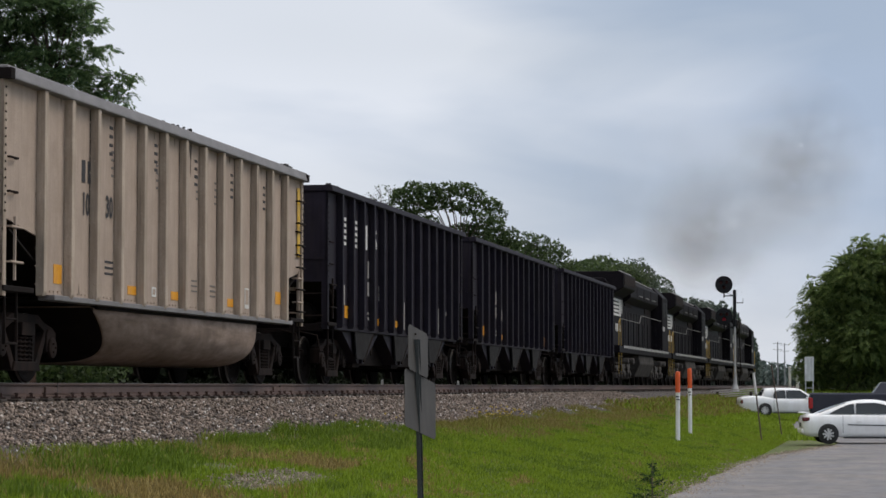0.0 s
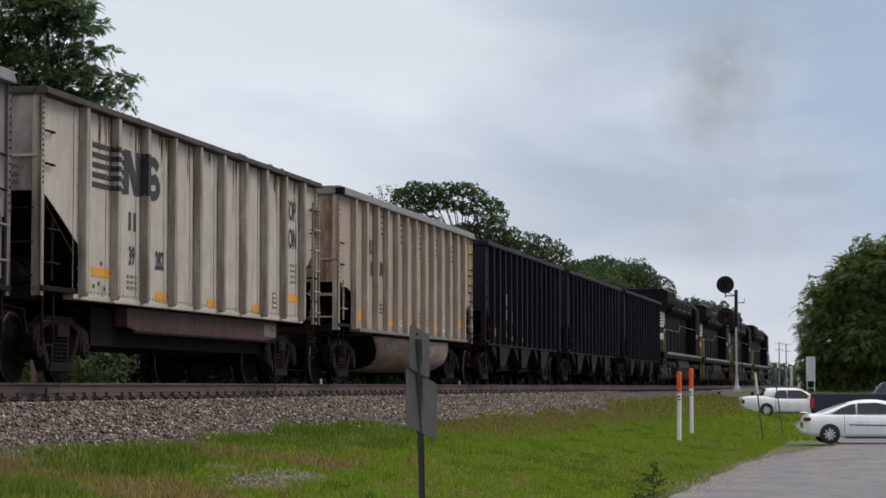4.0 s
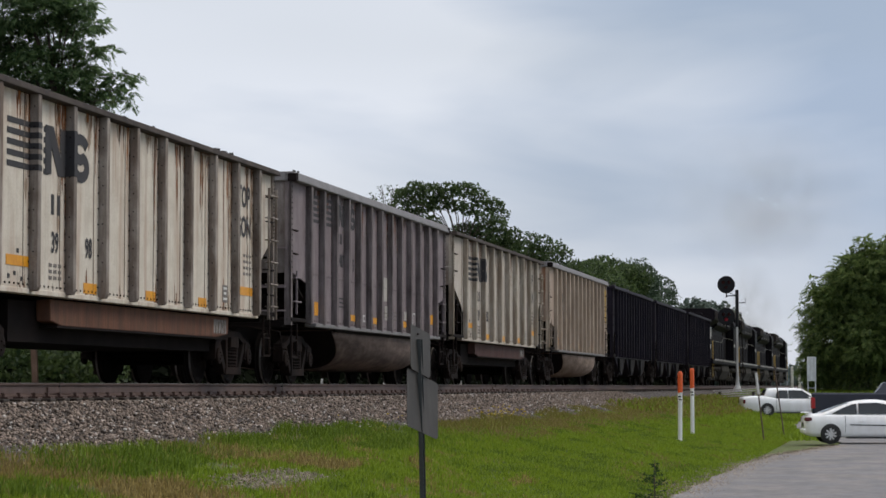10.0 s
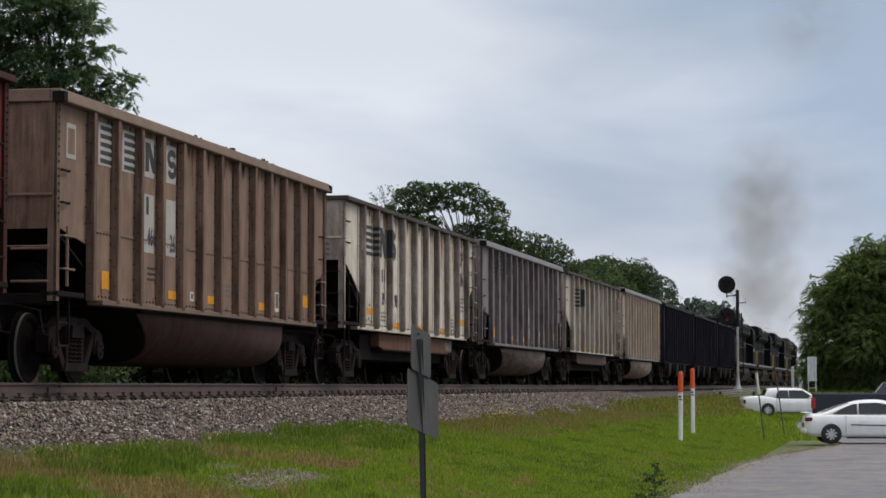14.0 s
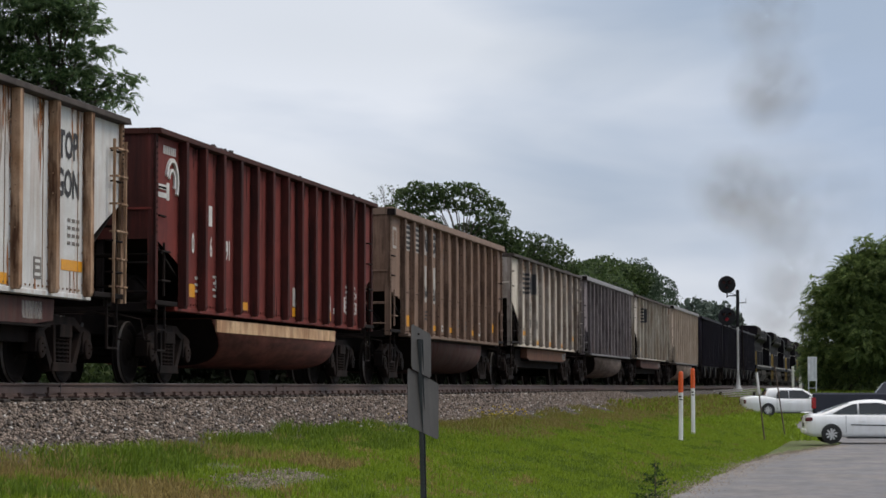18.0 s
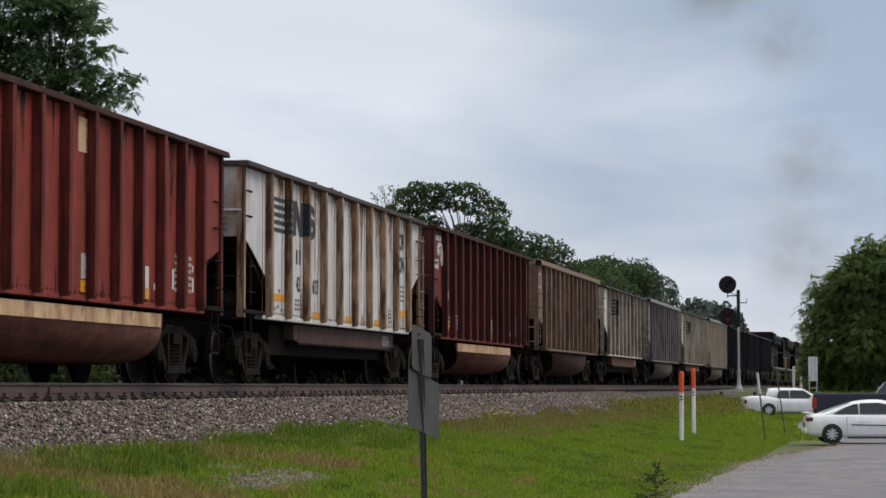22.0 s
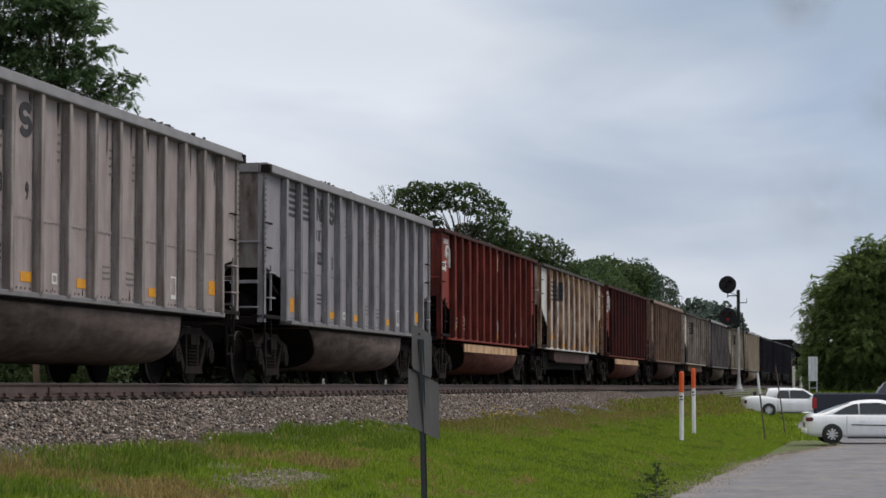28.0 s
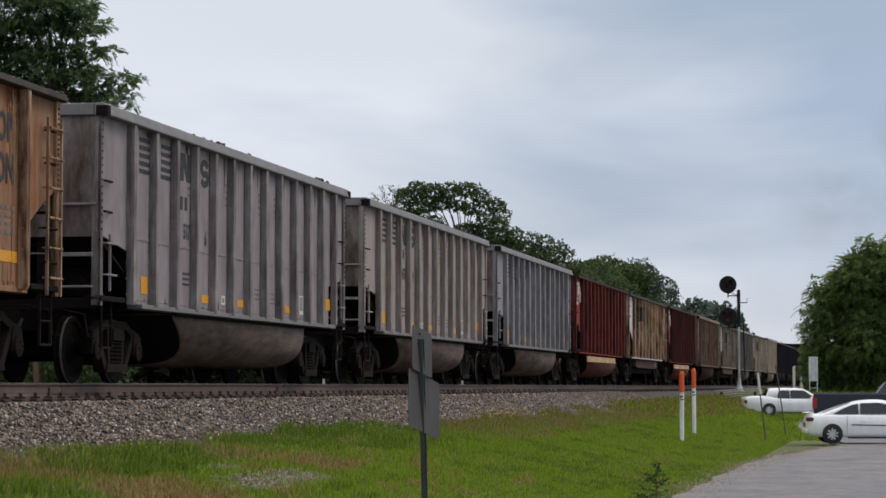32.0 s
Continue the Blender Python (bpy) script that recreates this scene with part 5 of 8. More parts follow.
dry_grass = leafy("dry_blades", (0.19, 0.14, 0.05), (0.33, 0.26, 0.11), 0.3)
flower_yellow = leafy("yellow_flowers", (0.5, 0.36, 0.02), (0.6, 0.45, 0.05), 0.2)
RNG = np.random.default_rng(5)


def smooth(a, b, v):
    k = min(1.0, max(0.0, (v - a) / (b - a)))
    return k * k * (3 - 2 * k)


def height(x, y):
    """The ground: it falls from the track to the lot, and rises again beyond the parked cars."""
    z = land(x, y)
    rise = 1.40 * smooth(119, 146, y) + 0.4 * smooth(200, 600, y)
    return max(z, rise) if x - bend(y) > -10 else z


def backing_slope(x, y):
    """Rising ground added behind the thicket to shut out the sky under the cars."""
    return 5.0 * smooth(25.5, 31.0, -(x - bend(y))) * (1 - smooth(210, 280, y)) * (1 - smooth(60, 120, -x))


def berm(x):
    """A low overgrown bank beyond the track."""
    return 0.8 * smooth(16.4, 18.6, -x) * (1 - smooth(22.0, 25.0, -x))


def lot_edge(y):
    pts = [(-40, -3.3), (30, -3.28), (45, -3.2), (52, -3.1), (58, -2.72), (66.7, -1.65), (71, -1.3), (80, -2.6), (92, -3.6), (104, -4.2), (114, -4.4), (122, -3.0)]
    for (a, xa), (b, xb) in zip(pts, pts[1:]):
        if y <= b:
            return xa + (xb - xa) * max(0, (y - a)) / (b - a) + 0.06 * math.sin(y * 1.7) + 0.04 * math.sin(y * 4.1)
    return -3.0


def sheet(name, xs, ys, zf, mat, label, category):
    vs = [(x, y, zf(x, y)) for y in ys for x in xs]
    n = len(xs)
    fs = [(j * n + i, j * n + i + 1, (j + 1) * n + i + 1, (j + 1) * n + i) for j in range(len(ys) - 1) for i in range(n - 1)]
    me = bpy.data.meshes.new(name)
    me.from_pydata(vs, [], fs)
    me.materials.append(mat)
    if name == "ground":                                     # beyond the track: leaf litter with the bank's shade in its colour
        me.materials.append(shaded_litter)
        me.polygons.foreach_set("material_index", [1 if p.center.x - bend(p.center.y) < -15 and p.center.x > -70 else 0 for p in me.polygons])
    return tagged(new(name, me), label, category, kind="structure")


def build_ground():
    xs = [-2500, -900, -300, -120, -60, -40, -32, -29.5, -27.5, -25, -23.5, -22, -20.5, -19.4, -18.2, -17.2, -16.5, -15.4, -14.4, -13.6, -10.25, -9.5, -8.8, -8.2, -7.6, -7, -6.4, -5.8, -5.3, -4.8, -4.3, -3.9, -3.3, -2, 0, 4, 10, 25, 60, 200, 800, 2500]
    ys = [-2500, -500, -100, -40, 0] + [5 + 3 * k for k in range(60)] + [200, 240, 300, 400, 600, 1000, 2000, 4000]
    dent = lambda x, y: 0.05 * math.sin(x * 1.9 + y * 0.35) * math.sin(y * 0.23 + 1) if -8.6 < x < -3.6 and y < 120 else 0.0
    sheet("ground", xs, ys, lambda x, y: height(x, y) - 0.02 + dent(x, y) * 0.15 - 0.02 + berm(x - bend(y)) + backing_slope(x, y), grass_soil, "rough grassy ground falling from track to lot", "ground")
    vs, fs = [], []
    ys = [-40 + 2 * k for k in range(82)]
    for y in ys:
        e = lot_edge(y)
        for k in range(6):
            x = e + (26 - e) * (k / 5) ** 2
            vs.append((x, y, height(x, y) + 0.015))
    for j in range(len(ys) - 1):
        for k in range(5):
            a = j * 6 + k
            fs.append((a, a + 1, a + 7, a + 6))
    me = bpy.data.meshes.new("pavement")
    me.from_pydata(vs, [], fs)
    me.materials.append(asphalt)
    tagged(new("pavement", me), "worn grey asphalt lot with crumbling edge", "pavement", kind="structure")


def build_track():
    bed = [(-15.3, 1.03), (-14.9, 1.16), (-13.7, 1.46), (-10.2, 1.46), (-9.5, 1.28), (-8.75, 1.06), (-8.3, 0.93)]
    ys = [-60 + 4 * k for k in range(190)]
    vs = [(x + bend(y), y, z + (0.012 * math.sin(y * 0.9 + x) if 0 < i < 6 else 0)) for y in ys for i, (x, z) in enumerate(bed)]
    n = len(bed)
    fs = [(j * n + i, j * n + i + 1, (j + 1) * n + i + 1, (j + 1) * n + i) for j in range(len(ys) - 1) for i in range(n - 1)]
    me = bpy.data.meshes.new("ballast_bed")
    me.from_pydata(vs, [], fs)
    me.materials.append(gravel)
    tagged(new("ballast_bed", me), "bed of grey crushed stone under the track", "ballast", kind="structure")
    track = thing("railway_track", "single railway track with rusty rails on wooden ties", "track", kind="structure")
    prof = [(-0.07, 0.0), (0.07, 0.0), (0.07, 0.012), (0.014, 0.035), (0.010, 0.135), (0.036, 0.150), (0.038, 0.178), (-0.038, 0.178), (-0.036, 0.150), (-0.010, 0.135), (-0.014, 0.035), (-0.07, 0.012)]
    for d in (-0.755, 0.755):
        rings = [[(TRACK + d + bend(y) + px, y, RAIL - 0.182 + pz) for px, pz in prof] for y in [-60 + 6 * k for k in range(120)]]
        Shape().loft(rings).put("rail", rail_steel, track, "rust-brown steel rail", fix=False)
        rings = [[(TRACK + d + bend(y) + px, y, RAIL - 0.182 + pz) for px, pz in ((-0.03, 0.179), (0.03, 0.179), (0.03, 0.182), (-0.03, 0.182))] for y in [-60 + 6 * k for k in range(120)]]
        Shape().loft(rings).put("rail_head", rail_head, track, "shiny worn running surface", fix=False)
    for y in (18.6, 30.5, 42.4, 54.3, 66.2):                                   # bolted joints
        for q in (-1, 1):
            x = TRACK + 0.755 + bend(y) + q * 0.025
            Shape().box(x - 0.014, x + 0.014, y - 0.45, y + 0.45, RAIL - 0.15, RAIL - 0.055).put("joint_bar", rail_steel, track, bevel=0.006)
        Shape().box(TRACK + 0.755 + bend(y) - 0.041, TRACK + 0.755 + bend(y) + 0.041, y - 0.012, y + 0.012, RAIL - 0.17, RAIL - 0.002).put("rail_gap", hose_black, track)
    return track


def rock_mesh(name, pos, size, mat, label, category, kind="stuff"):
    """Many crushed stones: octahedra with uneven corners."""
    n = len(pos)
    base = np.array([(1, 0, 0), (-1, 0, 0), (0, 1, 0), (0, -1, 0), (0, 0, 1), (0, 0, -1)], float)
    tri = np.array([(0, 2, 4), (2, 1, 4), (1, 3, 4), (3, 0, 4), (2, 0, 5), (1, 2, 5), (3, 1, 5), (0, 3, 5)])
    v = base[None] * RNG.uniform(0.55, 1.25, (n, 6, 1)) + RNG.uniform(-0.25, 0.25, (n, 6, 3))
    a, b = RNG.uniform(0, 6.28, n), RNG.uniform(0, 6.28, n)
    ca, sa, cb, sb = np.cos(a), np.sin(a), np.cos(b), np.sin(b)
    x, y, z = v[..., 0], v[..., 1], v[..., 2]
    x, y = x * ca[:, None] - y * sa[:, None], x * sa[:, None] + y * ca[:, None]
    y, z = y * cb[:, None] - z * sb[:, None], y * sb[:, None] + z * cb[:, None]
    v = np.stack([x, y, z], -1) * size[:, None, None] * np.array([1.0, 1.0, 0.8]) + pos[:, None]
    return mass(name, v.reshape(-1, 3), (tri[None] + 6 * np.arange(n)[:, None, None]).reshape(-1, 3), mat, label, category, kind)


def mass(name, v, f, mat, label="", category="", kind="stuff"):
    me = bpy.data.meshes.new(name)
    k = f.shape[1]
    me.vertices.add(len(v))
    me.loops.add(f.size)
    me.polygons.add(len(f))
    me.vertices.foreach_set("co", np.ascontiguousarray(v, np.float32).ravel())
    me.loops.foreach_set("vertex_index", np.ascontiguousarray(f, np.int32).ravel())
    me.polygons.foreach_set("loop_start", np.arange(0, f.size, k, dtype=np.int32))
    me.polygons.foreach_set("loop_total", np.full(len(f), k, np.int32))
    me.update(calc_edges=True)
    me.materials.append(mat)
    ob = new(name, me)
    return tagged(ob, label, category, kind=kind) if label else ob


def bed_z(x):
    pts = [(-10.9, 1.465), (-10.2, 1.465), (-9.5, 1.285), (-8.75, 1.06), (-8.3, 0.93), (-7, 0.77), (-5.3, 0.40), (-3.9, 0.10), (-3.3, 0.0)]
    return np.interp(x, [p[0] for p in pts], [p[1] for p in pts])


def build_stones():
    n = 72000
    y = 15 + 75 * RNG.uniform(0, 1, n) ** 1.35
    x = RNG.uniform(-10.95, -8.05, n) - 0.25 * RNG.uniform(0, 1, n)
    keep = x < stone_edge(y) + 0.12 * vnoise(x, y, 0.9, 21) + RNG.normal(0, 0.1, n)
    x, y = x[keep], y[keep]
    r = RNG.uniform(0.011, 0.024, len(x)) + 0.022 * RNG.uniform(0, 1, len(x)) ** 4
    pos = np.stack([x + KAPPA * y * y / 2, y, bed_z(x) + 0.012 + RNG.uniform(-0.01, 0.02, len(x))], -1)
    rock_mesh("ballast_stones", pos, r, stone_grey, "loose grey crushed ballast stones beside the rail", "ballast")
    n = 1500                                                              # pale ones among them
    y = 15 + 60 * RNG.uniform(0, 1, n) ** 1.35
    x = RNG.uniform(-10.8, -8.5, n)
    pos = np.stack([x + KAPPA * y * y / 2, y, bed_z(x) + 0.022 + RNG.uniform(-0.01, 0.015, n)], -1)
    rock_mesh("pale_stones", pos, RNG.uniform(0.012, 0.032, n), stone_pale, "pale stones scattered through the ballast", "ballast")
    n = 5200                                                              # crumbled edge of the lot
    y = RNG.uniform(30, 68, n)
    x = np.array([lot_edge(v) for v in y]) + RNG.normal(0.05, 0.22, n)
    pos = np.stack([x, y, bed_z(np.clip(x, -10, -3.3)) + 0.012], -1)
    rock_mesh("lot_gravel", pos, RNG.uniform(0.008, 0.024, n), edge_stone, "loose tan gravel along the lot's edge", "gravel")
    n = 5200                                                              # bare gravelly patch in the grass
    x, y = RNG.uniform(-7.3, -6.1, n), RNG.uniform(21.8, 27.6, n)
    on = zone(x, y, SOIL[2:], 31) + RNG.normal(0, 0.2, n) > 0.05
    x, y, n = x[on], y[on], int(on.sum())
    pos = np.stack([x, y, bed_z(x) + 0.002], -1)
    rock_mesh("gravel_patch", pos, RNG.uniform(0.005, 0.019, n), edge_stone, "bare patch of gravel in the grass", "gravel")


def blades(name, x, y, z, h, w, mat, label, category="grass", lean=0.45):
    """One thin bent leaf for each place."""
    n = len(x)
    t = RNG.uniform(0, 6.28, n)
    l = RNG.normal(0, lean, n) * h
    la = RNG.uniform(0, 6.28, n)
    dx, dy = np.cos(t) * w / 2, np.sin(t) * w / 2
    a = np.stack([x - dx, y - dy, z], -1)
    b = np.stack([x + dx, y + dy, z], -1)
    mx, my = x + 0.35 * l * np.cos(la), y + 0.35 * l * np.sin(la)
    c = np.stack([mx + dx * 0.8, my + dy * 0.8, z + 0.6 * h], -1)
    d = np.stack([mx - dx * 0.8, my - dy * 0.8, z + 0.6 * h], -1)
    e = np.stack([x + l * np.cos(la), y + l * np.sin(la), z + h], -1)
    v = np.stack([a, b, c, d, e], 1).reshape(-1, 3)
    k = 5 * np.arange(n)[:, None]
    tri = np.concatenate([k + np.array([[0, 1, 2]]), k + np.array([[0, 2, 3]]), k + np.array([[3, 2, 4]])])
    return mass(name, v, tri, mat, label, category)


def patchy(x, y, s=1.0):
    return np.sin(x * 1.3 * s + 0.4 * y * s) * np.sin(y * 0.45 * s + 1.7) + 0.5 * np.sin(x * 3.1 * s + 1) * np.sin(y * 1.1 * s)


LUSH = [(-7.85, 24.2, 0.62, 2.4), (-7.3, 19.3, 0.42, 1.1), (-8.28, 29.7, 0.24, 0.9), (-8.0, 35.6, 0.9, 4.6), (-7.7, 17.2, 0.4, 1.0)]
DRY = [(-8.35, 21.2, 0.85, 2.6), (-8.05, 27.4, 0.45, 1.5), (-6.75, 21.3, 0.65, 1.6), (-7.2, 28.3, 0.5, 1.6), (-6.2, 18.6, 0.6, 1.2), (-7.6, 18.6, 0.4, 0.8)]
SOIL = [(-7.35, 25.4, 0.3, 0.8), (-7.1, 20.2, 0.28, 0.6), (-6.62, 24.9, 0.34, 2.0)]


def zone(x, y, spots, seed):
    """1 in the middle of the nearest spot, 0 at its ragged rim, less outside."""
    d = np.full(len(x), -2.0)
    for cx, cy, rx, ry in spots:
        d = np.maximum(d, 1 - ((x - cx) / rx) ** 2 - ((y - cy) / ry) ** 2)
    return d + 0.55 * vnoise(x, y * 0.4, 0.3, seed) + 0.4 * vnoise(x, y * 0.4, 0.1, seed + 1) + RNG.normal(0, 0.22, len(x))


def bare(x, y):
    return zone(x, y, SOIL, 31) > 0.1


def stone_edge(y):
    """Where the ballast ends and the weeds begin."""
    return np.interp(y, [14, 22, 24, 28, 31, 34, 38, 42.6, 45.7, 51, 66, 90], [-8.8, -8.85, -8.66, -8.6, -8.64, -8.87, -8.88, -8.73, -8.46, -8.72, -8.95, -8.9])


def vnoise(x, y, size, seed):
    """Smooth random field, -1 to 1, with lumps of the given size."""
    g = np.random.default_rng(seed).uniform(-1, 1, (256, 256))
    u, v = x / size + 60.3, y / size + 20.7
    i, j = np.floor(u).astype(int), np.floor(v).astype(int)
    a, b = u - i, v - j
    a, b = a * a * (3 - 2 * a), b * b * (3 - 2 * b)
    q = lambda m, n: g[(i + m) % 256, (j + n) % 256]
    return (q(0, 0) * (1 - a) + q(1, 0) * a) * (1 - b) + (q(0, 1) * (1 - a) + q(1, 1) * a) * b


def build_grass():
    edge = np.vectorize(lot_edge)
    n = 330000
    y = 14 + 72 * RNG.uniform(0, 1, n) ** 1.15
    x = RNG.uniform(-8.5, -3.1, n)
    clump = vnoise(x, y * 0.4, 0.32, 1) + 0.6 * vnoise(x, y * 0.4, 0.13, 2)
    bank = np.clip((-6.5 - x) / 0.5, 0, 1) * np.clip((y - 38) / 8, 0, 1)
    ok = (x < edge(y) - 0.03 + RNG.normal(0, 0.05, n)) & (x > stone_edge(y) - 0.05) & (~bare(x, y) | (RNG.uniform(0, 1, n) < 0.06)) & (x > -0.46 * y) & (clump + RNG.normal(0, 0.25, n) > -1.15)
    x, y, clump, bank = x[ok], y[ok], clump[ok], bank[ok]
    deep, worn = zone(x, y, LUSH, 33), zone(x, y, DRY, 35)
    near = np.clip((36 - y) / 6, 0, 1)
    tone = 0.7 * vnoise(x, y * 0.35, 0.55, 3) + 0.55 * vnoise(x, y * 0.35, 0.2, 4) + RNG.normal(0, 0.2, len(x))
    lush = (deep > 0.05) & (tone < 0.45) | (tone < -0.35 - 0.3 * near + 0.2 * vnoise(x, y * 0.3, 1.4, 6))
    dead = ~lush & ((worn + 0.8 * tone > 0.25) | (0.3 * near + tone > 0.75) | (tone + 0.8 * bank > 0.85))
    h = RNG.uniform(0.03, 0.065, len(x)) * np.where(deep > 0.05, 1.6, 1.0) * (1 + 0.8 * np.clip(clump, 0, 1)) * np.where(x < -6.0, 1.15, 1.0)
    w = RNG.uniform(0.008, 0.018, len(x))
    for m, name, mat, label in ((lush, "lush_grass", lush_green, "lush deep green grass in patches"), (dead & (y < 40), "withered_grass", dead_grass, "withered straw-brown grass in patches"), (dead & (y >= 40), "olive_grass", olive_weed, "dull olive grass high on the bank"), (~lush & ~dead, "lawn", lawn_green, "bright green mown grass on the bank")):
        blades(name, x[m], y[m], bed_z(x[m]) - 0.03, h[m], w[m], mat, label)
    n = 42000                                                             # taller weeds along the stones
    y = 15 + 75 * RNG.uniform(0, 1, n) ** 1.1
    x = stone_edge(y) + 0.08 + 0.15 * vnoise(y, y * 0.0, 0.7, 22) + np.abs(RNG.normal(0, 0.45, n))
    ok = ~bare(x, y) & (patchy(x, y) > -0.55) & ((zone(x, y, DRY, 35) < 0) | (RNG.uniform(0, 1, n) < 0.25))
    x, y = x[ok], y[ok]
    h = RNG.uniform(0.06, 0.2, len(x)) * (0.7 + 0.7 * np.clip(vnoise(x, y * 0.4, 0.5, 12), 0, 1))
    w = RNG.uniform(0.008, 0.02, len(x))
    dry = (y > 41) & (RNG.uniform(0, 1, len(x)) < 0.72)
    green = ~dry & (zone(x, y, LUSH, 33) > -0.1)
    blades("lush_weeds", x[green], y[green], bed_z(x[green]) - 0.03, h[green], w[green], lush_green, "tall deep green weeds along the ballast")
    dry_or = dry | green
    blades("tall_weeds", x[~dry_or], y[~dry_or], bed_z(x[~dry_or]) - 0.03, h[~dry_or] * 0.8, w[~dry_or], weed_green, "tall yellow-green weeds along the ballast")
    blades("dry_weeds", x[dry], y[dry], bed_z(x[dry]) - 0.03, h[dry], w[dry], olive_weed, "dry olive-brown weeds high on the bank")
    n = 60000
    y = 14 + 75 * RNG.uniform(0, 1, n) ** 1.2
    x = RNG.uniform(-8.6, -3.3, n)
    ok = (((y < 30) & (zone(x, y, DRY, 35) > -0.1) & (vnoise(x, y * 0.4, 0.4, 8) + RNG.normal(0, 0.2, n) > -0.1)) | ((x < -6.7 + 0.3 * np.sin(y)) & (y > 42) & (y < 80) & (RNG.uniform(0, 1, n) < 0.6)) | ((np.abs(x + 4.2) < 0.7) & (y > 38) & (y < 60) & (vnoise(x, y * 0.3, 0.5, 9) > 0.25) & (RNG.uniform(0, 1, n) < 0.3))) & (x < edge(y) - 0.05) & ~bare(x, y)
    x, y = x[ok], y[ok]
    blades("dry_grass", x, y, bed_z(x) - 0.03, RNG.uniform(0.05, 0.15, len(x)), RNG.uniform(0.007, 0.014, len(x)), dry_grass, "dry straw-coloured grass among the green")
    n = 26000                                                             # straw and stalks on the dry ground near the stones
    y = RNG.uniform(14.5, 34, n)
    x = RNG.uniform(-8.6, -6.4, n)
    ok = (x > stone_edge(y) - 0.1) & (zone(x, y, DRY, 35) > 0.0) & (vnoise(x, y * 0.35, 0.35, 10) + RNG.normal(0, 0.3, n) > -0.2)
    x, y = x[ok], y[ok]
    blades("straw", x, y, bed_z(x) - 0.02, RNG.uniform(0.03, 0.11, len(x)), RNG.uniform(0.006, 0.014, len(x)), dead_grass, "dry brown straw and stalks near the stones")
    n = 46000                                                             # verge further off
    y = RNG.uniform(76, 150, n)
    x = RNG.uniform(-9.2, 3.0, n)
    ok = (x < edge(y) - 0.1) | (y > 121)
    x, y = x[ok], y[ok]
    z = np.array([height(a, b) for a, b in zip(x, y)])
    hh, w = RNG.uniform(0.08, 0.22, len(x)), RNG.uniform(0.04, 0.08, len(x))
    dry = (x < -6.4) & (y < 135) & (RNG.uniform(0, 1, len(x)) < 0.7)
    for m, name, mat, label in ((~dry, "far_verge", lawn_green, "green verge beyond the lot"), (dry, "far_weeds", olive_weed, "dry brown weeds along the far bank")):
        blades(name, x[m] + KAPPA * y[m] * y[m] / 2, y[m], z[m] - 0.04, hh[m], w[m], mat, label)
    n = 90                                                                # yellow flower heads
    y = np.concatenate([RNG.normal(51.0, 1.3, n * 2 // 3), RNG.uniform(34, 56, n - n * 2 // 3)])
    x = -8.3 + RNG.normal(0, 0.16, n)
    pos = np.stack([x, y, bed_z(x) + RNG.uniform(0.1, 0.28, n)], -1)
    rock_mesh("yellow_flowers", pos, RNG.uniform(0.012, 0.028, n), flower_yellow, "small yellow wildflowers in the weeds", "flowers")


build_ground()
railway = build_track()
build_stones()
build_grass()


# ---- trees ----
bark = material("grey_brown_bark", (0.06, 0.048, 0.038), (0.11, 0.09, 0.07), 0.95, scale=6, bump=0.6, dist=0.03)
leaf_sets = {
    "dark": leafy("dark_leaves", (0.012, 0.030, 0.010), (0.045, 0.085, 0.022), 0.3),
    # near black: the shade behind the cars is put into this leaf colour
    "shade": leafy("shaded_leaves", (0.005, 0.007, 0.004), (0.012, 0.016, 0.008), 0.05, 0.02),
    "locust": leafy("locust_leaves", (0.04, 0.085, 0.04), (0.20, 0.29, 0.12), 0.55),
    "mid": leafy("green_leaves", (0.018, 0.038, 0.014), (0.094, 0.138, 0.045), 0.4),
    "bright": leafy("fresh_leaves", (0.050, 0.092, 0.034), (0.23, 0.295, 0.095), 0.5),
    # air haze of distance is mixed into the next three leaf colours
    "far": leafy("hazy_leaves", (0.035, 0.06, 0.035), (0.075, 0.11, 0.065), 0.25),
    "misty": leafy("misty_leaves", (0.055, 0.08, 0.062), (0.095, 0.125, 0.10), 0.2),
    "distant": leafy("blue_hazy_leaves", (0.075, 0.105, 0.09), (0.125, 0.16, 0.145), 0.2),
}


def crown(rng, blobs, per_m3, leaf, droop=0.0, long=1.0):
    """Leaves in clumps: blobs are (x, y, z, rx, ry, rz); returns quads."""
    pts = []
    for bx, by, bz, rx, ry, rz in blobs:
        n = int(per_m3 * rx * ry * rz * 4.2)
        d = rng.normal(size=(n, 3))
        d /= np.linalg.norm(d, axis=1)[:, None]
        r = rng.uniform(0.25, 1.0, n) ** 0.45
        p = d * r[:, None] * np.array([rx, ry, rz])
        q = p * 2.1 / max(rx, rz)
        lump = np.sin(q[:, 0] * 2.3 + bx) * np.sin(q[:, 1] * 2.1 + by) * np.sin(q[:, 2] * 2.7 + bz)
        keep = (lump > -0.3) | (rng.uniform(size=n) < 0.3)
        pts.append((p * (1 + 0.22 * lump[:, None]) + np.array([bx, by, bz]))[keep])
    p = np.concatenate(pts)
    n = len(p)
    u = rng.normal(size=(n, 3))
    u[:, 2] -= droop
    u /= np.linalg.norm(u, axis=1)[:, None]
    w = np.cross(u, rng.normal(size=(n, 3)))
    w /= np.linalg.norm(w, axis=1)[:, None] + 1e-6
    s = leaf * rng.uniform(0.6, 1.3, n)[:, None]
    a = p + u * s * long
    v = np.stack([p - u * s * long * 0.3, p + w * s * 0.45 + u * s * 0.2, a, p - w * s * 0.45 + u * s * 0.2], 1).reshape(-1, 3)
    return v, (4 * np.arange(n)[:, None] + np.arange(4)[None])


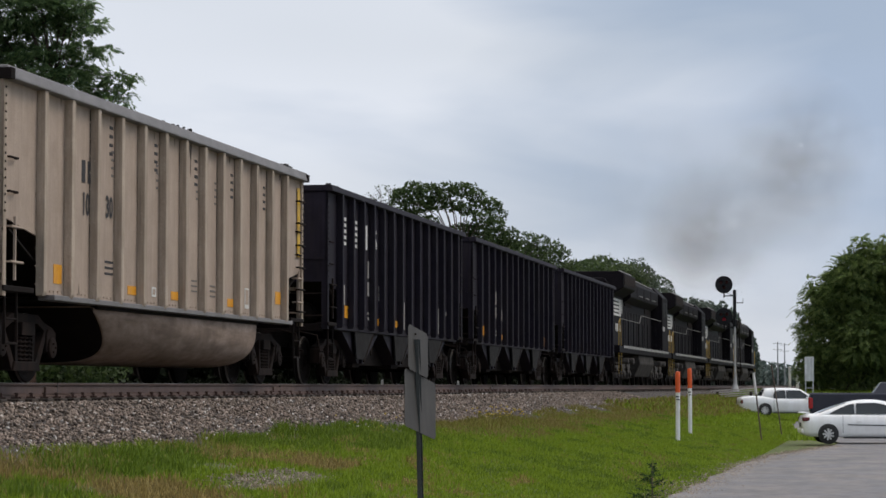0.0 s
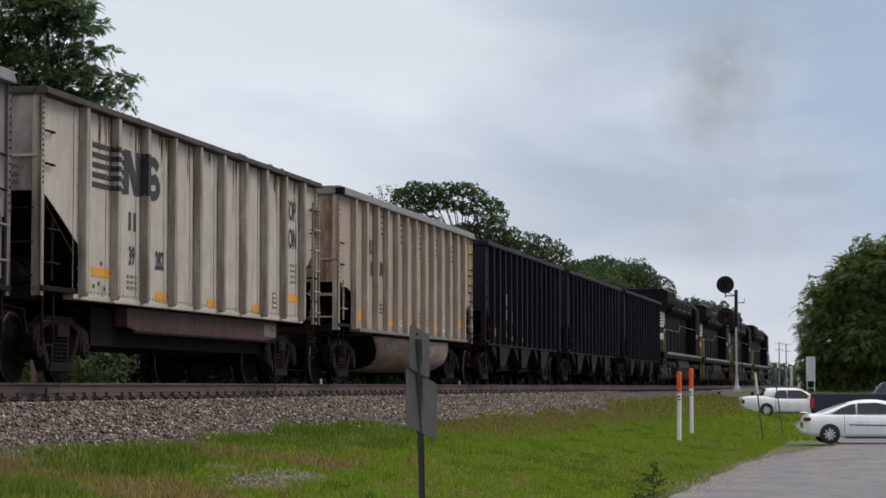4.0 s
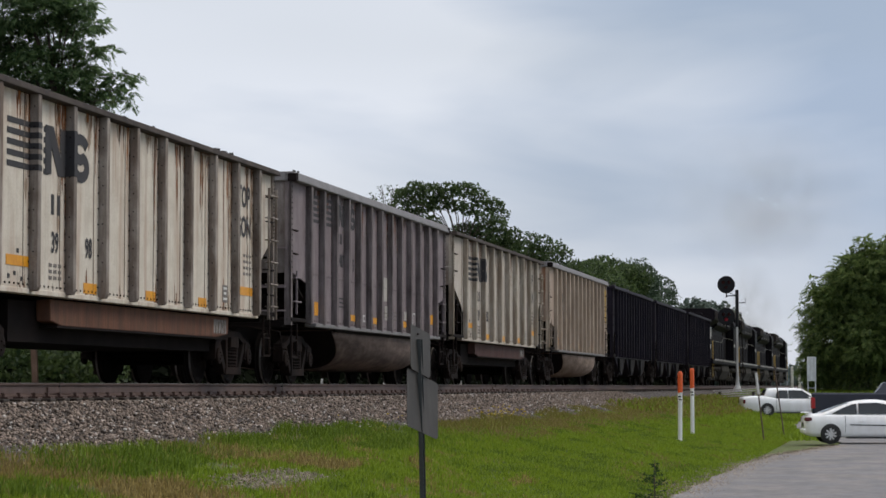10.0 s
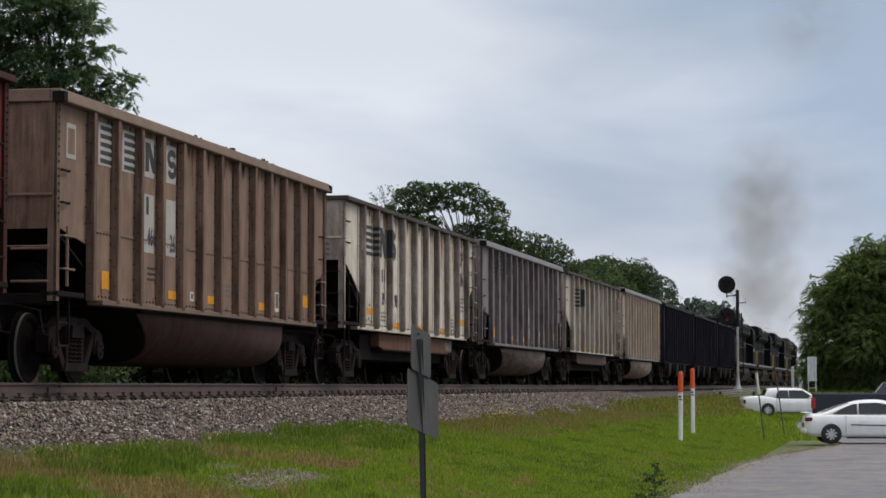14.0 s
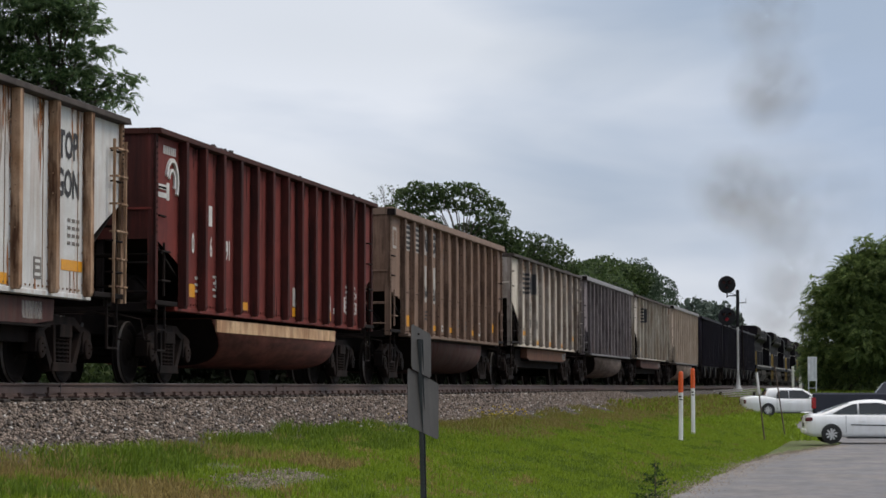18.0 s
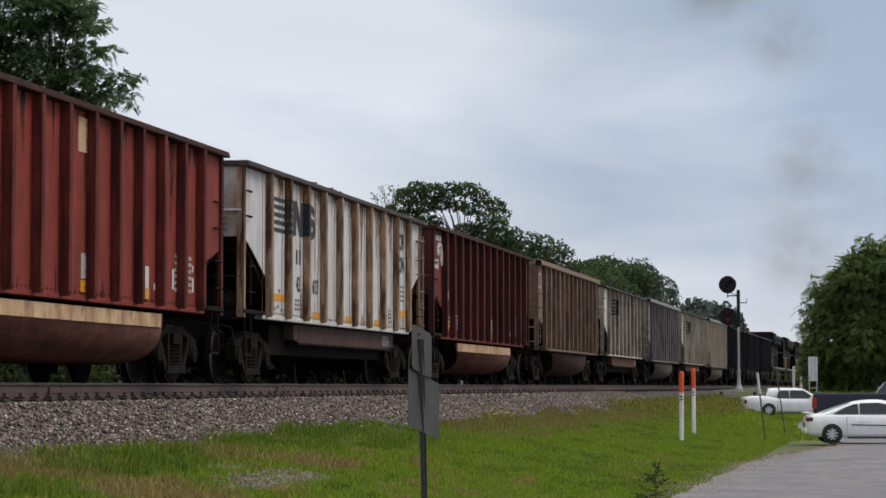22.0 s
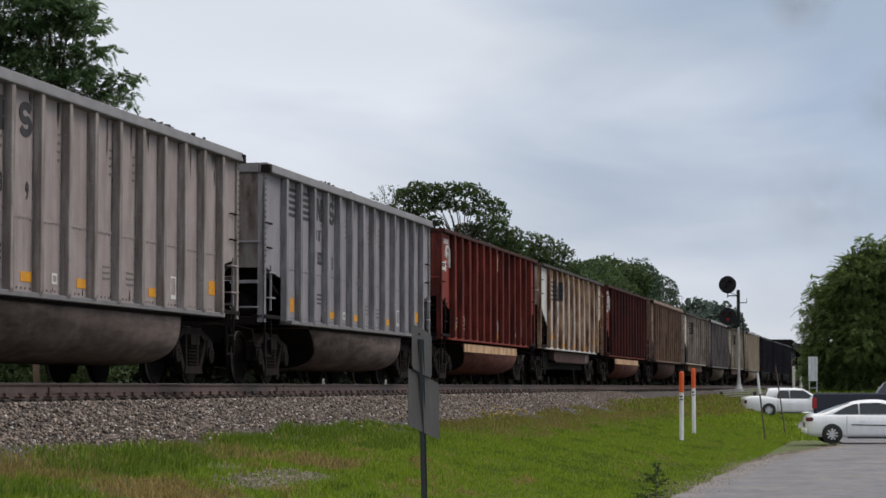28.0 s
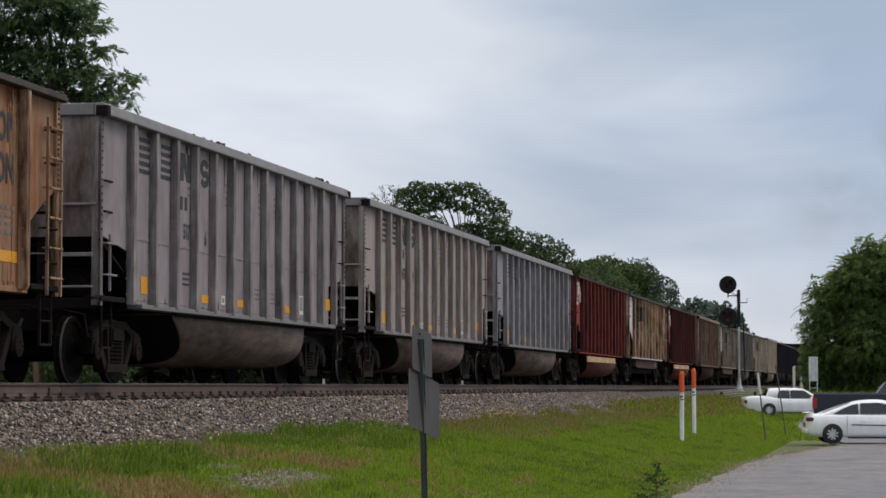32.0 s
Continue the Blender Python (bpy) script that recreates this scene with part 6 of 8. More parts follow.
def fronds(rng, blobs, per_m3, leaf, size=0.5, n=13):
    """Feathery compound leaves: small leaflets in pairs along drooping stalks."""
    pts, dirs = [], []
    for bx, by, bz, rx, ry, rz in blobs:
        m = max(12, int(per_m3 * rx * ry * rz))
        d = rng.normal(size=(m, 3))
        d /= np.linalg.norm(d, axis=1)[:, None]
        r = rng.uniform(0.15, 1.0, m) ** 0.5
        p = d * r[:, None] * np.array([rx, ry, rz])
        layer = np.sin(p[:, 2] * 5.2 + bx + 1.2 * p[:, 0]) + rng.normal(0, 0.5, m)
        keep = layer > -0.35
        pts.append((p + np.array([bx, by, bz]))[keep])
        dirs.append((d * np.array([1, 1, 0.45]) + rng.normal(0, 0.35, (m, 3)))[keep])
    p, u = np.concatenate(pts), np.concatenate(dirs)
    u[:, 2] -= 0.12
    u /= np.linalg.norm(u, axis=1)[:, None]
    side = np.cross(u, np.array([0, 0, 1.0]) + rng.normal(0, 0.35, p.shape))
    side /= np.linalg.norm(side, axis=1)[:, None] + 1e-6
    ln = size * rng.uniform(0.55, 1.2, len(p))
    out = []
    for k in range(n):
        s = 0.15 + 0.85 * k / (n - 1)
        q = p + u * (ln * s)[:, None] - np.array([0, 0, 1.0]) * (0.32 * ln * s * s)[:, None]
        w = side * (1 if k % 2 else -1) + u * 0.5
        w[:, 2] -= 0.25
        l = (leaf * (1.15 - 0.5 * s) * rng.uniform(0.7, 1.3, len(p)))[:, None]
        b = u * (leaf * 0.42)
        out.append(np.stack([q - b * 0.6, q + w * l * 0.5 + b, q + w * l, q + w * l * 0.5 - b], 1))
    v = np.concatenate(out, 0).reshape(-1, 3)
    return v, (4 * np.arange(len(v) // 4)[:, None] + np.arange(4)[None])


def tree(name, label, x, y, h, blobs, leaves, leaf, per_m3, seed, trunk=0.25, droop=0.0, long=1.0, twigs=0, group="", feather=None, core=None):
    """A tapered trunk with limbs to the clumps of its crown; blobs are given from the foot."""
    rng = np.random.default_rng(seed)
    z0 = height(x, y) - 0.05
    t = thing(name, label, "tree", group, (x, y, z0))
    s = Shape()
    n = 10
    lean = rng.uniform(-0.25, 0.25, 2)
    rings = []
    for k in range(7):
        f = k / 6
        r = trunk * (1.25 - f) if k else trunk * 1.6
        cx, cy, cz = lean[0] * f * f * 2, lean[1] * f * f * 2, h * 0.7 * f
        rings.append([(cx + r * math.cos(6.283 * i / n), cy + r * math.sin(6.283 * i / n), cz) for i in range(n)])
    s.loft(rings)
    s.put("trunk", bark, t, smooth=True)
    for b in blobs:
        s = Shape()
        z = max(0.15 * h, min(h * 0.62, b[2] - 0.8 * b[5] - 0.1 * h))
        f = z / (h * 0.7)
        a = Vector((lean[0] * f * f * 2, lean[1] * f * f * 2, z))
        e = Vector((b[0], b[1], b[2] + 0.3 * b[5]))
        m = a.lerp(e, 0.5) + Vector((0, 0, 0.06 * h))
        w = trunk * 0.55 * min(1.0, 0.18 + 0.5 * b[3] / 1.6)
        for p, q, ww in ((a, m, w), (m, e, w * 0.55)):
            s.beam(p, q, ww, n=6)
        for _ in range(4 + twigs):
            d = Vector(rng.uniform(-0.62, 0.62, 3))
            g = Vector((b[0] + d.x * b[3], b[1] + d.y * b[4], b[2] + d.z * b[5] * 0.9))
            s.beam(m.lerp(e, rng.uniform(0.2, 1)), g, w * 0.22, n=4)
        s.put("limb", bark, t)
    v, f = fronds(rng, blobs, per_m3, leaf, *feather) if feather else crown(rng, blobs, per_m3, leaf, droop, long)
    if core:
        v2, f2 = crown(rng, [(a, b, c, p * 0.85, q * 0.85, w * 0.8) for a, b, c, p, q, w in blobs], core[0], core[1], 0.3, 1.4)
        v, f = np.concatenate([v, v2]), np.concatenate([f, f2 + len(v)])
    c = mass("crown", v, f, leaf_sets[leaves])
    c.parent = t
    return t


def round_blobs(seed, h, spread, n=9, low=0.35):
    """A broad crown made of n rounded masses of foliage."""
    r = random.Random(seed)
    out = [(0, 0, h * 0.74, spread * 0.6, spread * 0.6, h * 0.22)]
    for k in range(n):
        a = 6.283 * k / n + r.uniform(-0.4, 0.4)
        z = h * r.uniform(low, 0.82)
        d = spread * (0.75 if z < 0.65 * h else 0.48)
        q = r.uniform(0.3, 0.46) * spread
        out.append((d * math.cos(a), d * math.sin(a), z, q, q, q * 0.75))
    return out


def build_trees():
    # locust at the far side of the track; its layered sprays reach over the cars
    blobs = [(-1.71, -0.42, 10.89, 0.92, 0.92, 0.61), (-0.67, -0.63, 10.83, 0.91, 0.91, 0.53), (-0.04, -0.17, 10.96, 0.69, 0.69, 0.38), (0.6, -0.55, 10.93, 0.42, 0.42, 0.2), (0.97, -0.69, 10.39, 0.39, 0.39, 0.17), (0.28, -0.16, 10.42, 0.61, 0.61, 0.31), (-0.82, 0.67, 10.42, 0.78, 0.78, 0.39),
             (-1.72, 0.48, 10.26, 0.78, 0.78, 0.47), (0.88, 0.42, 9.84, 0.34, 0.34, 0.14), (0.62, -0.44, 9.73, 0.53, 0.53, 0.23), (-0.27, 0.06, 9.7, 0.61, 0.61, 0.31), (-0.92, -0.36, 9.5, 0.77, 0.77, 0.38), (0.77, -0.52, 9.26, 0.33, 0.33, 0.14), (0.3, -0.63, 8.98, 0.53, 0.53, 0.23)]
    blobs += [(-0.4, -0.46, 9.02, 0.69, 0.69, 0.27), (0.67, 0.68, 8.75, 0.46, 0.46, 0.28), (1.21, 0.53, 9.08, 0.43, 0.43, 0.2), (1.6, 0.49, 9.15, 0.24, 0.24, 0.12), (1.35, 0.48, 8.67, 0.34, 0.34, 0.17), (1.89, -0.49, 8.29, 0.18, 0.18, 0.09), (1.22, -0.3, 8.3, 0.3, 0.3, 0.14), (0.33, 0.2, 8.63, 0.54, 0.54, 0.21), (-1.38, 0.37, 12.25, 1.4, 1.4, 0.85), (-0.15, 0.57, 12.01, 0.77, 0.77, 0.46)]
    blobs += [(-1.7, 0.1, 9.3, 0.9, 0.9, 0.5), (-1.0, 0.6, 8.7, 0.8, 0.8, 0.4), (-1.9, 0.0, 8.9, 0.8, 0.8, 0.4), (-0.3, 0.2, 8.5, 0.8, 0.8, 0.3), (0.1, 0.3, 9.3, 0.6, 0.6, 0.25), (-2.4, 0.3, 9.8, 0.9, 0.9, 0.6), (-3.6, 0, 10.6, 1.4, 1.6, 1.3), (-3.4, 0.4, 8.6, 1.5, 1.6, 0.9), (-1.6, 0.3, 8.4, 1.2, 1.2, 0.6), (-3.0, 0.2, 13.2, 1.8, 1.8, 1.1), (-2.6, 0, 7.0, 1.6, 1.6, 0.8)]
    tree("locust_tree", "tall dark locust tree with layered feathery sprays", -21.62, 60, 14, blobs, "locust", 0.08, 1900, 3, 0.14, twigs=3, feather=(0.24, 11), core=(800, 0.06))
    # the broad maple behind the cars, in separate leafy clumps
    blobs = [(-2.25, -0.69, 12.39, 0.74, 0.74, 0.57), (-1.16, -1.03, 12.27, 0.73, 0.73, 0.5), (-3.12, -0.27, 12.03, 0.67, 0.67, 0.54), (-0.26, -0.9, 12.34, 0.67, 0.67, 0.47), (0.8, -1.13, 12.34, 0.73, 0.73, 0.43), (1.46, -0.26, 12.03, 0.6, 0.6, 0.43), (2.05, 1.09, 11.58, 0.67, 0.67, 0.47), (2.71, 0.78, 11.01, 0.4, 0.4, 0.4),
             (-2.28, 0.69, 11.55, 0.81, 0.81, 0.44), (-0.87, -0.72, 11.56, 0.67, 0.67, 0.37), (-0.07, 0.1, 11.54, 0.67, 0.67, 0.4), (1.04, -0.58, 11.27, 0.67, 0.67, 0.4), (1.93, -0.85, 10.64, 0.66, 0.66, 0.43), (2.73, -1.02, 10.28, 0.53, 0.53, 0.4), (-1.65, -0.74, 10.46, 0.84, 0.84, 0.43), (-3.2, 1.11, 10.98, 0.81, 0.81, 0.47)]
    blobs += [(-4.19, 0.86, 11.18, 0.75, 0.75, 0.54), (0.38, 0.8, 10.03, 0.84, 0.84, 0.51), (1.41, 0.78, 9.95, 0.74, 0.74, 0.5), (2.7, -0.8, 9.63, 0.73, 0.73, 0.46), (3.49, -0.49, 9.64, 0.57, 0.57, 0.47), (3.29, 0.33, 8.96, 0.67, 0.67, 0.54), (1.85, 0.6, 9.16, 0.84, 0.84, 0.54), (-0.33, 0.92, 9.37, 1.01, 1.01, 0.67), (-2.41, 0.99, 9.57, 1.18, 1.18, 0.68),
              (0.5, 0, 7.8, 2.6, 2.4, 1.2), (-2.6, 0, 7.9, 2.0, 2.0, 1.2), (3.2, 0, 7.6, 1.2, 1.4, 1.1)]
    tree("maple_tree", "broad green maple in leafy clumps with sky between", -25.2, 137, 13.7, [(a, b, c, p * 1.12, q * 1.12, r * 1.12) for a, b, c, p, q, r in blobs], "mid", 0.135, 420, 4, 0.24, twigs=5, group="trees beyond the track")
    blobs = [(0.81, -0.63, 10.05, 0.53, 0.53, 0.43), (1.65, -0.95, 9.88, 0.53, 0.53, 0.43), (2.41, -0.25, 9.55, 0.5, 0.5, 0.43), (3.06, -0.83, 9.02, 0.46, 0.46, 0.39), (2.2, -1.04, 9.01, 0.78, 0.78, 0.5), (1.0, -0.24, 9.14, 0.79, 0.79, 0.57), (3.36, 1.0, 8.54, 0.5, 0.5, 0.36), (0.13, 0.72, 9.56, 0.65, 0.65, 0.5), (1.41, 0.64, 8.29, 1.08, 1.08, 0.65), (3.04, -0.67, 8.03, 0.85, 0.85, 0.5), (0.8, 0, 6.6, 2.4, 2.0, 1.4)]
    tree("maple_tree", "smaller green maple beside the broad one", -22.9, 147, 11.6, [(a, b, c, p * 1.1, q * 1.1, r * 1.1) for a, b, c, p, q, r in blobs], "mid", 0.14, 340, 5, 0.24, twigs=2, group="trees beyond the track")
    blobs = [(-0.99, -0.42, 12.28, 0.38, 0.38, 0.38), (-0.39, -0.63, 12.63, 0.45, 0.45, 0.5), (0.21, -0.17, 12.62, 0.45, 0.45, 0.5), (-0.19, -0.55, 11.91, 0.68, 0.68, 0.41), (0.67, -0.69, 12.33, 0.41, 0.41, 0.41), (0, 0, 10.4, 1.4, 1.2, 0.9)]
    tree("maple_tree", "thin-topped tree with bare twigs beside the maple", -29.6, 139, 13.4, blobs, "mid", 0.11, 75, 12, 0.2, twigs=20, group="trees beyond the track")
    spots = [(-26.3, 158, 11.6, 4.0), (-26.0, 172, 11.2, 4.2), (-25.6, 188, 10.9, 4.3), (-26.5, 204, 11.4, 4.6), (-27.6, 228, 13.4, 4.6), (-28.9, 242, 15.0, 5.6), (-27.3, 258, 15.4, 4.9), (-29.8, 236, 14.2, 5.2), (-26.2, 270, 14.2, 4.4)]
    for k, (x, y, h, sp) in enumerate(spots):
        # beyond 250 m the oaks use the haze-tinted leaf colour
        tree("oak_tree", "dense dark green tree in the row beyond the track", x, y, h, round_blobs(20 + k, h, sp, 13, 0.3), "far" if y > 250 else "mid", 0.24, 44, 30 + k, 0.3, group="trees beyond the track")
    # clump behind the parked vehicles
    blobs = [(0.4, 0, 6.4, 2.2, 2.2, 1.9), (2.0, 0, 7.4, 1.7, 1.9, 1.4), (-1.4, -0.5, 5.3, 1.3, 1.8, 1.3), (-1.5, 0, 3.2, 1.5, 2, 1.5), (0.8, -1, 3.2, 2.4, 2, 1.9), (3.0, 0, 5.4, 2.3, 2, 2.2), (1.2, 0, 8.5, 0.7, 0.9, 0.8),
             (-0.8, -0.6, 6.9, 0.8, 0.9, 0.6), (3.9, 0, 2.6, 2.5, 2, 2.0), (-2.5, 0, 4.9, 0.6, 0.8, 0.5), (-2.2, 0, 1.6, 1.1, 1.6, 1.1), (0.6, -0.4, 1.2, 2.2, 1.4, 1.0), (2.6, 0, 8.6, 0.8, 1, 0.6), (-2.4, 0, 6.3, 0.5, 0.6, 0.4), (4.6, 0, 7.6, 1.6, 1.6, 1.4), (-2.7, 0, 3.9, 0.5, 0.8, 0.4), (-2.6, 0, 2.6, 0.6, 0.8, 0.5), (0.2, 0, 7.9, 0.6, 0.8, 0.5), (2.0, 0, 9.2, 0.5, 0.6, 0.5), (0.8, 0.6, 4.8, 2.6, 1.6, 2.6)]
    blobs += [(0.6, 0, 9.1, 0.45, 0.5, 0.45), (0.15, 0, 8.5, 0.4, 0.5, 0.4), (-0.45, 0, 7.8, 0.45, 0.5, 0.45), (-1.2, 0, 7.1, 0.45, 0.5, 0.4), (-2.45, 0, 6.9, 0.35, 0.45, 0.35), (-3.05, 0, 5.25, 0.4, 0.5, 0.35), (-3.1, 0, 4.35, 0.4, 0.5, 0.4), (-2.9, 0, 3.4, 0.4, 0.5, 0.4), (-2.6, 0, 2.4, 0.45, 0.5, 0.45)]
    tree("maple_tree", "full green tree behind the parked vehicles", -2.0, 144, 9.4, blobs, "bright", 0.15, 330, 7, 0.3, twigs=1, feather=(0.6, 11), core=(170, 0.14))
    tree("maple_tree", "dark tree behind the fuller one", 3.2, 152, 9.6, round_blobs(8, 9.2, 4.0, 11, 0.15), "mid", 0.34, 20, 8, 0.3)
    # scrub on the far side of the line, seen under the cars
    rng = np.random.default_rng(9)
    for k in range(56):
        y = 24 + k * 3.6 + rng.uniform(-1, 1)
        fresh = 48.0 < y < 52.5
        tall = 1.3 if fresh else rng.uniform(0.15, 0.4)
        b = [(rng.uniform(-0.8, 0.8), rng.uniform(-1.9, 1.9), rng.uniform(0.1, 1.3) * tall, rng.uniform(0.7, 1.1), rng.uniform(0.9, 1.5), rng.uniform(0.4, 0.8) * tall) for _ in range(6 if fresh else 5)]
        x = -18.9 + bend(y) + rng.uniform(-0.7, 0.3)
        v, f = crown(rng, b, 170, 0.11, 0.1)
        # all but the fresh bushes take the near-black, shade-coloured leaves
        o = mass("scrub_bush", v, f, leaf_sets["mid" if fresh else "shade"], "fresh green scrub bush beyond the track" if fresh else "low scrub beyond the track in shade-dark leaf colour", "bush", "")
        o.location = (x, y, height(x, y) + 0.5 * berm(x - bend(y)))
        o["group"] = "scrub along the track"
    for k in range(52):                                      # thicket behind the bank, its shade painted into near-black leaves
        y = 24 + k * 4.0 + rng.uniform(-1, 1)
        x = -24.5 + bend(y) + rng.uniform(-0.8, 0.8)
        b = [(rng.uniform(-1.2, 1.6), rng.uniform(-2.2, 2.2), rng.uniform(0.8, 5.0), rng.uniform(1.0, 1.6), rng.uniform(1.4, 2.0), rng.uniform(0.9, 1.4)) for _ in range(7)]
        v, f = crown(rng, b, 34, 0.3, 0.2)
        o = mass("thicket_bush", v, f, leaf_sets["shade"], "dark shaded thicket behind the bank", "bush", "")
        o.location = (x, y, height(x, y))
        o["group"] = "thicket along the track"
    for k in range(9):                                       # hedge under the trees behind the vehicles
        x, y = -4.0 + 1.35 * k, 147.5 + rng.uniform(-0.6, 0.6)
        b = [(rng.uniform(-0.6, 0.6), rng.uniform(-0.8, 0.8), rng.uniform(0.4, 2.2), rng.uniform(0.7, 1.1), 0.9, rng.uniform(0.7, 1.0)) for _ in range(6)]
        v, f = crown(rng, b, 110, 0.15, 0.1)
        o = mass("hedge_bush", v, f, leaf_sets["mid"], "dark green bush under the trees", "bush", "")
        o.location = (x, y, height(x, y))
        o["group"] = "bushes under the trees"
    # woods far off, air haze painted into their leaf colours
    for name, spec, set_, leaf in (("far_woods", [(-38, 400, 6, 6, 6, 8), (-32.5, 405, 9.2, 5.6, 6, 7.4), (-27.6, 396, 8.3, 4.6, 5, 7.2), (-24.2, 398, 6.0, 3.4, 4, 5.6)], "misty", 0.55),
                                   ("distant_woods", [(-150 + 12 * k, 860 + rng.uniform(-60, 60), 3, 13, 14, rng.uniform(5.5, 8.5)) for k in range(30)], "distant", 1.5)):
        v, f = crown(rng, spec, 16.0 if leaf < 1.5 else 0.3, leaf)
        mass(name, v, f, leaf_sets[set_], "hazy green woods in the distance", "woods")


build_trees()


# ---- lineside things ----
white_plastic = material("white_plastic_post", (0.70, 0.70, 0.69), (0.78, 0.78, 0.77), 0.5, stain=(0.5, 0.48, 0.42), stain_amount=0.4, bump=0.02, drip=0.3)
orange_plastic = material("orange_plastic_cap", (0.62, 0.085, 0.015), (0.70, 0.11, 0.02), 0.45, bump=0.02)
sign_back = material("dull_aluminium_back", (0.0405, 0.0369, 0.0333), (0.0612, 0.0558, 0.0495), 0.6, 0.2, stain=(0.036, 0.033, 0.03), stain_amount=0.4, bump=0.03)
post_steel = material("dark_green_steel_post", (0.02, 0.024, 0.024), (0.035, 0.04, 0.04), 0.6)
mast_white = material("aluminium_mast_paint", (0.42, 0.42, 0.42), (0.52, 0.52, 0.52), 0.5, stain=(0.25, 0.22, 0.2), stain_amount=0.5)
signal_black = material("matt_black_signal", (0.006, 0.006, 0.008), (0.011, 0.011, 0.013), 0.7, spec=0.25, bump=0)
stake_rust = material("rusty_stake", (0.06, 0.04, 0.03), (0.09, 0.06, 0.045), 0.8)
stake_wood = material("brown_stake_wood", (0.13, 0.08, 0.055), (0.2, 0.13, 0.095), 0.9, scale=5, bump=0.3)
old_timber = material("weathered_pale_timber", (0.30, 0.28, 0.26), (0.42, 0.40, 0.37), 0.85, scale=4, bump=0.3)
far_steel = material("dull_grey_pole", (0.2, 0.21, 0.22), (0.27, 0.28, 0.29), 0.7)
panel_grey = material("pale_grey_enamel", (0.522, 0.551, 0.58), (0.6525, 0.6815, 0.7105), 0.5, stain=(0.25, 0.25, 0.25), stain_amount=0.4)


def glow(name, colour, strength):
    m = bpy.data.materials.new(name)
    m.use_nodes = True
    b = m.node_tree.nodes["Principled BSDF"]
    b.inputs["Base Color"].default_value = (*colour, 1)
    b.inputs["Emission Color"].default_value = (*colour, 1)
    b.inputs["Emission Strength"].default_value = strength
    return m


red_glow = glow("lit_red_lens", (0.34, 0.015, 0.03), 0.04)
dark_lens = material("unlit_lens", (0.03, 0.008, 0.008), (0.05, 0.01, 0.01), 0.15, bump=0)


def build_sign():
    """Two plates on a channel post, seen from behind; the post leans away."""
    x, y = -4.30, 21.58
    s = thing("road_sign", "leaning road sign seen from its grey back", "sign", at=(x, y, land(x, y)))
    view = radians(11.27)
    f, r, up = Vector((-math.sin(view), math.cos(view), 0)), Vector((math.cos(view), math.sin(view), 0)), Vector((0, 0, 1))
    th, psi = radians(12.5), radians(67)
    fl, v = f * math.cos(th) - up * math.sin(th), up * math.cos(th) + f * math.sin(th)
    e = r * math.cos(psi) + fl * math.sin(psi)
    n = e.cross(v)
    m = Matrix((e, n, v)).transposed().to_4x4()
    # channel post: web and two flanges
    c = 0.05
    base, top = Vector((0.02, 0, -0.3)), Vector((-0.03, 0, 1.95))
    lean = (top - base)
    q = Matrix.Translation(base) @ lean.to_track_quat("Z", "Y").to_matrix().to_4x4()
    p = Shape()
    ln = lean.length
    for poly in ([(-c, -0.004), (c, -0.004), (c, 0.004), (-c, 0.004)], [(-c, 0.0), (-c + 0.006, 0.0), (-c + 0.006, 0.035), (-c, 0.035)], [(c - 0.006, 0.0), (c, 0.0), (c, 0.035), (c - 0.006, 0.035)]):
        p.loft([[q @ Vector((a, b, z)) for a, b in poly] for z in (0, ln)])
    p.put("post", post_steel, s, "dark steel channel post")
    for name, w, h, zc, dx, label in (("lower_plate", 0.74, 0.545, 1.345, 0.008, "lower rectangular plate"), ("upper_plate", 0.47, 0.43, 1.84, -0.012, "smaller upper plate")):
        pl = Shape()
        k = 0.03
        out = [(-w / 2 + k, -h / 2), (w / 2 - k, -h / 2), (w / 2, -h / 2 + k), (w / 2, h / 2 - k), (w / 2 - k, h / 2), (-w / 2 + k, h / 2), (-w / 2, h / 2 - k), (-w / 2, -h / 2 + k)]
        off = Matrix.Translation(Vector((dx, 0.03, zc))) @ m
        pl.loft([[off @ Vector((a, t, b)) for a, b in out] for t in (-0.002, 0.002)])
        pl.put(name, sign_back, s, label)
    for z in (1.32, 1.78, 2.0):
        Shape().ball((-0.03, -0.01, z), 0.012, 5).put("bolt", iron, s)


def marker_post(x, y, tall, lean):
    p = thing("marker_post", "white plastic marker post with orange cap in the grass", "post", "marker posts", pose(x, y, height(x, y) - 0.05, lean, lean * 0.6, 0))
    r = 0.055
    Shape().lathe([(r, 0), (r, tall * 0.705)], "Z", 14).put("tube", white_plastic, p, smooth=False)
    Shape().lathe([(r + 0.006, tall * 0.70), (r + 0.006, tall * 0.97), (r * 0.8, tall), (0.01, tall * 1.003)], "Z", 14).put("cap", orange_plastic, p, "orange cap")
    Shape().box(-0.045, 0.03, -r - 0.004, -r + 0.012, tall * 0.63, tall * 0.65).put("label_bar", signal_black, p)
    Shape().box(-0.03, 0.045, -r - 0.004, -r + 0.012, tall * 0.59, tall * 0.605).put("label_bar", signal_black, p)


def stake(x, y, tall, lx, ly, white, label):
    p = thing("leaning_stake", label, "stake", "stakes at the lot", (x, y, height(x, y) - 0.05))
    a, b = Vector((0, 0, 0)), Vector((lx, ly, tall))
    Shape().beam(a, b, 0.045, 0.03).beam(a.lerp(b, 0.02) + Vector((0.0, 0.02, 0)), b + Vector((0.0, 0.02, 0)), 0.02, 0.04).put("shaft", stake_rust, p)
    if white:
        Shape().beam(a.lerp(b, 0.70), a.lerp(b, 1.01), 0.085, 0.05).put("tip", mast_white, p, "pale painted tip")


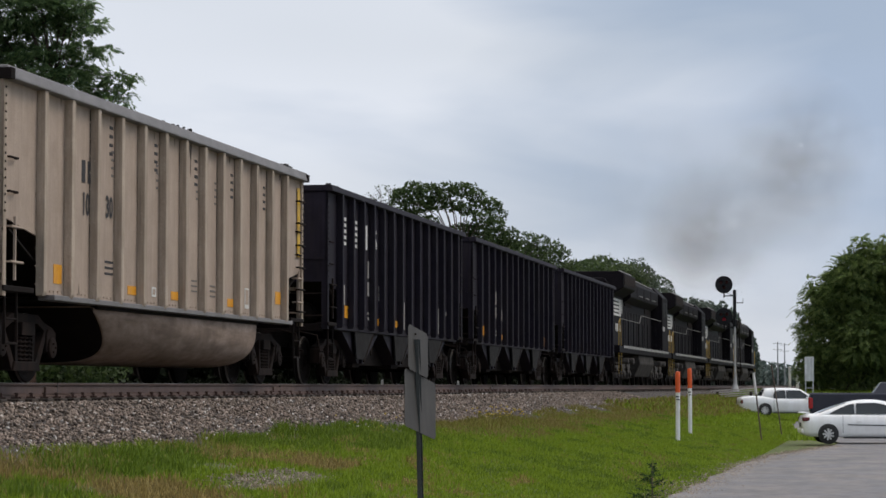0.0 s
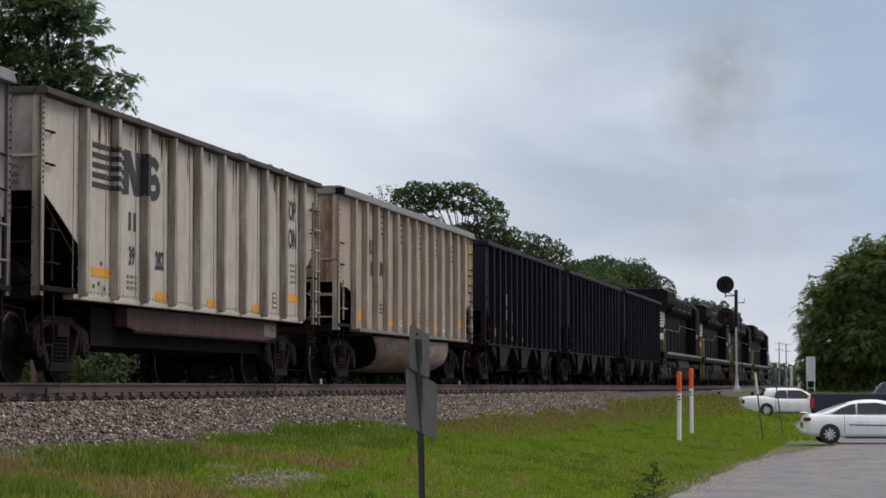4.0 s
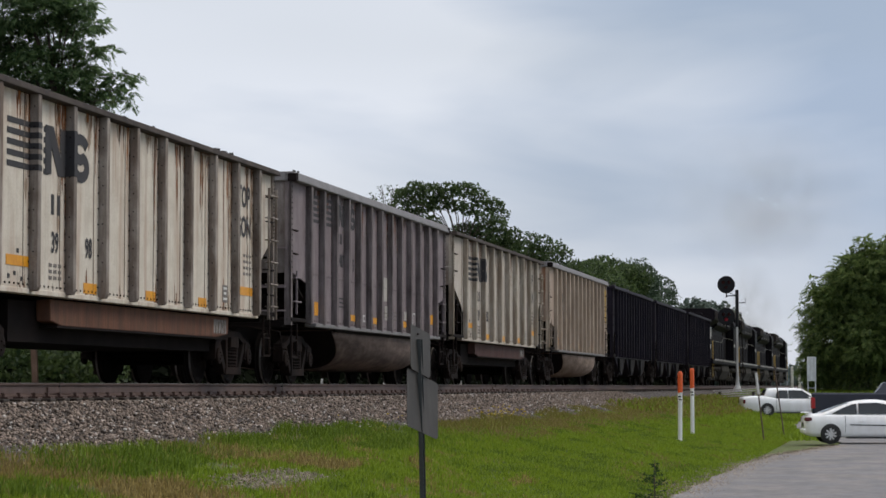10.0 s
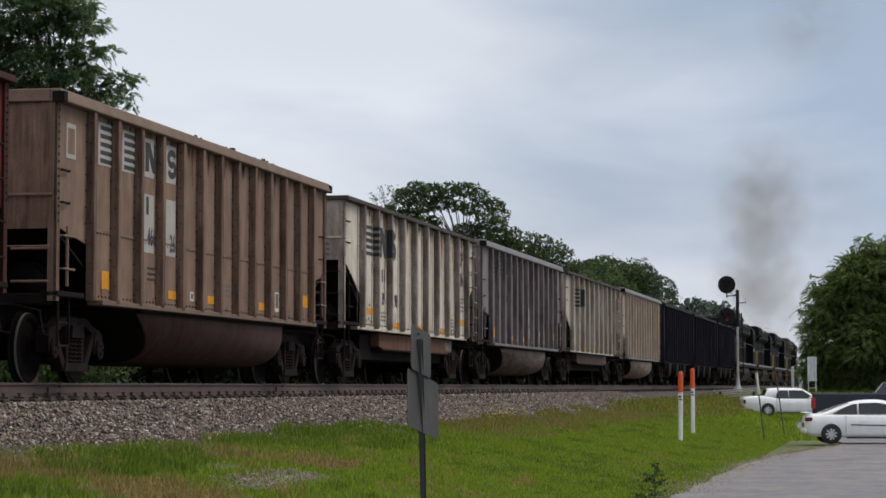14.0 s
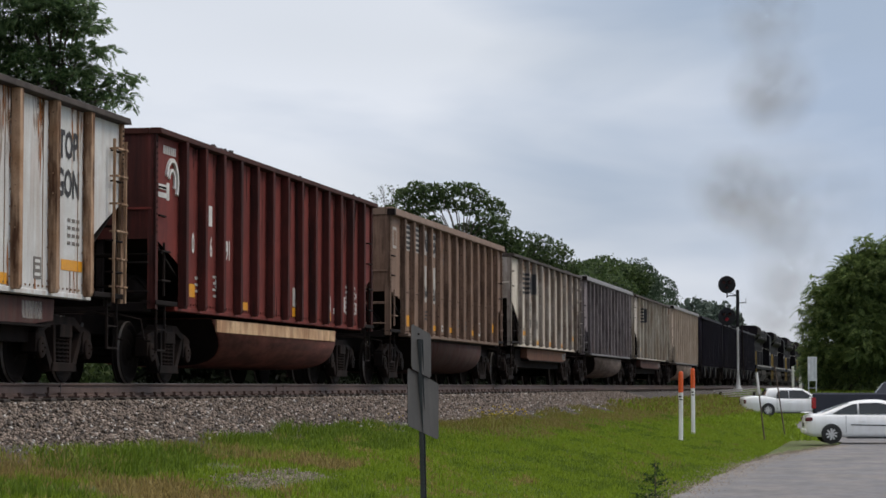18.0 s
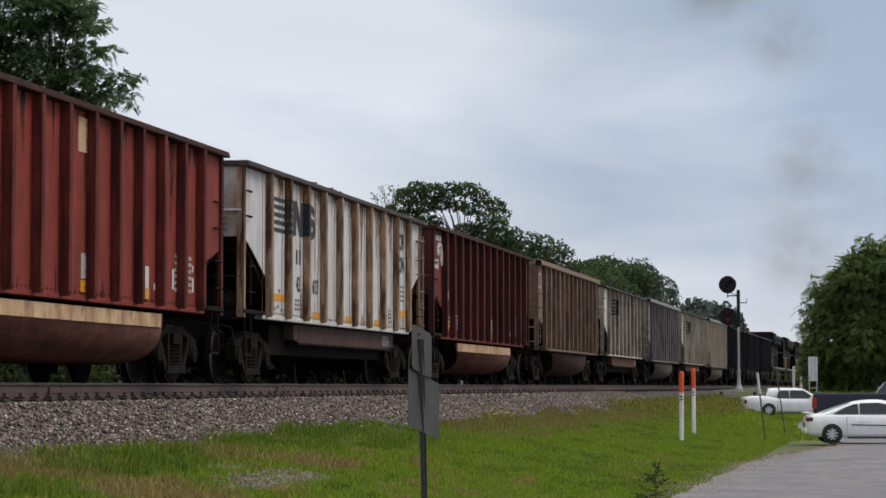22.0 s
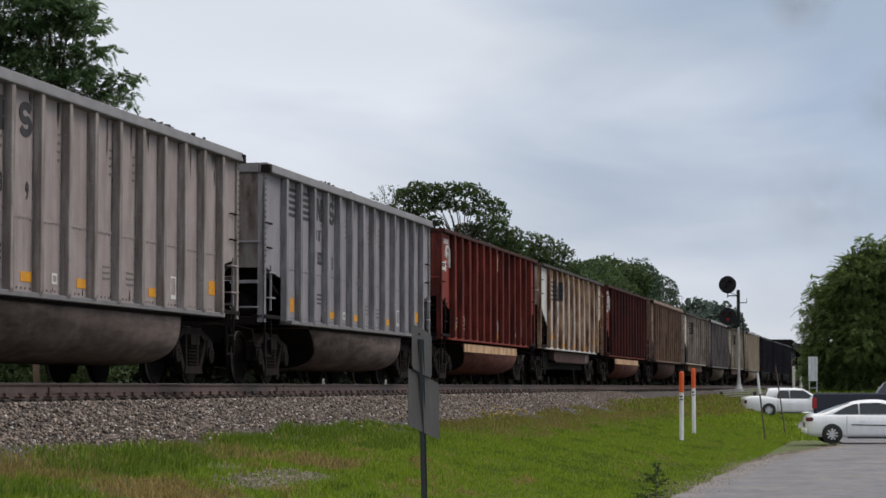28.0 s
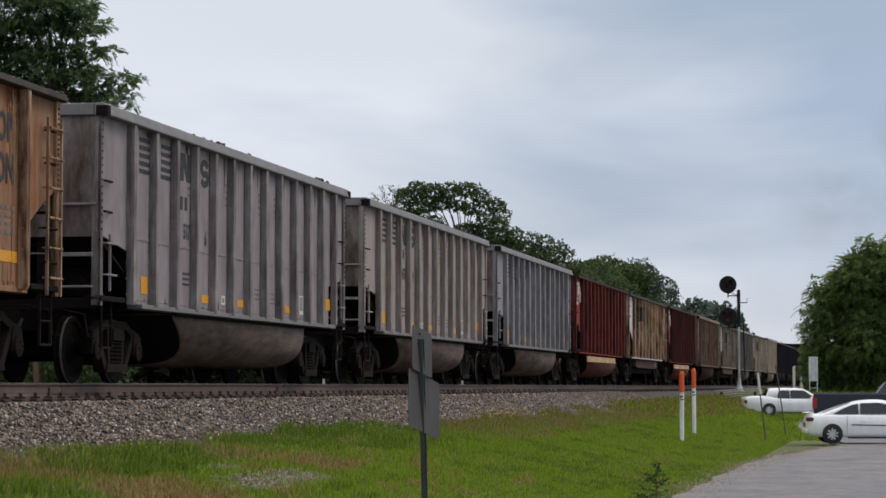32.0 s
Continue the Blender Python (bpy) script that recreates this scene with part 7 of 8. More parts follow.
def build_signal():
    x, y = -8.29, 131.8
    g = 1.50
    s = thing("railway_signal", "two-headed railway signal on a pale mast, red lamp lit", "signal", at=(x, y, g - 0.1))
    Shape().lathe([(0.24, 0.0), (0.24, 0.1), (0.12, 0.36), (0.075, 0.9), (0.07, 1.15)], "Z", 14).put("base", mast_white, s, "flared pale base")
    Shape().lathe([(0.062, 1.1), (0.062, 3.62)], "Z", 14).put("mast", mast_white, s)
    Shape().lathe([(0.095, 3.6), (0.095, 5.65), (0.04, 5.68)], "Z", 14).put("upper_mast", signal_black, s, "black upper mast")
    for z, lit in ((5.96, False), (4.18, True)):
        h = Shape()
        h.lathe([(0.48, -0.02), (0.49, 0.0), (0.48, 0.03), (0.1, 0.03)], "Y", 28, 0, at=(-0.58, -0.2, z))
        h.lathe([(0.2, 0.03), (0.18, 0.28), (0.02, 0.3)], "Y", 16, 0, at=(-0.58, -0.2, z))
        head = h.put("target", signal_black, s, "round black signal target")
        for dx, dz in ((-0.16, 0.13), (0.16, 0.13), (0.0, -0.15)):
            Shape().lathe([(0.0, -0.05), (0.095, -0.035), (0.1, -0.02)], "Y", 14, 0, at=(-0.58 + dx, -0.2, z + dz)).put("lens", red_glow if lit and dz < 0 else dark_lens, head)
            hood = Shape()
            hood.loft([[(-0.58 + dx + 0.115 * math.cos(t), yy, z + dz + 0.115 * math.sin(t)) for t in [math.pi * k / 8 for k in range(9)]] for yy in (-0.22, -0.46)], caps=False, closed=False)
            hood.put("hood", signal_black, head)
        Shape().beam((-0.58, -0.05, z - 0.45), (-0.58, -0.05, z - 0.72), 0.07, n=8).put("hanger", signal_black, s)
        Shape().beam((-0.58, -0.05, z - 0.62), (0, 0, z - 0.62), 0.06, n=8).beam((-0.58, -0.05, z - 0.40), (0, 0, z - 0.62), 0.03, n=6).put("bracket", signal_black, s)
    Shape().beam((-0.1, 0, 4.95), (0.48, 0, 4.95), 0.04, n=6).beam((0.46, 0, 4.95), (0.46, 0, 5.2), 0.025, n=6).put("crossarm", signal_black, s)
    for d in (-0.16, 0.16):
        Shape().beam((0.32, d, 0.9), (0.22, d, 4.4), 0.035, n=6).put("ladder_stile", iron, s)
    for k in range(11):
        Shape().beam((0.31 - 0.009 * k, -0.16, 1.0 + 0.31 * k), (0.31 - 0.009 * k, 0.16, 1.0 + 0.31 * k), 0.022, n=5).put("ladder_rung", iron, s)


def build_timbers():
    t = thing("timber_stack", "low stack of pale weathered planks by the signal", "planks", at=(-8.95, 125.0, 1.08))
    for k in range(4):
        Shape().box(-0.2 + 0.12 * k, 2.2 + 0.1 * k, -0.16 - 0.28 * k, 0.10 - 0.28 * k, 0.36 - 0.11 * k, 0.42 - 0.11 * k, m=pose(0, 0, 0, 0, -3, 6)).put("plank", old_timber, t, bevel=0.01)
    for x in (0.15, 1.9):
        Shape().box(x, x + 0.12, -1.0, 0.12, -0.75, 0.33).put("bearer", tie_wood, t)


def build_far_things():
    for x, y, z0, z1 in ((-6.02, 150.5, 1.40, 2.95), (-5.60, 151.5, 1.40, 2.8)):
        o = Shape().lathe([(0.085, 0), (0.085, z1 - z0 - 0.03), (0.05, z1 - z0)], "Z", 10).put("bollard", white_plastic, None, at=(x, y, z0))
        tagged(o, "white bollard beside the track", "bollard", "white bollards")
    b = thing("equipment_board", "pale grey enamel board on two legs by the trees", "board", at=(-4.50, 141, height(-4.50, 141) - 0.05))
    Shape().box(-0.27, 0.27, -0.04, 0.04, 0.78, 2.22).put("board", panel_grey, b, bevel=0.012)
    for x in (-0.22, 0.22):
        Shape().box(x - 0.03, x + 0.03, -0.03, 0.03, 0, 0.9).put("leg", panel_grey, b)
    Shape().box(-0.22, 0.22, -0.02, 0.02, 0.35, 0.40).put("brace", panel_grey, b)
    for x, y, h in ((-18.9, 420, 8.6), (-17.9, 425, 8.4)):
        p = thing("utility_pole", "thin grey utility pole far down the line", "pole", "far poles", (x, y, height(x, y)))
        Shape().lathe([(0.13, 0), (0.09, h)], "Z", 8).put("pole", far_steel, p)
        for z in (h - 0.3, h - 1.4):
            Shape().box(-0.8, 0.8, -0.05, 0.05, z - 0.035, z + 0.035).put("crossarm", far_steel, p)
    s = thing("wooden_stake", "rough brown wooden stake beyond the rail", "stake", at=(-14.3, 38.1, 1.3))
    Shape().loft([[(-0.05 + d, -0.03, z), (0.05 + d, -0.03, z), (0.05 + d, 0.03, z), (-0.05 + d, 0.03, z)] for d, z in ((0.02, 0), (0.0, 0.6), (-0.03, 1.08))]).put("stake", stake_wood, s)
    for y in (58.5, 66, 78):
        q = thing("marker_stub", "short white stub post beyond the rail", "post", "stub posts", (-14.3 + bend(y), y, 1.45))
        Shape().lathe([(0.035, 0), (0.035, 0.42), (0.02, 0.44)], "Z", 10).put("tube", white_plastic, q)


def build_sapling():
    rng = np.random.default_rng(12)
    x, y = -3.30, 33.6
    t = thing("young_spruce", "small dark young spruce in the grass", "sapling", at=(x, y, height(x, y) - 0.05))
    Shape().lathe([(0.014, 0), (0.009, 0.42), (0.003, 0.7)], "Z", 6).put("stem", bark, t)
    v, f = [], []
    for k in range(44):
        z = 0.05 + 0.62 * rng.uniform() ** 1.1
        a, ln = rng.uniform(0, 6.28), (0.74 - z) * rng.uniform(0.4, 0.8) + 0.03
        for j in range(26):
            s = rng.uniform(0.1, 1)
            p = np.array([math.cos(a) * ln * s, math.sin(a) * ln * s, z + 0.12 * s * ln])
            d = rng.normal(size=3) * 0.022
            w = rng.normal(size=3) * 0.006
            i = len(v)
            v += [p - w, p + w, p + d + np.array([0, 0, 0.01])]
            f.append((i, i + 1, i + 2))
    c = mass("needles", np.array(v), np.array(f), leaf_sets["dark"])
    c.parent = t


build_sign()
marker_post(-5.13, 58.8, 1.74, 0.6)
marker_post(-5.33, 65.0, 1.82, -0.4)
stake(-3.74, 72.1, 2.12, -0.24, 0.1, True, "leaning rusty steel stake with pale tip")
stake(-3.44, 79.3, 2.45, -0.34, 0.1, False, "thin leaning rusty steel stake")
build_signal()
build_timbers()
build_far_things()
build_sapling()


# ---- parked vehicles ----
car_white = material("white_car_paint", (0.80, 0.81, 0.82), (0.85, 0.86, 0.87), 0.18, bump=0.0, stain=(0.62, 0.6, 0.57), stain_amount=0.25, drip=0.0)
car_navy = material("dark_navy_car_paint", (0.012, 0.014, 0.024), (0.018, 0.02, 0.034), 0.25, bump=0.0)
tyre_rubber = material("tyre_rubber", (0.018, 0.018, 0.019), (0.03, 0.03, 0.03), 0.85)
alloy = material("dull_alloy", (0.5, 0.5, 0.51), (0.6, 0.6, 0.61), 0.45, 0.15, bump=0.02)
hub_grey = material("shaded_hub_grey", (0.10, 0.10, 0.105), (0.14, 0.14, 0.145), 0.6, bump=0)
lamp_red = material("red_tail_lens", (0.33, 0.012, 0.014), (0.4, 0.02, 0.02), 0.2, bump=0)
lamp_dark_red = material("dark_red_tail_lens", (0.09, 0.01, 0.014), (0.12, 0.014, 0.018), 0.2, bump=0)
trim_black = material("black_trim", (0.012, 0.012, 0.013), (0.02, 0.02, 0.02), 0.6, bump=0)


car_glass = material("tinted_car_glass", (0.012, 0.016, 0.018), (0.02, 0.025, 0.028), 0.07, bump=0, spec=0.5)


def car_ring(x, w, z0, z1, crown_=0.03, tuck=0.06):
    """One cross-section of a body: x along, w half wide."""
    zm = z0 + (z1 - z0) * 0.55
    half = [(w * 0.55, z1 + crown_), (w * 0.88, z1), (w - 0.015, z1 - 0.06), (w, zm), (w - 0.02, z0 + 0.12), (w - tuck, z0), (w * 0.5, z0 - 0.01)]
    return [(x, -a, b) for a, b in reversed(half)][::1] + [(x, a, b) for a, b in half]


def wheel(car, x, y, r, name="wheel", spokes=5):
    d = 1 if y > 0 else -1
    w = Shape().lathe([(r * 0.64, -0.09), (r * 0.9, -0.1), (r, -0.07), (r, 0.07), (r * 0.9, 0.1), (r * 0.64, 0.09)], "Y", 26, 0, at=(x, y, r)).put(name, tyre_rubber, car, "black tyre", smooth=True)
    s = Shape().lathe([(r * 0.65, d * 0.085), (r * 0.60, d * 0.09), (r * 0.58, d * 0.045)], "Y", 26, 0, at=(x, y, r))
    for k in range(spokes):
        a = 6.283 * k / spokes + 0.3
        s.beam((x, y + d * 0.07, r), (x + r * 0.6 * math.cos(a), y + d * 0.085, r + r * 0.6 * math.sin(a)), 0.075, 0.045)
    s.lathe([(0.07, d * 0.05), (0.06, d * 0.095), (0.0, d * 0.098)], "Y", 14, 0, at=(x, y, r))
    s.put("rim", alloy, w, "spoked alloy rim")
    # disc behind the spokes, the shade there put into its darker grey
    Shape().lathe([(r * 0.56, d * 0.02), (0.02, d * 0.025)], "Y", 20, 0, at=(x, y, r)).put("hub_well", hub_grey, w)


def motor_car(label, at, L, W, stations, belt, axles, r, colour, tail, pillars, spokes=9, trim=None):
    """A road car; x runs from the tail, 0, to the nose, L."""
    c = thing("parked_car", label, "car", at=at)
    rings = [car_ring(x, W / 2 * k, z0, z1) for x, k, z0, z1 in stations]
    Shape().loft(rings).put("body", colour, c, smooth=True)
    b1, zb = belt
    wb, wr = W / 2 - 0.10, W / 2 - 0.30
    line = pillars["line"]                                   # the roof's line from the rear deck to the bonnet
    zr = max(z for x, z in line)
    zline = lambda x: float(np.interp(x, [q[0] for q in line], [q[1] for q in line]))
    half = lambda z: wb + (wr - wb) * max(0.0, min(1.0, (z - zb) / (zr - zb)))
    xs = np.linspace(line[0][0], line[-1][0], 33)
    rings = []
    for x in xs:
        z = max(zline(x), zb + 0.005)
        w = half(z)
        rings.append([(x, -wb, zb - 0.03), (x, -half(z - 0.07), max(zb - 0.02, z - 0.07)), (x, -w + 0.05, z - 0.02), (x, -w * 0.55, z + 0.012), (x, w * 0.55, z + 0.012), (x, w - 0.05, z - 0.02), (x, half(z - 0.07), max(zb - 0.02, z - 0.07)), (x, wb, zb - 0.03)])
    Shape().loft(rings).put("roof", colour, c, smooth=True)
    for d in (1, -1):
        for pane in pillars["side"]:
            out = [(x, d * (half(z) + 0.012), z) for x, z in pane]
            Shape().loft([out, [(x, y - d * 0.01, z) for x, y, z in out]]).put("side_window", car_glass, c)
            Shape().path([(x, y + d * 0.002, z) for x, y, z in out + out[:1]], 0.022, 4).put("window_seal", trim_black, c)
    for name, x0, x1 in (("rear_window",) + pillars["rear"], ("windscreen",) + pillars["screen"]):
        v = []
        for x in np.linspace(x0, x1, 6):
            w = half(zline(x)) - 0.14
            v.append([(x, -w, zline(x) + 0.014), (x, -w * 0.5, zline(x) + 0.022), (x, w * 0.5, zline(x) + 0.022), (x, w, zline(x) + 0.014)])
        Shape().loft(v, caps=False, closed=False).put(name, car_glass, c, smooth=True)
    for x in axles:
        for d in (1, -1):
            y = d * (W / 2 - 0.11)
            # black disc painted in for the shaded gap around the tyre
            Shape().lathe([(r * 1.06, d * 0.0), (r * 1.06, d * 0.012), (r * 0.3, d * 0.012)], "Y", 26, 0, at=(x, d * (W / 2 - 0.012), r * 1.03)).put("wheel_arch", trim_black, c)
            wheel(c, x, d * (W / 2 - 0.085), r, spokes=spokes)
    for d in (1, -1):
        x0, x1, y0, y1, z0, z1, m = tail
        Shape().box(x0, x1, min(d * y0, d * y1), max(d * y0, d * y1), z0, z1).put("tail_light", m, c, "red tail light", bevel=0.02)
        Shape().box(b1 - 0.55, b1 - 0.38, min(d * (W / 2), d * (W / 2 + 0.14)), max(d * (W / 2), d * (W / 2 + 0.14)), zb - 0.02, zb + 0.1).put("door_mirror", colour, c, bevel=0.03)
        mid = (axles[0] + axles[1]) / 2
        Shape().box(mid - 0.45, mid - 0.30, min(d * (W / 2 - 0.005), d * (W / 2 + 0.02)), max(d * (W / 2 - 0.005), d * (W / 2 + 0.02)), zb - 0.2, zb - 0.165).put("door_handle", colour, c, bevel=0.008)
        Shape().box(axles[0] + 0.42, axles[0] + 0.43, min(d * (W / 2 - 0.03), d * (W / 2 + 0.002)), max(d * (W / 2 - 0.03), d * (W / 2 + 0.002)), 0.32, zb - 0.02).put("door_gap", trim_black, c)
        Shape().box(axles[0] + 0.45, axles[1] - 0.45, min(d * (W / 2 - 0.1), d * (W / 2 - 0.02)), max(d * (W / 2 - 0.1), d * (W / 2 - 0.02)), 0.16, 0.21).put("sill", trim_black, c)
        if trim:
            Shape().beam((trim[0], d * (W / 2 + 0.002), trim[2]), (trim[1], d * (W / 2 + 0.002), trim[2] - 0.05), 0.012, 0.03).put("side_strip", trim_black, c)
    return c


def build_vehicles():
    # coupe
    st = [(0.0, 0.80, 0.40, 0.70), (0.05, 0.90, 0.27, 0.80), (0.22, 0.96, 0.22, 0.845), (0.6, 0.99, 0.2, 0.85), (1.2, 1.0, 0.19, 0.855), (1.9, 1.0, 0.19, 0.85), (2.6, 1.0, 0.19, 0.84), (3.2, 1.0, 0.19, 0.82), (3.7, 0.98, 0.2, 0.76), (4.15, 0.92, 0.24, 0.66), (4.4, 0.78, 0.34, 0.54)]
    side = {"line": [(0.34, 0.84), (0.62, 0.95), (0.95, 1.08), (1.25, 1.18), (1.55, 1.25), (1.9, 1.285), (2.2, 1.28), (2.45, 1.235), (2.75, 1.08), (3.15, 0.84)], "rear": (0.5, 1.28), "screen": (2.52, 3.05),
            "side": [[(0.80, 0.88), (1.50, 0.88), (1.50, 1.16), (1.36, 1.14), (1.1, 1.04)], [(1.57, 0.88), (2.84, 0.88), (2.62, 1.03), (2.36, 1.15), (2.1, 1.19), (1.57, 1.175)]]}
    m = pose(-1.79, 70.65, 0.0, 0, 0, 7.0) @ Matrix.Translation((-0.74, 0, 0.015))
    coupe = motor_car("white two-door coupe parked on the asphalt lot", m, 4.4, 1.70, st, (3.1, 0.84), (0.74, 3.30), 0.283, car_white, (-0.005, 0.22, 0.55, 0.80, 0.66, 0.78, lamp_dark_red), side, trim=(1.3, 4.0, 0.56))
    Shape().loft([[(x, -0.72, z), (x, 0.72, z), (x, 0.72, z + 0.03), (x, -0.72, z + 0.03)] for x, z in ((-0.02, 0.885), (0.16, 0.905))]).put("spoiler", car_white, coupe, bevel=0.01)
    Shape().box(-0.03, 0.06, -0.70, 0.70, 0.30, 0.44).put("rear_bumper", car_white, coupe, bevel=0.03)
    Shape().box(-0.012, 0.02, -0.26, 0.26, 0.50, 0.62).put("plate_recess", trim_black, coupe)
    # notchback sedan further off
    st = [(0.0, 0.86, 0.42, 0.80), (0.05, 0.95, 0.26, 0.90), (0.5, 1.0, 0.22, 0.955), (1.1, 1.0, 0.2, 0.95), (1.5, 1.0, 0.2, 0.87), (2.6, 1.0, 0.2, 0.855), (3.5, 1.0, 0.2, 0.85), (4.4, 0.98, 0.22, 0.82), (4.9, 0.92, 0.28, 0.74), (5.0, 0.85, 0.36, 0.62)]
    side = {"line": [(0.98, 0.94), (1.08, 1.14), (1.16, 1.29), (1.3, 1.335), (1.7, 1.355), (2.6, 1.35), (2.86, 1.29), (3.1, 1.16), (3.6, 0.85)], "rear": (1.0, 1.15), "screen": (2.88, 3.5),
            "side": [[(1.55, 0.87), (2.10, 0.87), (2.10, 1.235), (1.74, 1.235), (1.60, 1.15), (1.55, 1.02)], [(2.16, 0.87), (3.34, 0.87), (3.1, 1.03), (2.80, 1.235), (2.16, 1.235)]]}
    m = pose(-5.84, 113.0, height(-5.84, 113) + 0.01, 0, 0, 12) @ Matrix.Translation((-1.12, 0, 0))
    motor_car("older white notchback two-door car at the edge of the grass", m, 5.0, 1.8, st, (3.6, 0.845), (1.12, 3.9), 0.31, car_white, (-0.006, 0.10, 0.55, 0.86, 0.62, 0.80, lamp_dark_red), side, spokes=11)
    # pickup
    y0 = 95.5
    p = thing("pickup_truck", "dark navy pickup truck parked behind the coupe", "pickup truck", at=pose(-3.07, y0, height(0.5, y0) + 0.015, 0, 0, 3))
    W = 0.95
    Shape().loft([[(x, -W * k, 0.55), (x, W * k, 0.55), (x, W * k, 1.36), (x, W * k - 0.05, 1.42), (x, -W * k + 0.05, 1.42), (x, -W * k, 1.36)] for x, k in ((0.02, 0.98), (0.1, 1.0), (2.0, 1.0), (3.8, 1.0), (4.9, 0.98), (5.3, 0.9))]).put("body", car_navy, p)
    Shape().box(0.12, 2.42, -W + 0.07, W - 0.07, 1.425, 1.43).put("bed_cover", trim_black, p)
    Shape().loft([[(2.5, -W + 0.05, 1.41), (4.1, -W + 0.05, 1.41), (4.1, W - 0.05, 1.41), (2.5, W - 0.05, 1.41)], [(2.8, -W + 0.2, 1.80), (3.7, -W + 0.2, 1.80), (3.7, W - 0.2, 1.80), (2.8, W - 0.2, 1.80)], [(2.88, -W + 0.28, 1.85), (3.6, -W + 0.28, 1.85), (3.6, W - 0.28, 1.85), (2.88, W - 0.28, 1.85)]]).put("cab", car_navy, p)
    for d in (1, -1):
        Shape().add([(2.92, d * (W - 0.062), 1.46), (3.9, d * (W - 0.062), 1.46), (3.65, d * (W - 0.185), 1.74), (3.02, d * (W - 0.185), 1.74)], [(0, 1, 2, 3)]).put("side_window", car_glass, p, fix=False)
        Shape().box(-0.01, 0.14, min(d * (W - 0.16), d * (W + 0.012)), max(d * (W - 0.16), d * (W + 0.012)), 0.80, 1.24).put("tail_light", lamp_red, p, "red tail light", bevel=0.02)
        for x in (1.05, 4.3):
            # black disc again in place of the arch's shaded gap
            Shape().lathe([(0.44, 0), (0.44, d * 0.012), (0.1, d * 0.012)], "Y", 24, 0, at=(x, d * (W - 0.01), 0.42)).put("wheel_arch", trim_black, p)
            wheel(p, x, d * (W - 0.08), 0.37, spokes=6)
    Shape().add([(2.53, -W + 0.2, 1.46), (2.53, W - 0.2, 1.46), (2.77, W - 0.32, 1.74), (2.77, -W + 0.32, 1.74)], [(0, 1, 2, 3)]).put("rear_window", window_glass, p, fix=False)
    Shape().box(-0.1, 0.06, -W + 0.05, W - 0.05, 0.5, 0.64).put("rear_bumper", alloy, p, bevel=0.03)
    Shape().box(0.3, 5.2, -0.5, 0.5, 0.35, 0.56).put("chassis", trim_black, p)


build_vehicles()


# ---- engine smoke ----
def smoke_material(name, fall, thin, dense, grain):
    """Thin towards the rim of each puff, and uneven."""
    m = bpy.data.materials.new(name)
    m.use_nodes = True
    nt = m.node_tree
    N, L = nt.nodes.new, nt.links.new
    nt.nodes.remove(nt.nodes["Principled BSDF"])
    t, d, mx = N("ShaderNodeBsdfTransparent"), N("ShaderNodeBsdfDiffuse"), N("ShaderNodeMixShader")
    d.inputs[0].default_value = (0.42, 0.36, 0.295, 1)
    co, n = N("ShaderNodeTexCoord"), N("ShaderNodeTexNoise")
    n.inputs["Scale"].default_value, n.inputs["Detail"].default_value = grain, 5
    L(co.outputs["Object"], n.inputs["Vector"])
    mp = N("ShaderNodeMapping")
    mp.inputs["Scale"].default_value = fall
    L(co.outputs["Object"], mp.inputs[0])
    g = N("ShaderNodeTexGradient")
    g.gradient_type = "SPHERICAL"
    L(mp.outputs[0], g.inputs[0])
    k = N("ShaderNodeMapRange")
    k.inputs[1].default_value, k.inputs[2].default_value, k.inputs[3].default_value, k.inputs[4].default_value = 0.3, 0.7, thin, dense
    L(n.outputs[0], k.inputs[0])
    mul = N("ShaderNodeMath")
    mul.operation = "MULTIPLY"
    L(k.outputs[0], mul.inputs[0])
    L(g.outputs[0], mul.inputs[1])
    L(mul.outputs[0], mx.inputs[0])
    L(t.outputs[0], mx.inputs[1])
    L(d.outputs[0], mx.inputs[2])
    L(mx.outputs[0], nt.nodes["Material Output"].inputs[0])
    return m


PUFFS, HAZE = [], []
# each burst: when it leaves the engine, its puffs, how fast it rises and drifts, and whether it is thin
BURSTS = [(-2.2, 2, 1.16, 0.45, 0), (-4.5, 2, 1.2, 1.5, 0), (5.0, 1, 1.3, 0.8, 1), (9.8, 1, 1.8, 0.5, 0), (10.6, 2, 1.8, 0.35, 0), (12.0, 2, 1.4, -0.55, 0), (12.8, 1, 1.3, 0.3, 0), (13.7, 1, 1.0, 0.0, 0), (17.0, 1, 1.1, 0.3, 0), (19.0, 1, 1.5, 1.0, 1), (22.2, 1, 0.9, 0.9, 1)]


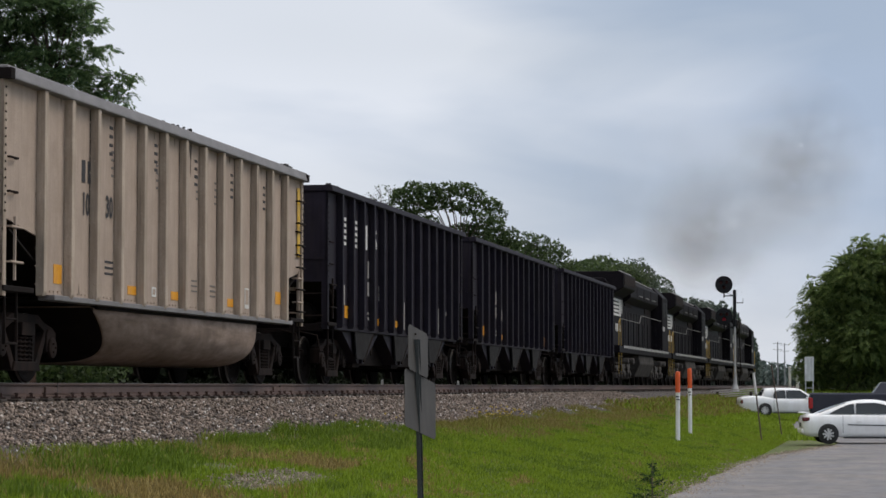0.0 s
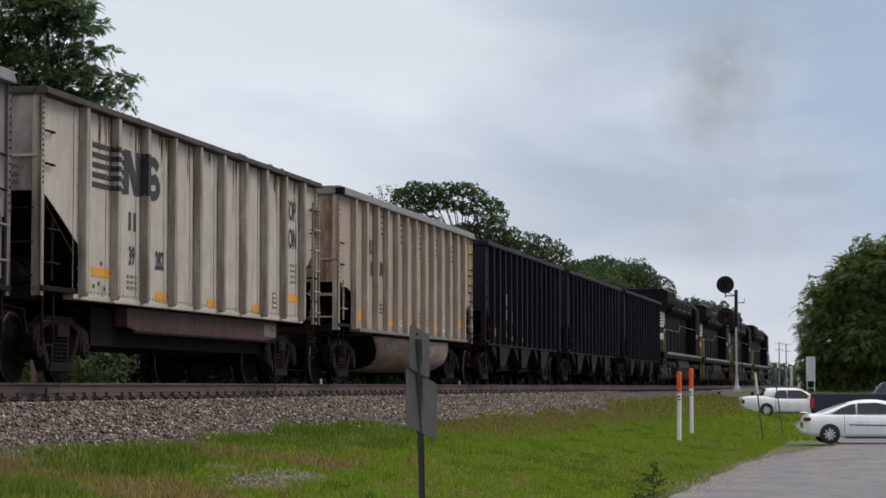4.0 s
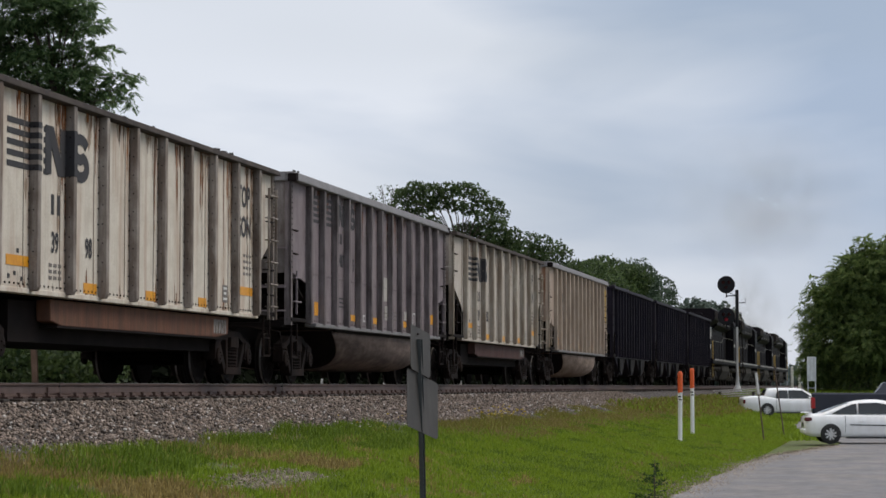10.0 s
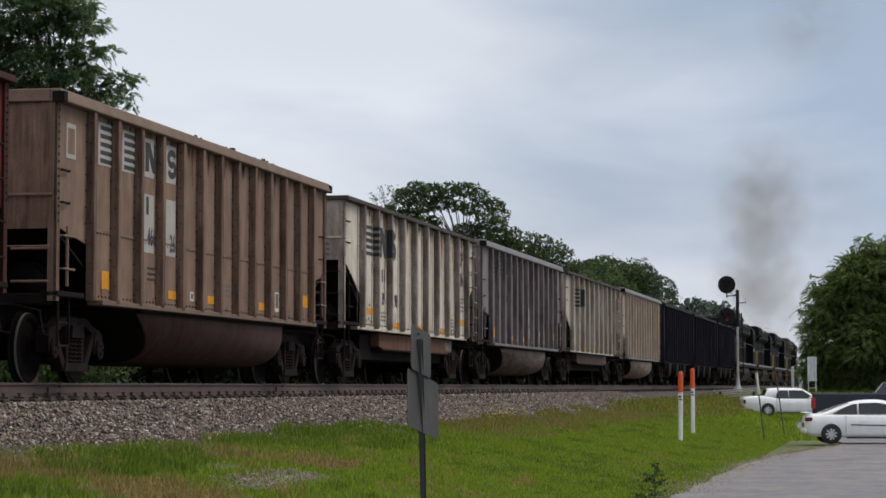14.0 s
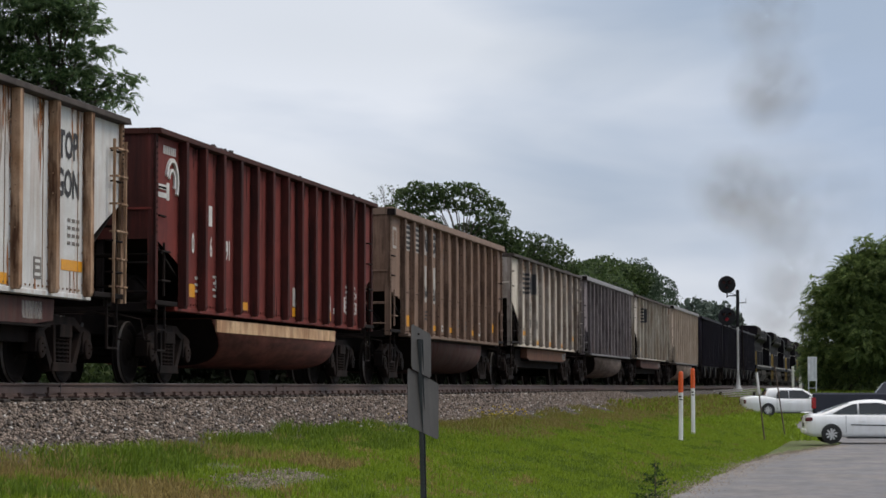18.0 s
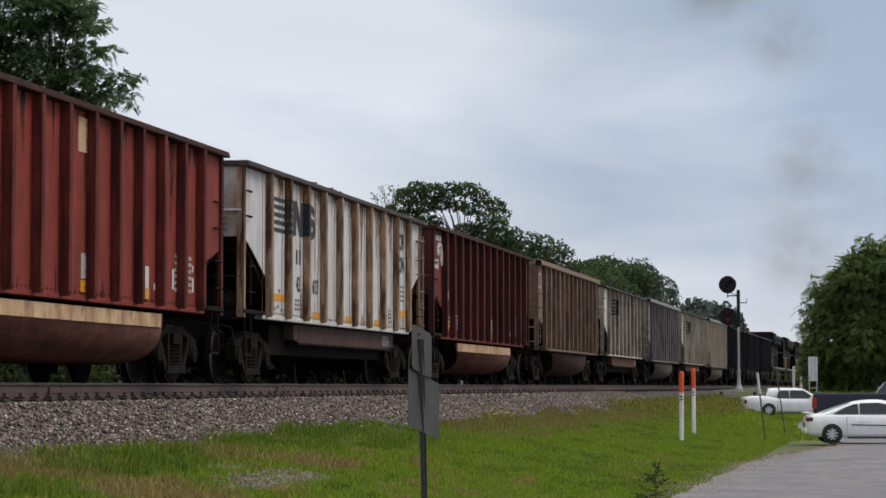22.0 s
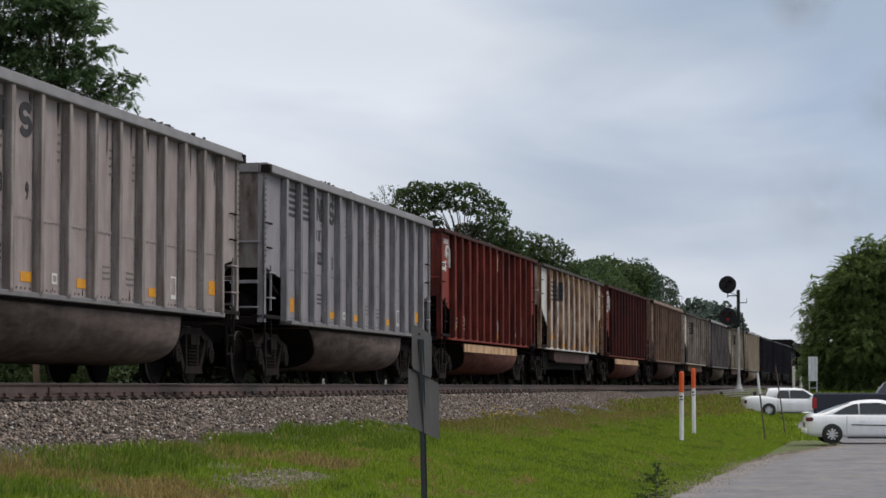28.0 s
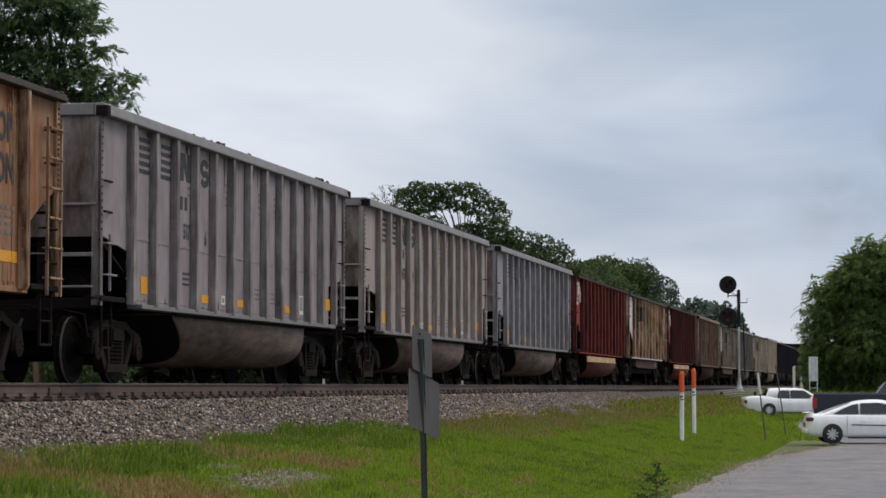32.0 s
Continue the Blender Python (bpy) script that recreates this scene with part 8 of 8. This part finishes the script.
def build_smoke():
    r = random.Random(21)
    shapes = []
    for name, thin, dense in (("engine_smoke", 0.13, 0.47), ("thin_engine_smoke", 0.08, 0.3)):
        m = smoke_material(name, (0.217, 0.217, 0.217), thin, dense, 0.34)
        for k in range(2):
            rings = [[(q * 4.6 * math.cos(6.2832 * i / 24), 0.5 - 0.5 * q * q + r.uniform(-0.04, 0.04), q * 4.6 * math.sin(6.2832 * i / 24)) for i in range(24)] for q in (0.02, 0.2, 0.4, 0.6, 0.8, 1.0)]
            shapes.append(Shape().loft(rings, caps=False).data("smoke_puff", m, smooth=True))
    wide = [[(q * 9.0 * math.cos(6.2832 * i / 32), 0.8 - 0.8 * q * q, q * 6.5 * math.sin(6.2832 * i / 32)) for i in range(32)] for q in (0.02, 0.2, 0.4, 0.6, 0.8, 1.0)]
    cloud = Shape().loft(wide, caps=False).data("smoke_cloud", smoke_material("spread_engine_smoke", (0.109, 0.12, 0.15), 0.04, 0.26, 0.22), smooth=True)
    for k in range(1):
        ob = hang("smoke_cloud", cloud)
        tagged(ob, "wide thin haze of spread engine smoke", "smoke", "spread engine smoke")
        HAZE.append((ob, r.uniform(-5, 9), 12 * k - 6 + r.uniform(-3, 3), r.uniform(-5, 6), r.uniform(-0.1, 0.15)))
    for te, many, rise, drift, faint in BURSTS:
        for k in range(many):
            ob = hang("smoke_puff", shapes[2 * faint + r.randrange(2)])
            tagged(ob, "thin drifting puff of grey-brown engine smoke", "smoke", "engine smoke")
            PUFFS.append((ob, te + 0.35 * k, r.uniform(-1, 1), r.uniform(-1, 1), rise, drift))


build_smoke()


# ---- ties, the nearest one by one ----
def build_ties():
    me = Shape().box(-1.3, 1.3, -0.115, 0.115, -0.17, 0.0).data("tie", tie_wood, bevel=0.012)
    plate = Shape().box(-0.17, 0.17, -0.09, 0.09, 0.0, 0.02).data("tie_plate", rail_steel)
    spike = Shape().box(-0.02, 0.02, -0.015, 0.015, 0.0, 0.055).box(-0.03, 0.02, -0.02, 0.02, 0.04, 0.06).data("spike", rail_steel)
    r = random.Random(3)
    rest = Shape()
    for k in range(520):
        y = 12 + 0.51 * k + r.uniform(-0.03, 0.03)
        m = pose(TRACK + bend(y) + r.uniform(-0.03, 0.03), y, RAIL - 0.184 - 0.018, 0, 0, r.uniform(-1, 1))
        if k < 150:
            hang("tie", me, railway, "", m)
            hang("tie_plate", plate, railway, "", m @ pose(0.755, 0, 0.0))
            for q in (0.09, -0.09):
                hang("spike", spike, railway, "", m @ pose(0.755 + q, r.uniform(-0.04, 0.04), 0.012))
        else:
            rest.box(-1.3, 1.3, -0.115, 0.115, -0.17, 0.0, m=m)
    tagged(rest.put("far_ties", tie_wood, railway, "wooden ties further down the line", fix=False), kind="stuff")


build_ties()


# ---- what moves ----
def run(t):
    """Where the coupling behind the engines is along the line, t seconds in."""
    return 91.232 + t * (4.18482 + t * (0.0522665 + t * (-0.00157171 + t * 2.65754e-5)))


def on_line(y):
    return pose(TRACK + bend(y), y, RAIL, 0, 0, -math.degrees(KAPPA * max(y, 0)))


def motions():
    steps = [k * 2.0 for k in range(17)]
    for car, middle in TRAIN:
        walk(car, [(t, on_line(run(t) + middle)) for t in steps])
    for ob, te, a, b, c, drift in PUFFS:                            # each burst swells as its puffs drift apart
        rows = []
        y0 = run(te) + 62.0
        for t in [0.5 * k for k in range(65)]:
            age = t - te
            if age <= 0:                                     # still in the engine
                y = run(t) + 62.0
                rows.append((t, pose(TRACK + bend(y), y, RAIL + 1.2, 0, 0, 82)))
                continue
            y = y0 + 4.0 * min(age, 2.0) + 1.2 * max(0.0, age - 2.0)
            out = 0.7 * age ** 0.8
            up = 4.6 + c * 2.6 * age ** 0.72 + 0.6 * out * b + 1.2 * max(0.0, age - (5.5 if te > 0 else 4.0)) ** 1.7
            rows.append((t, pose(TRACK + bend(y) + out * a + drift * age, y, RAIL + up, 0, 0, max(0, 82 - 120 * age))))
        walk(ob, rows)
    for ob, a, b, c, d in HAZE:                              # the spread smoke follows the engines, rising
        rows = []
        for t in [2.0 * k for k in range(17)]:
            y = run(t) + 62 + b
            rows.append((t, pose(TRACK + bend(y) + a + d * t, y, RAIL + 12.0 + c + 0.38 * t)))
        walk(ob, rows)
    ticks = [k / 10 for k in range(321)]
    for w, a in SPINNING:
        walk(w, [(t, pose(0, a, WHEEL, -math.degrees((run(t) - run(0)) / WHEEL) + 40 * a)) for t in ticks])


motions()
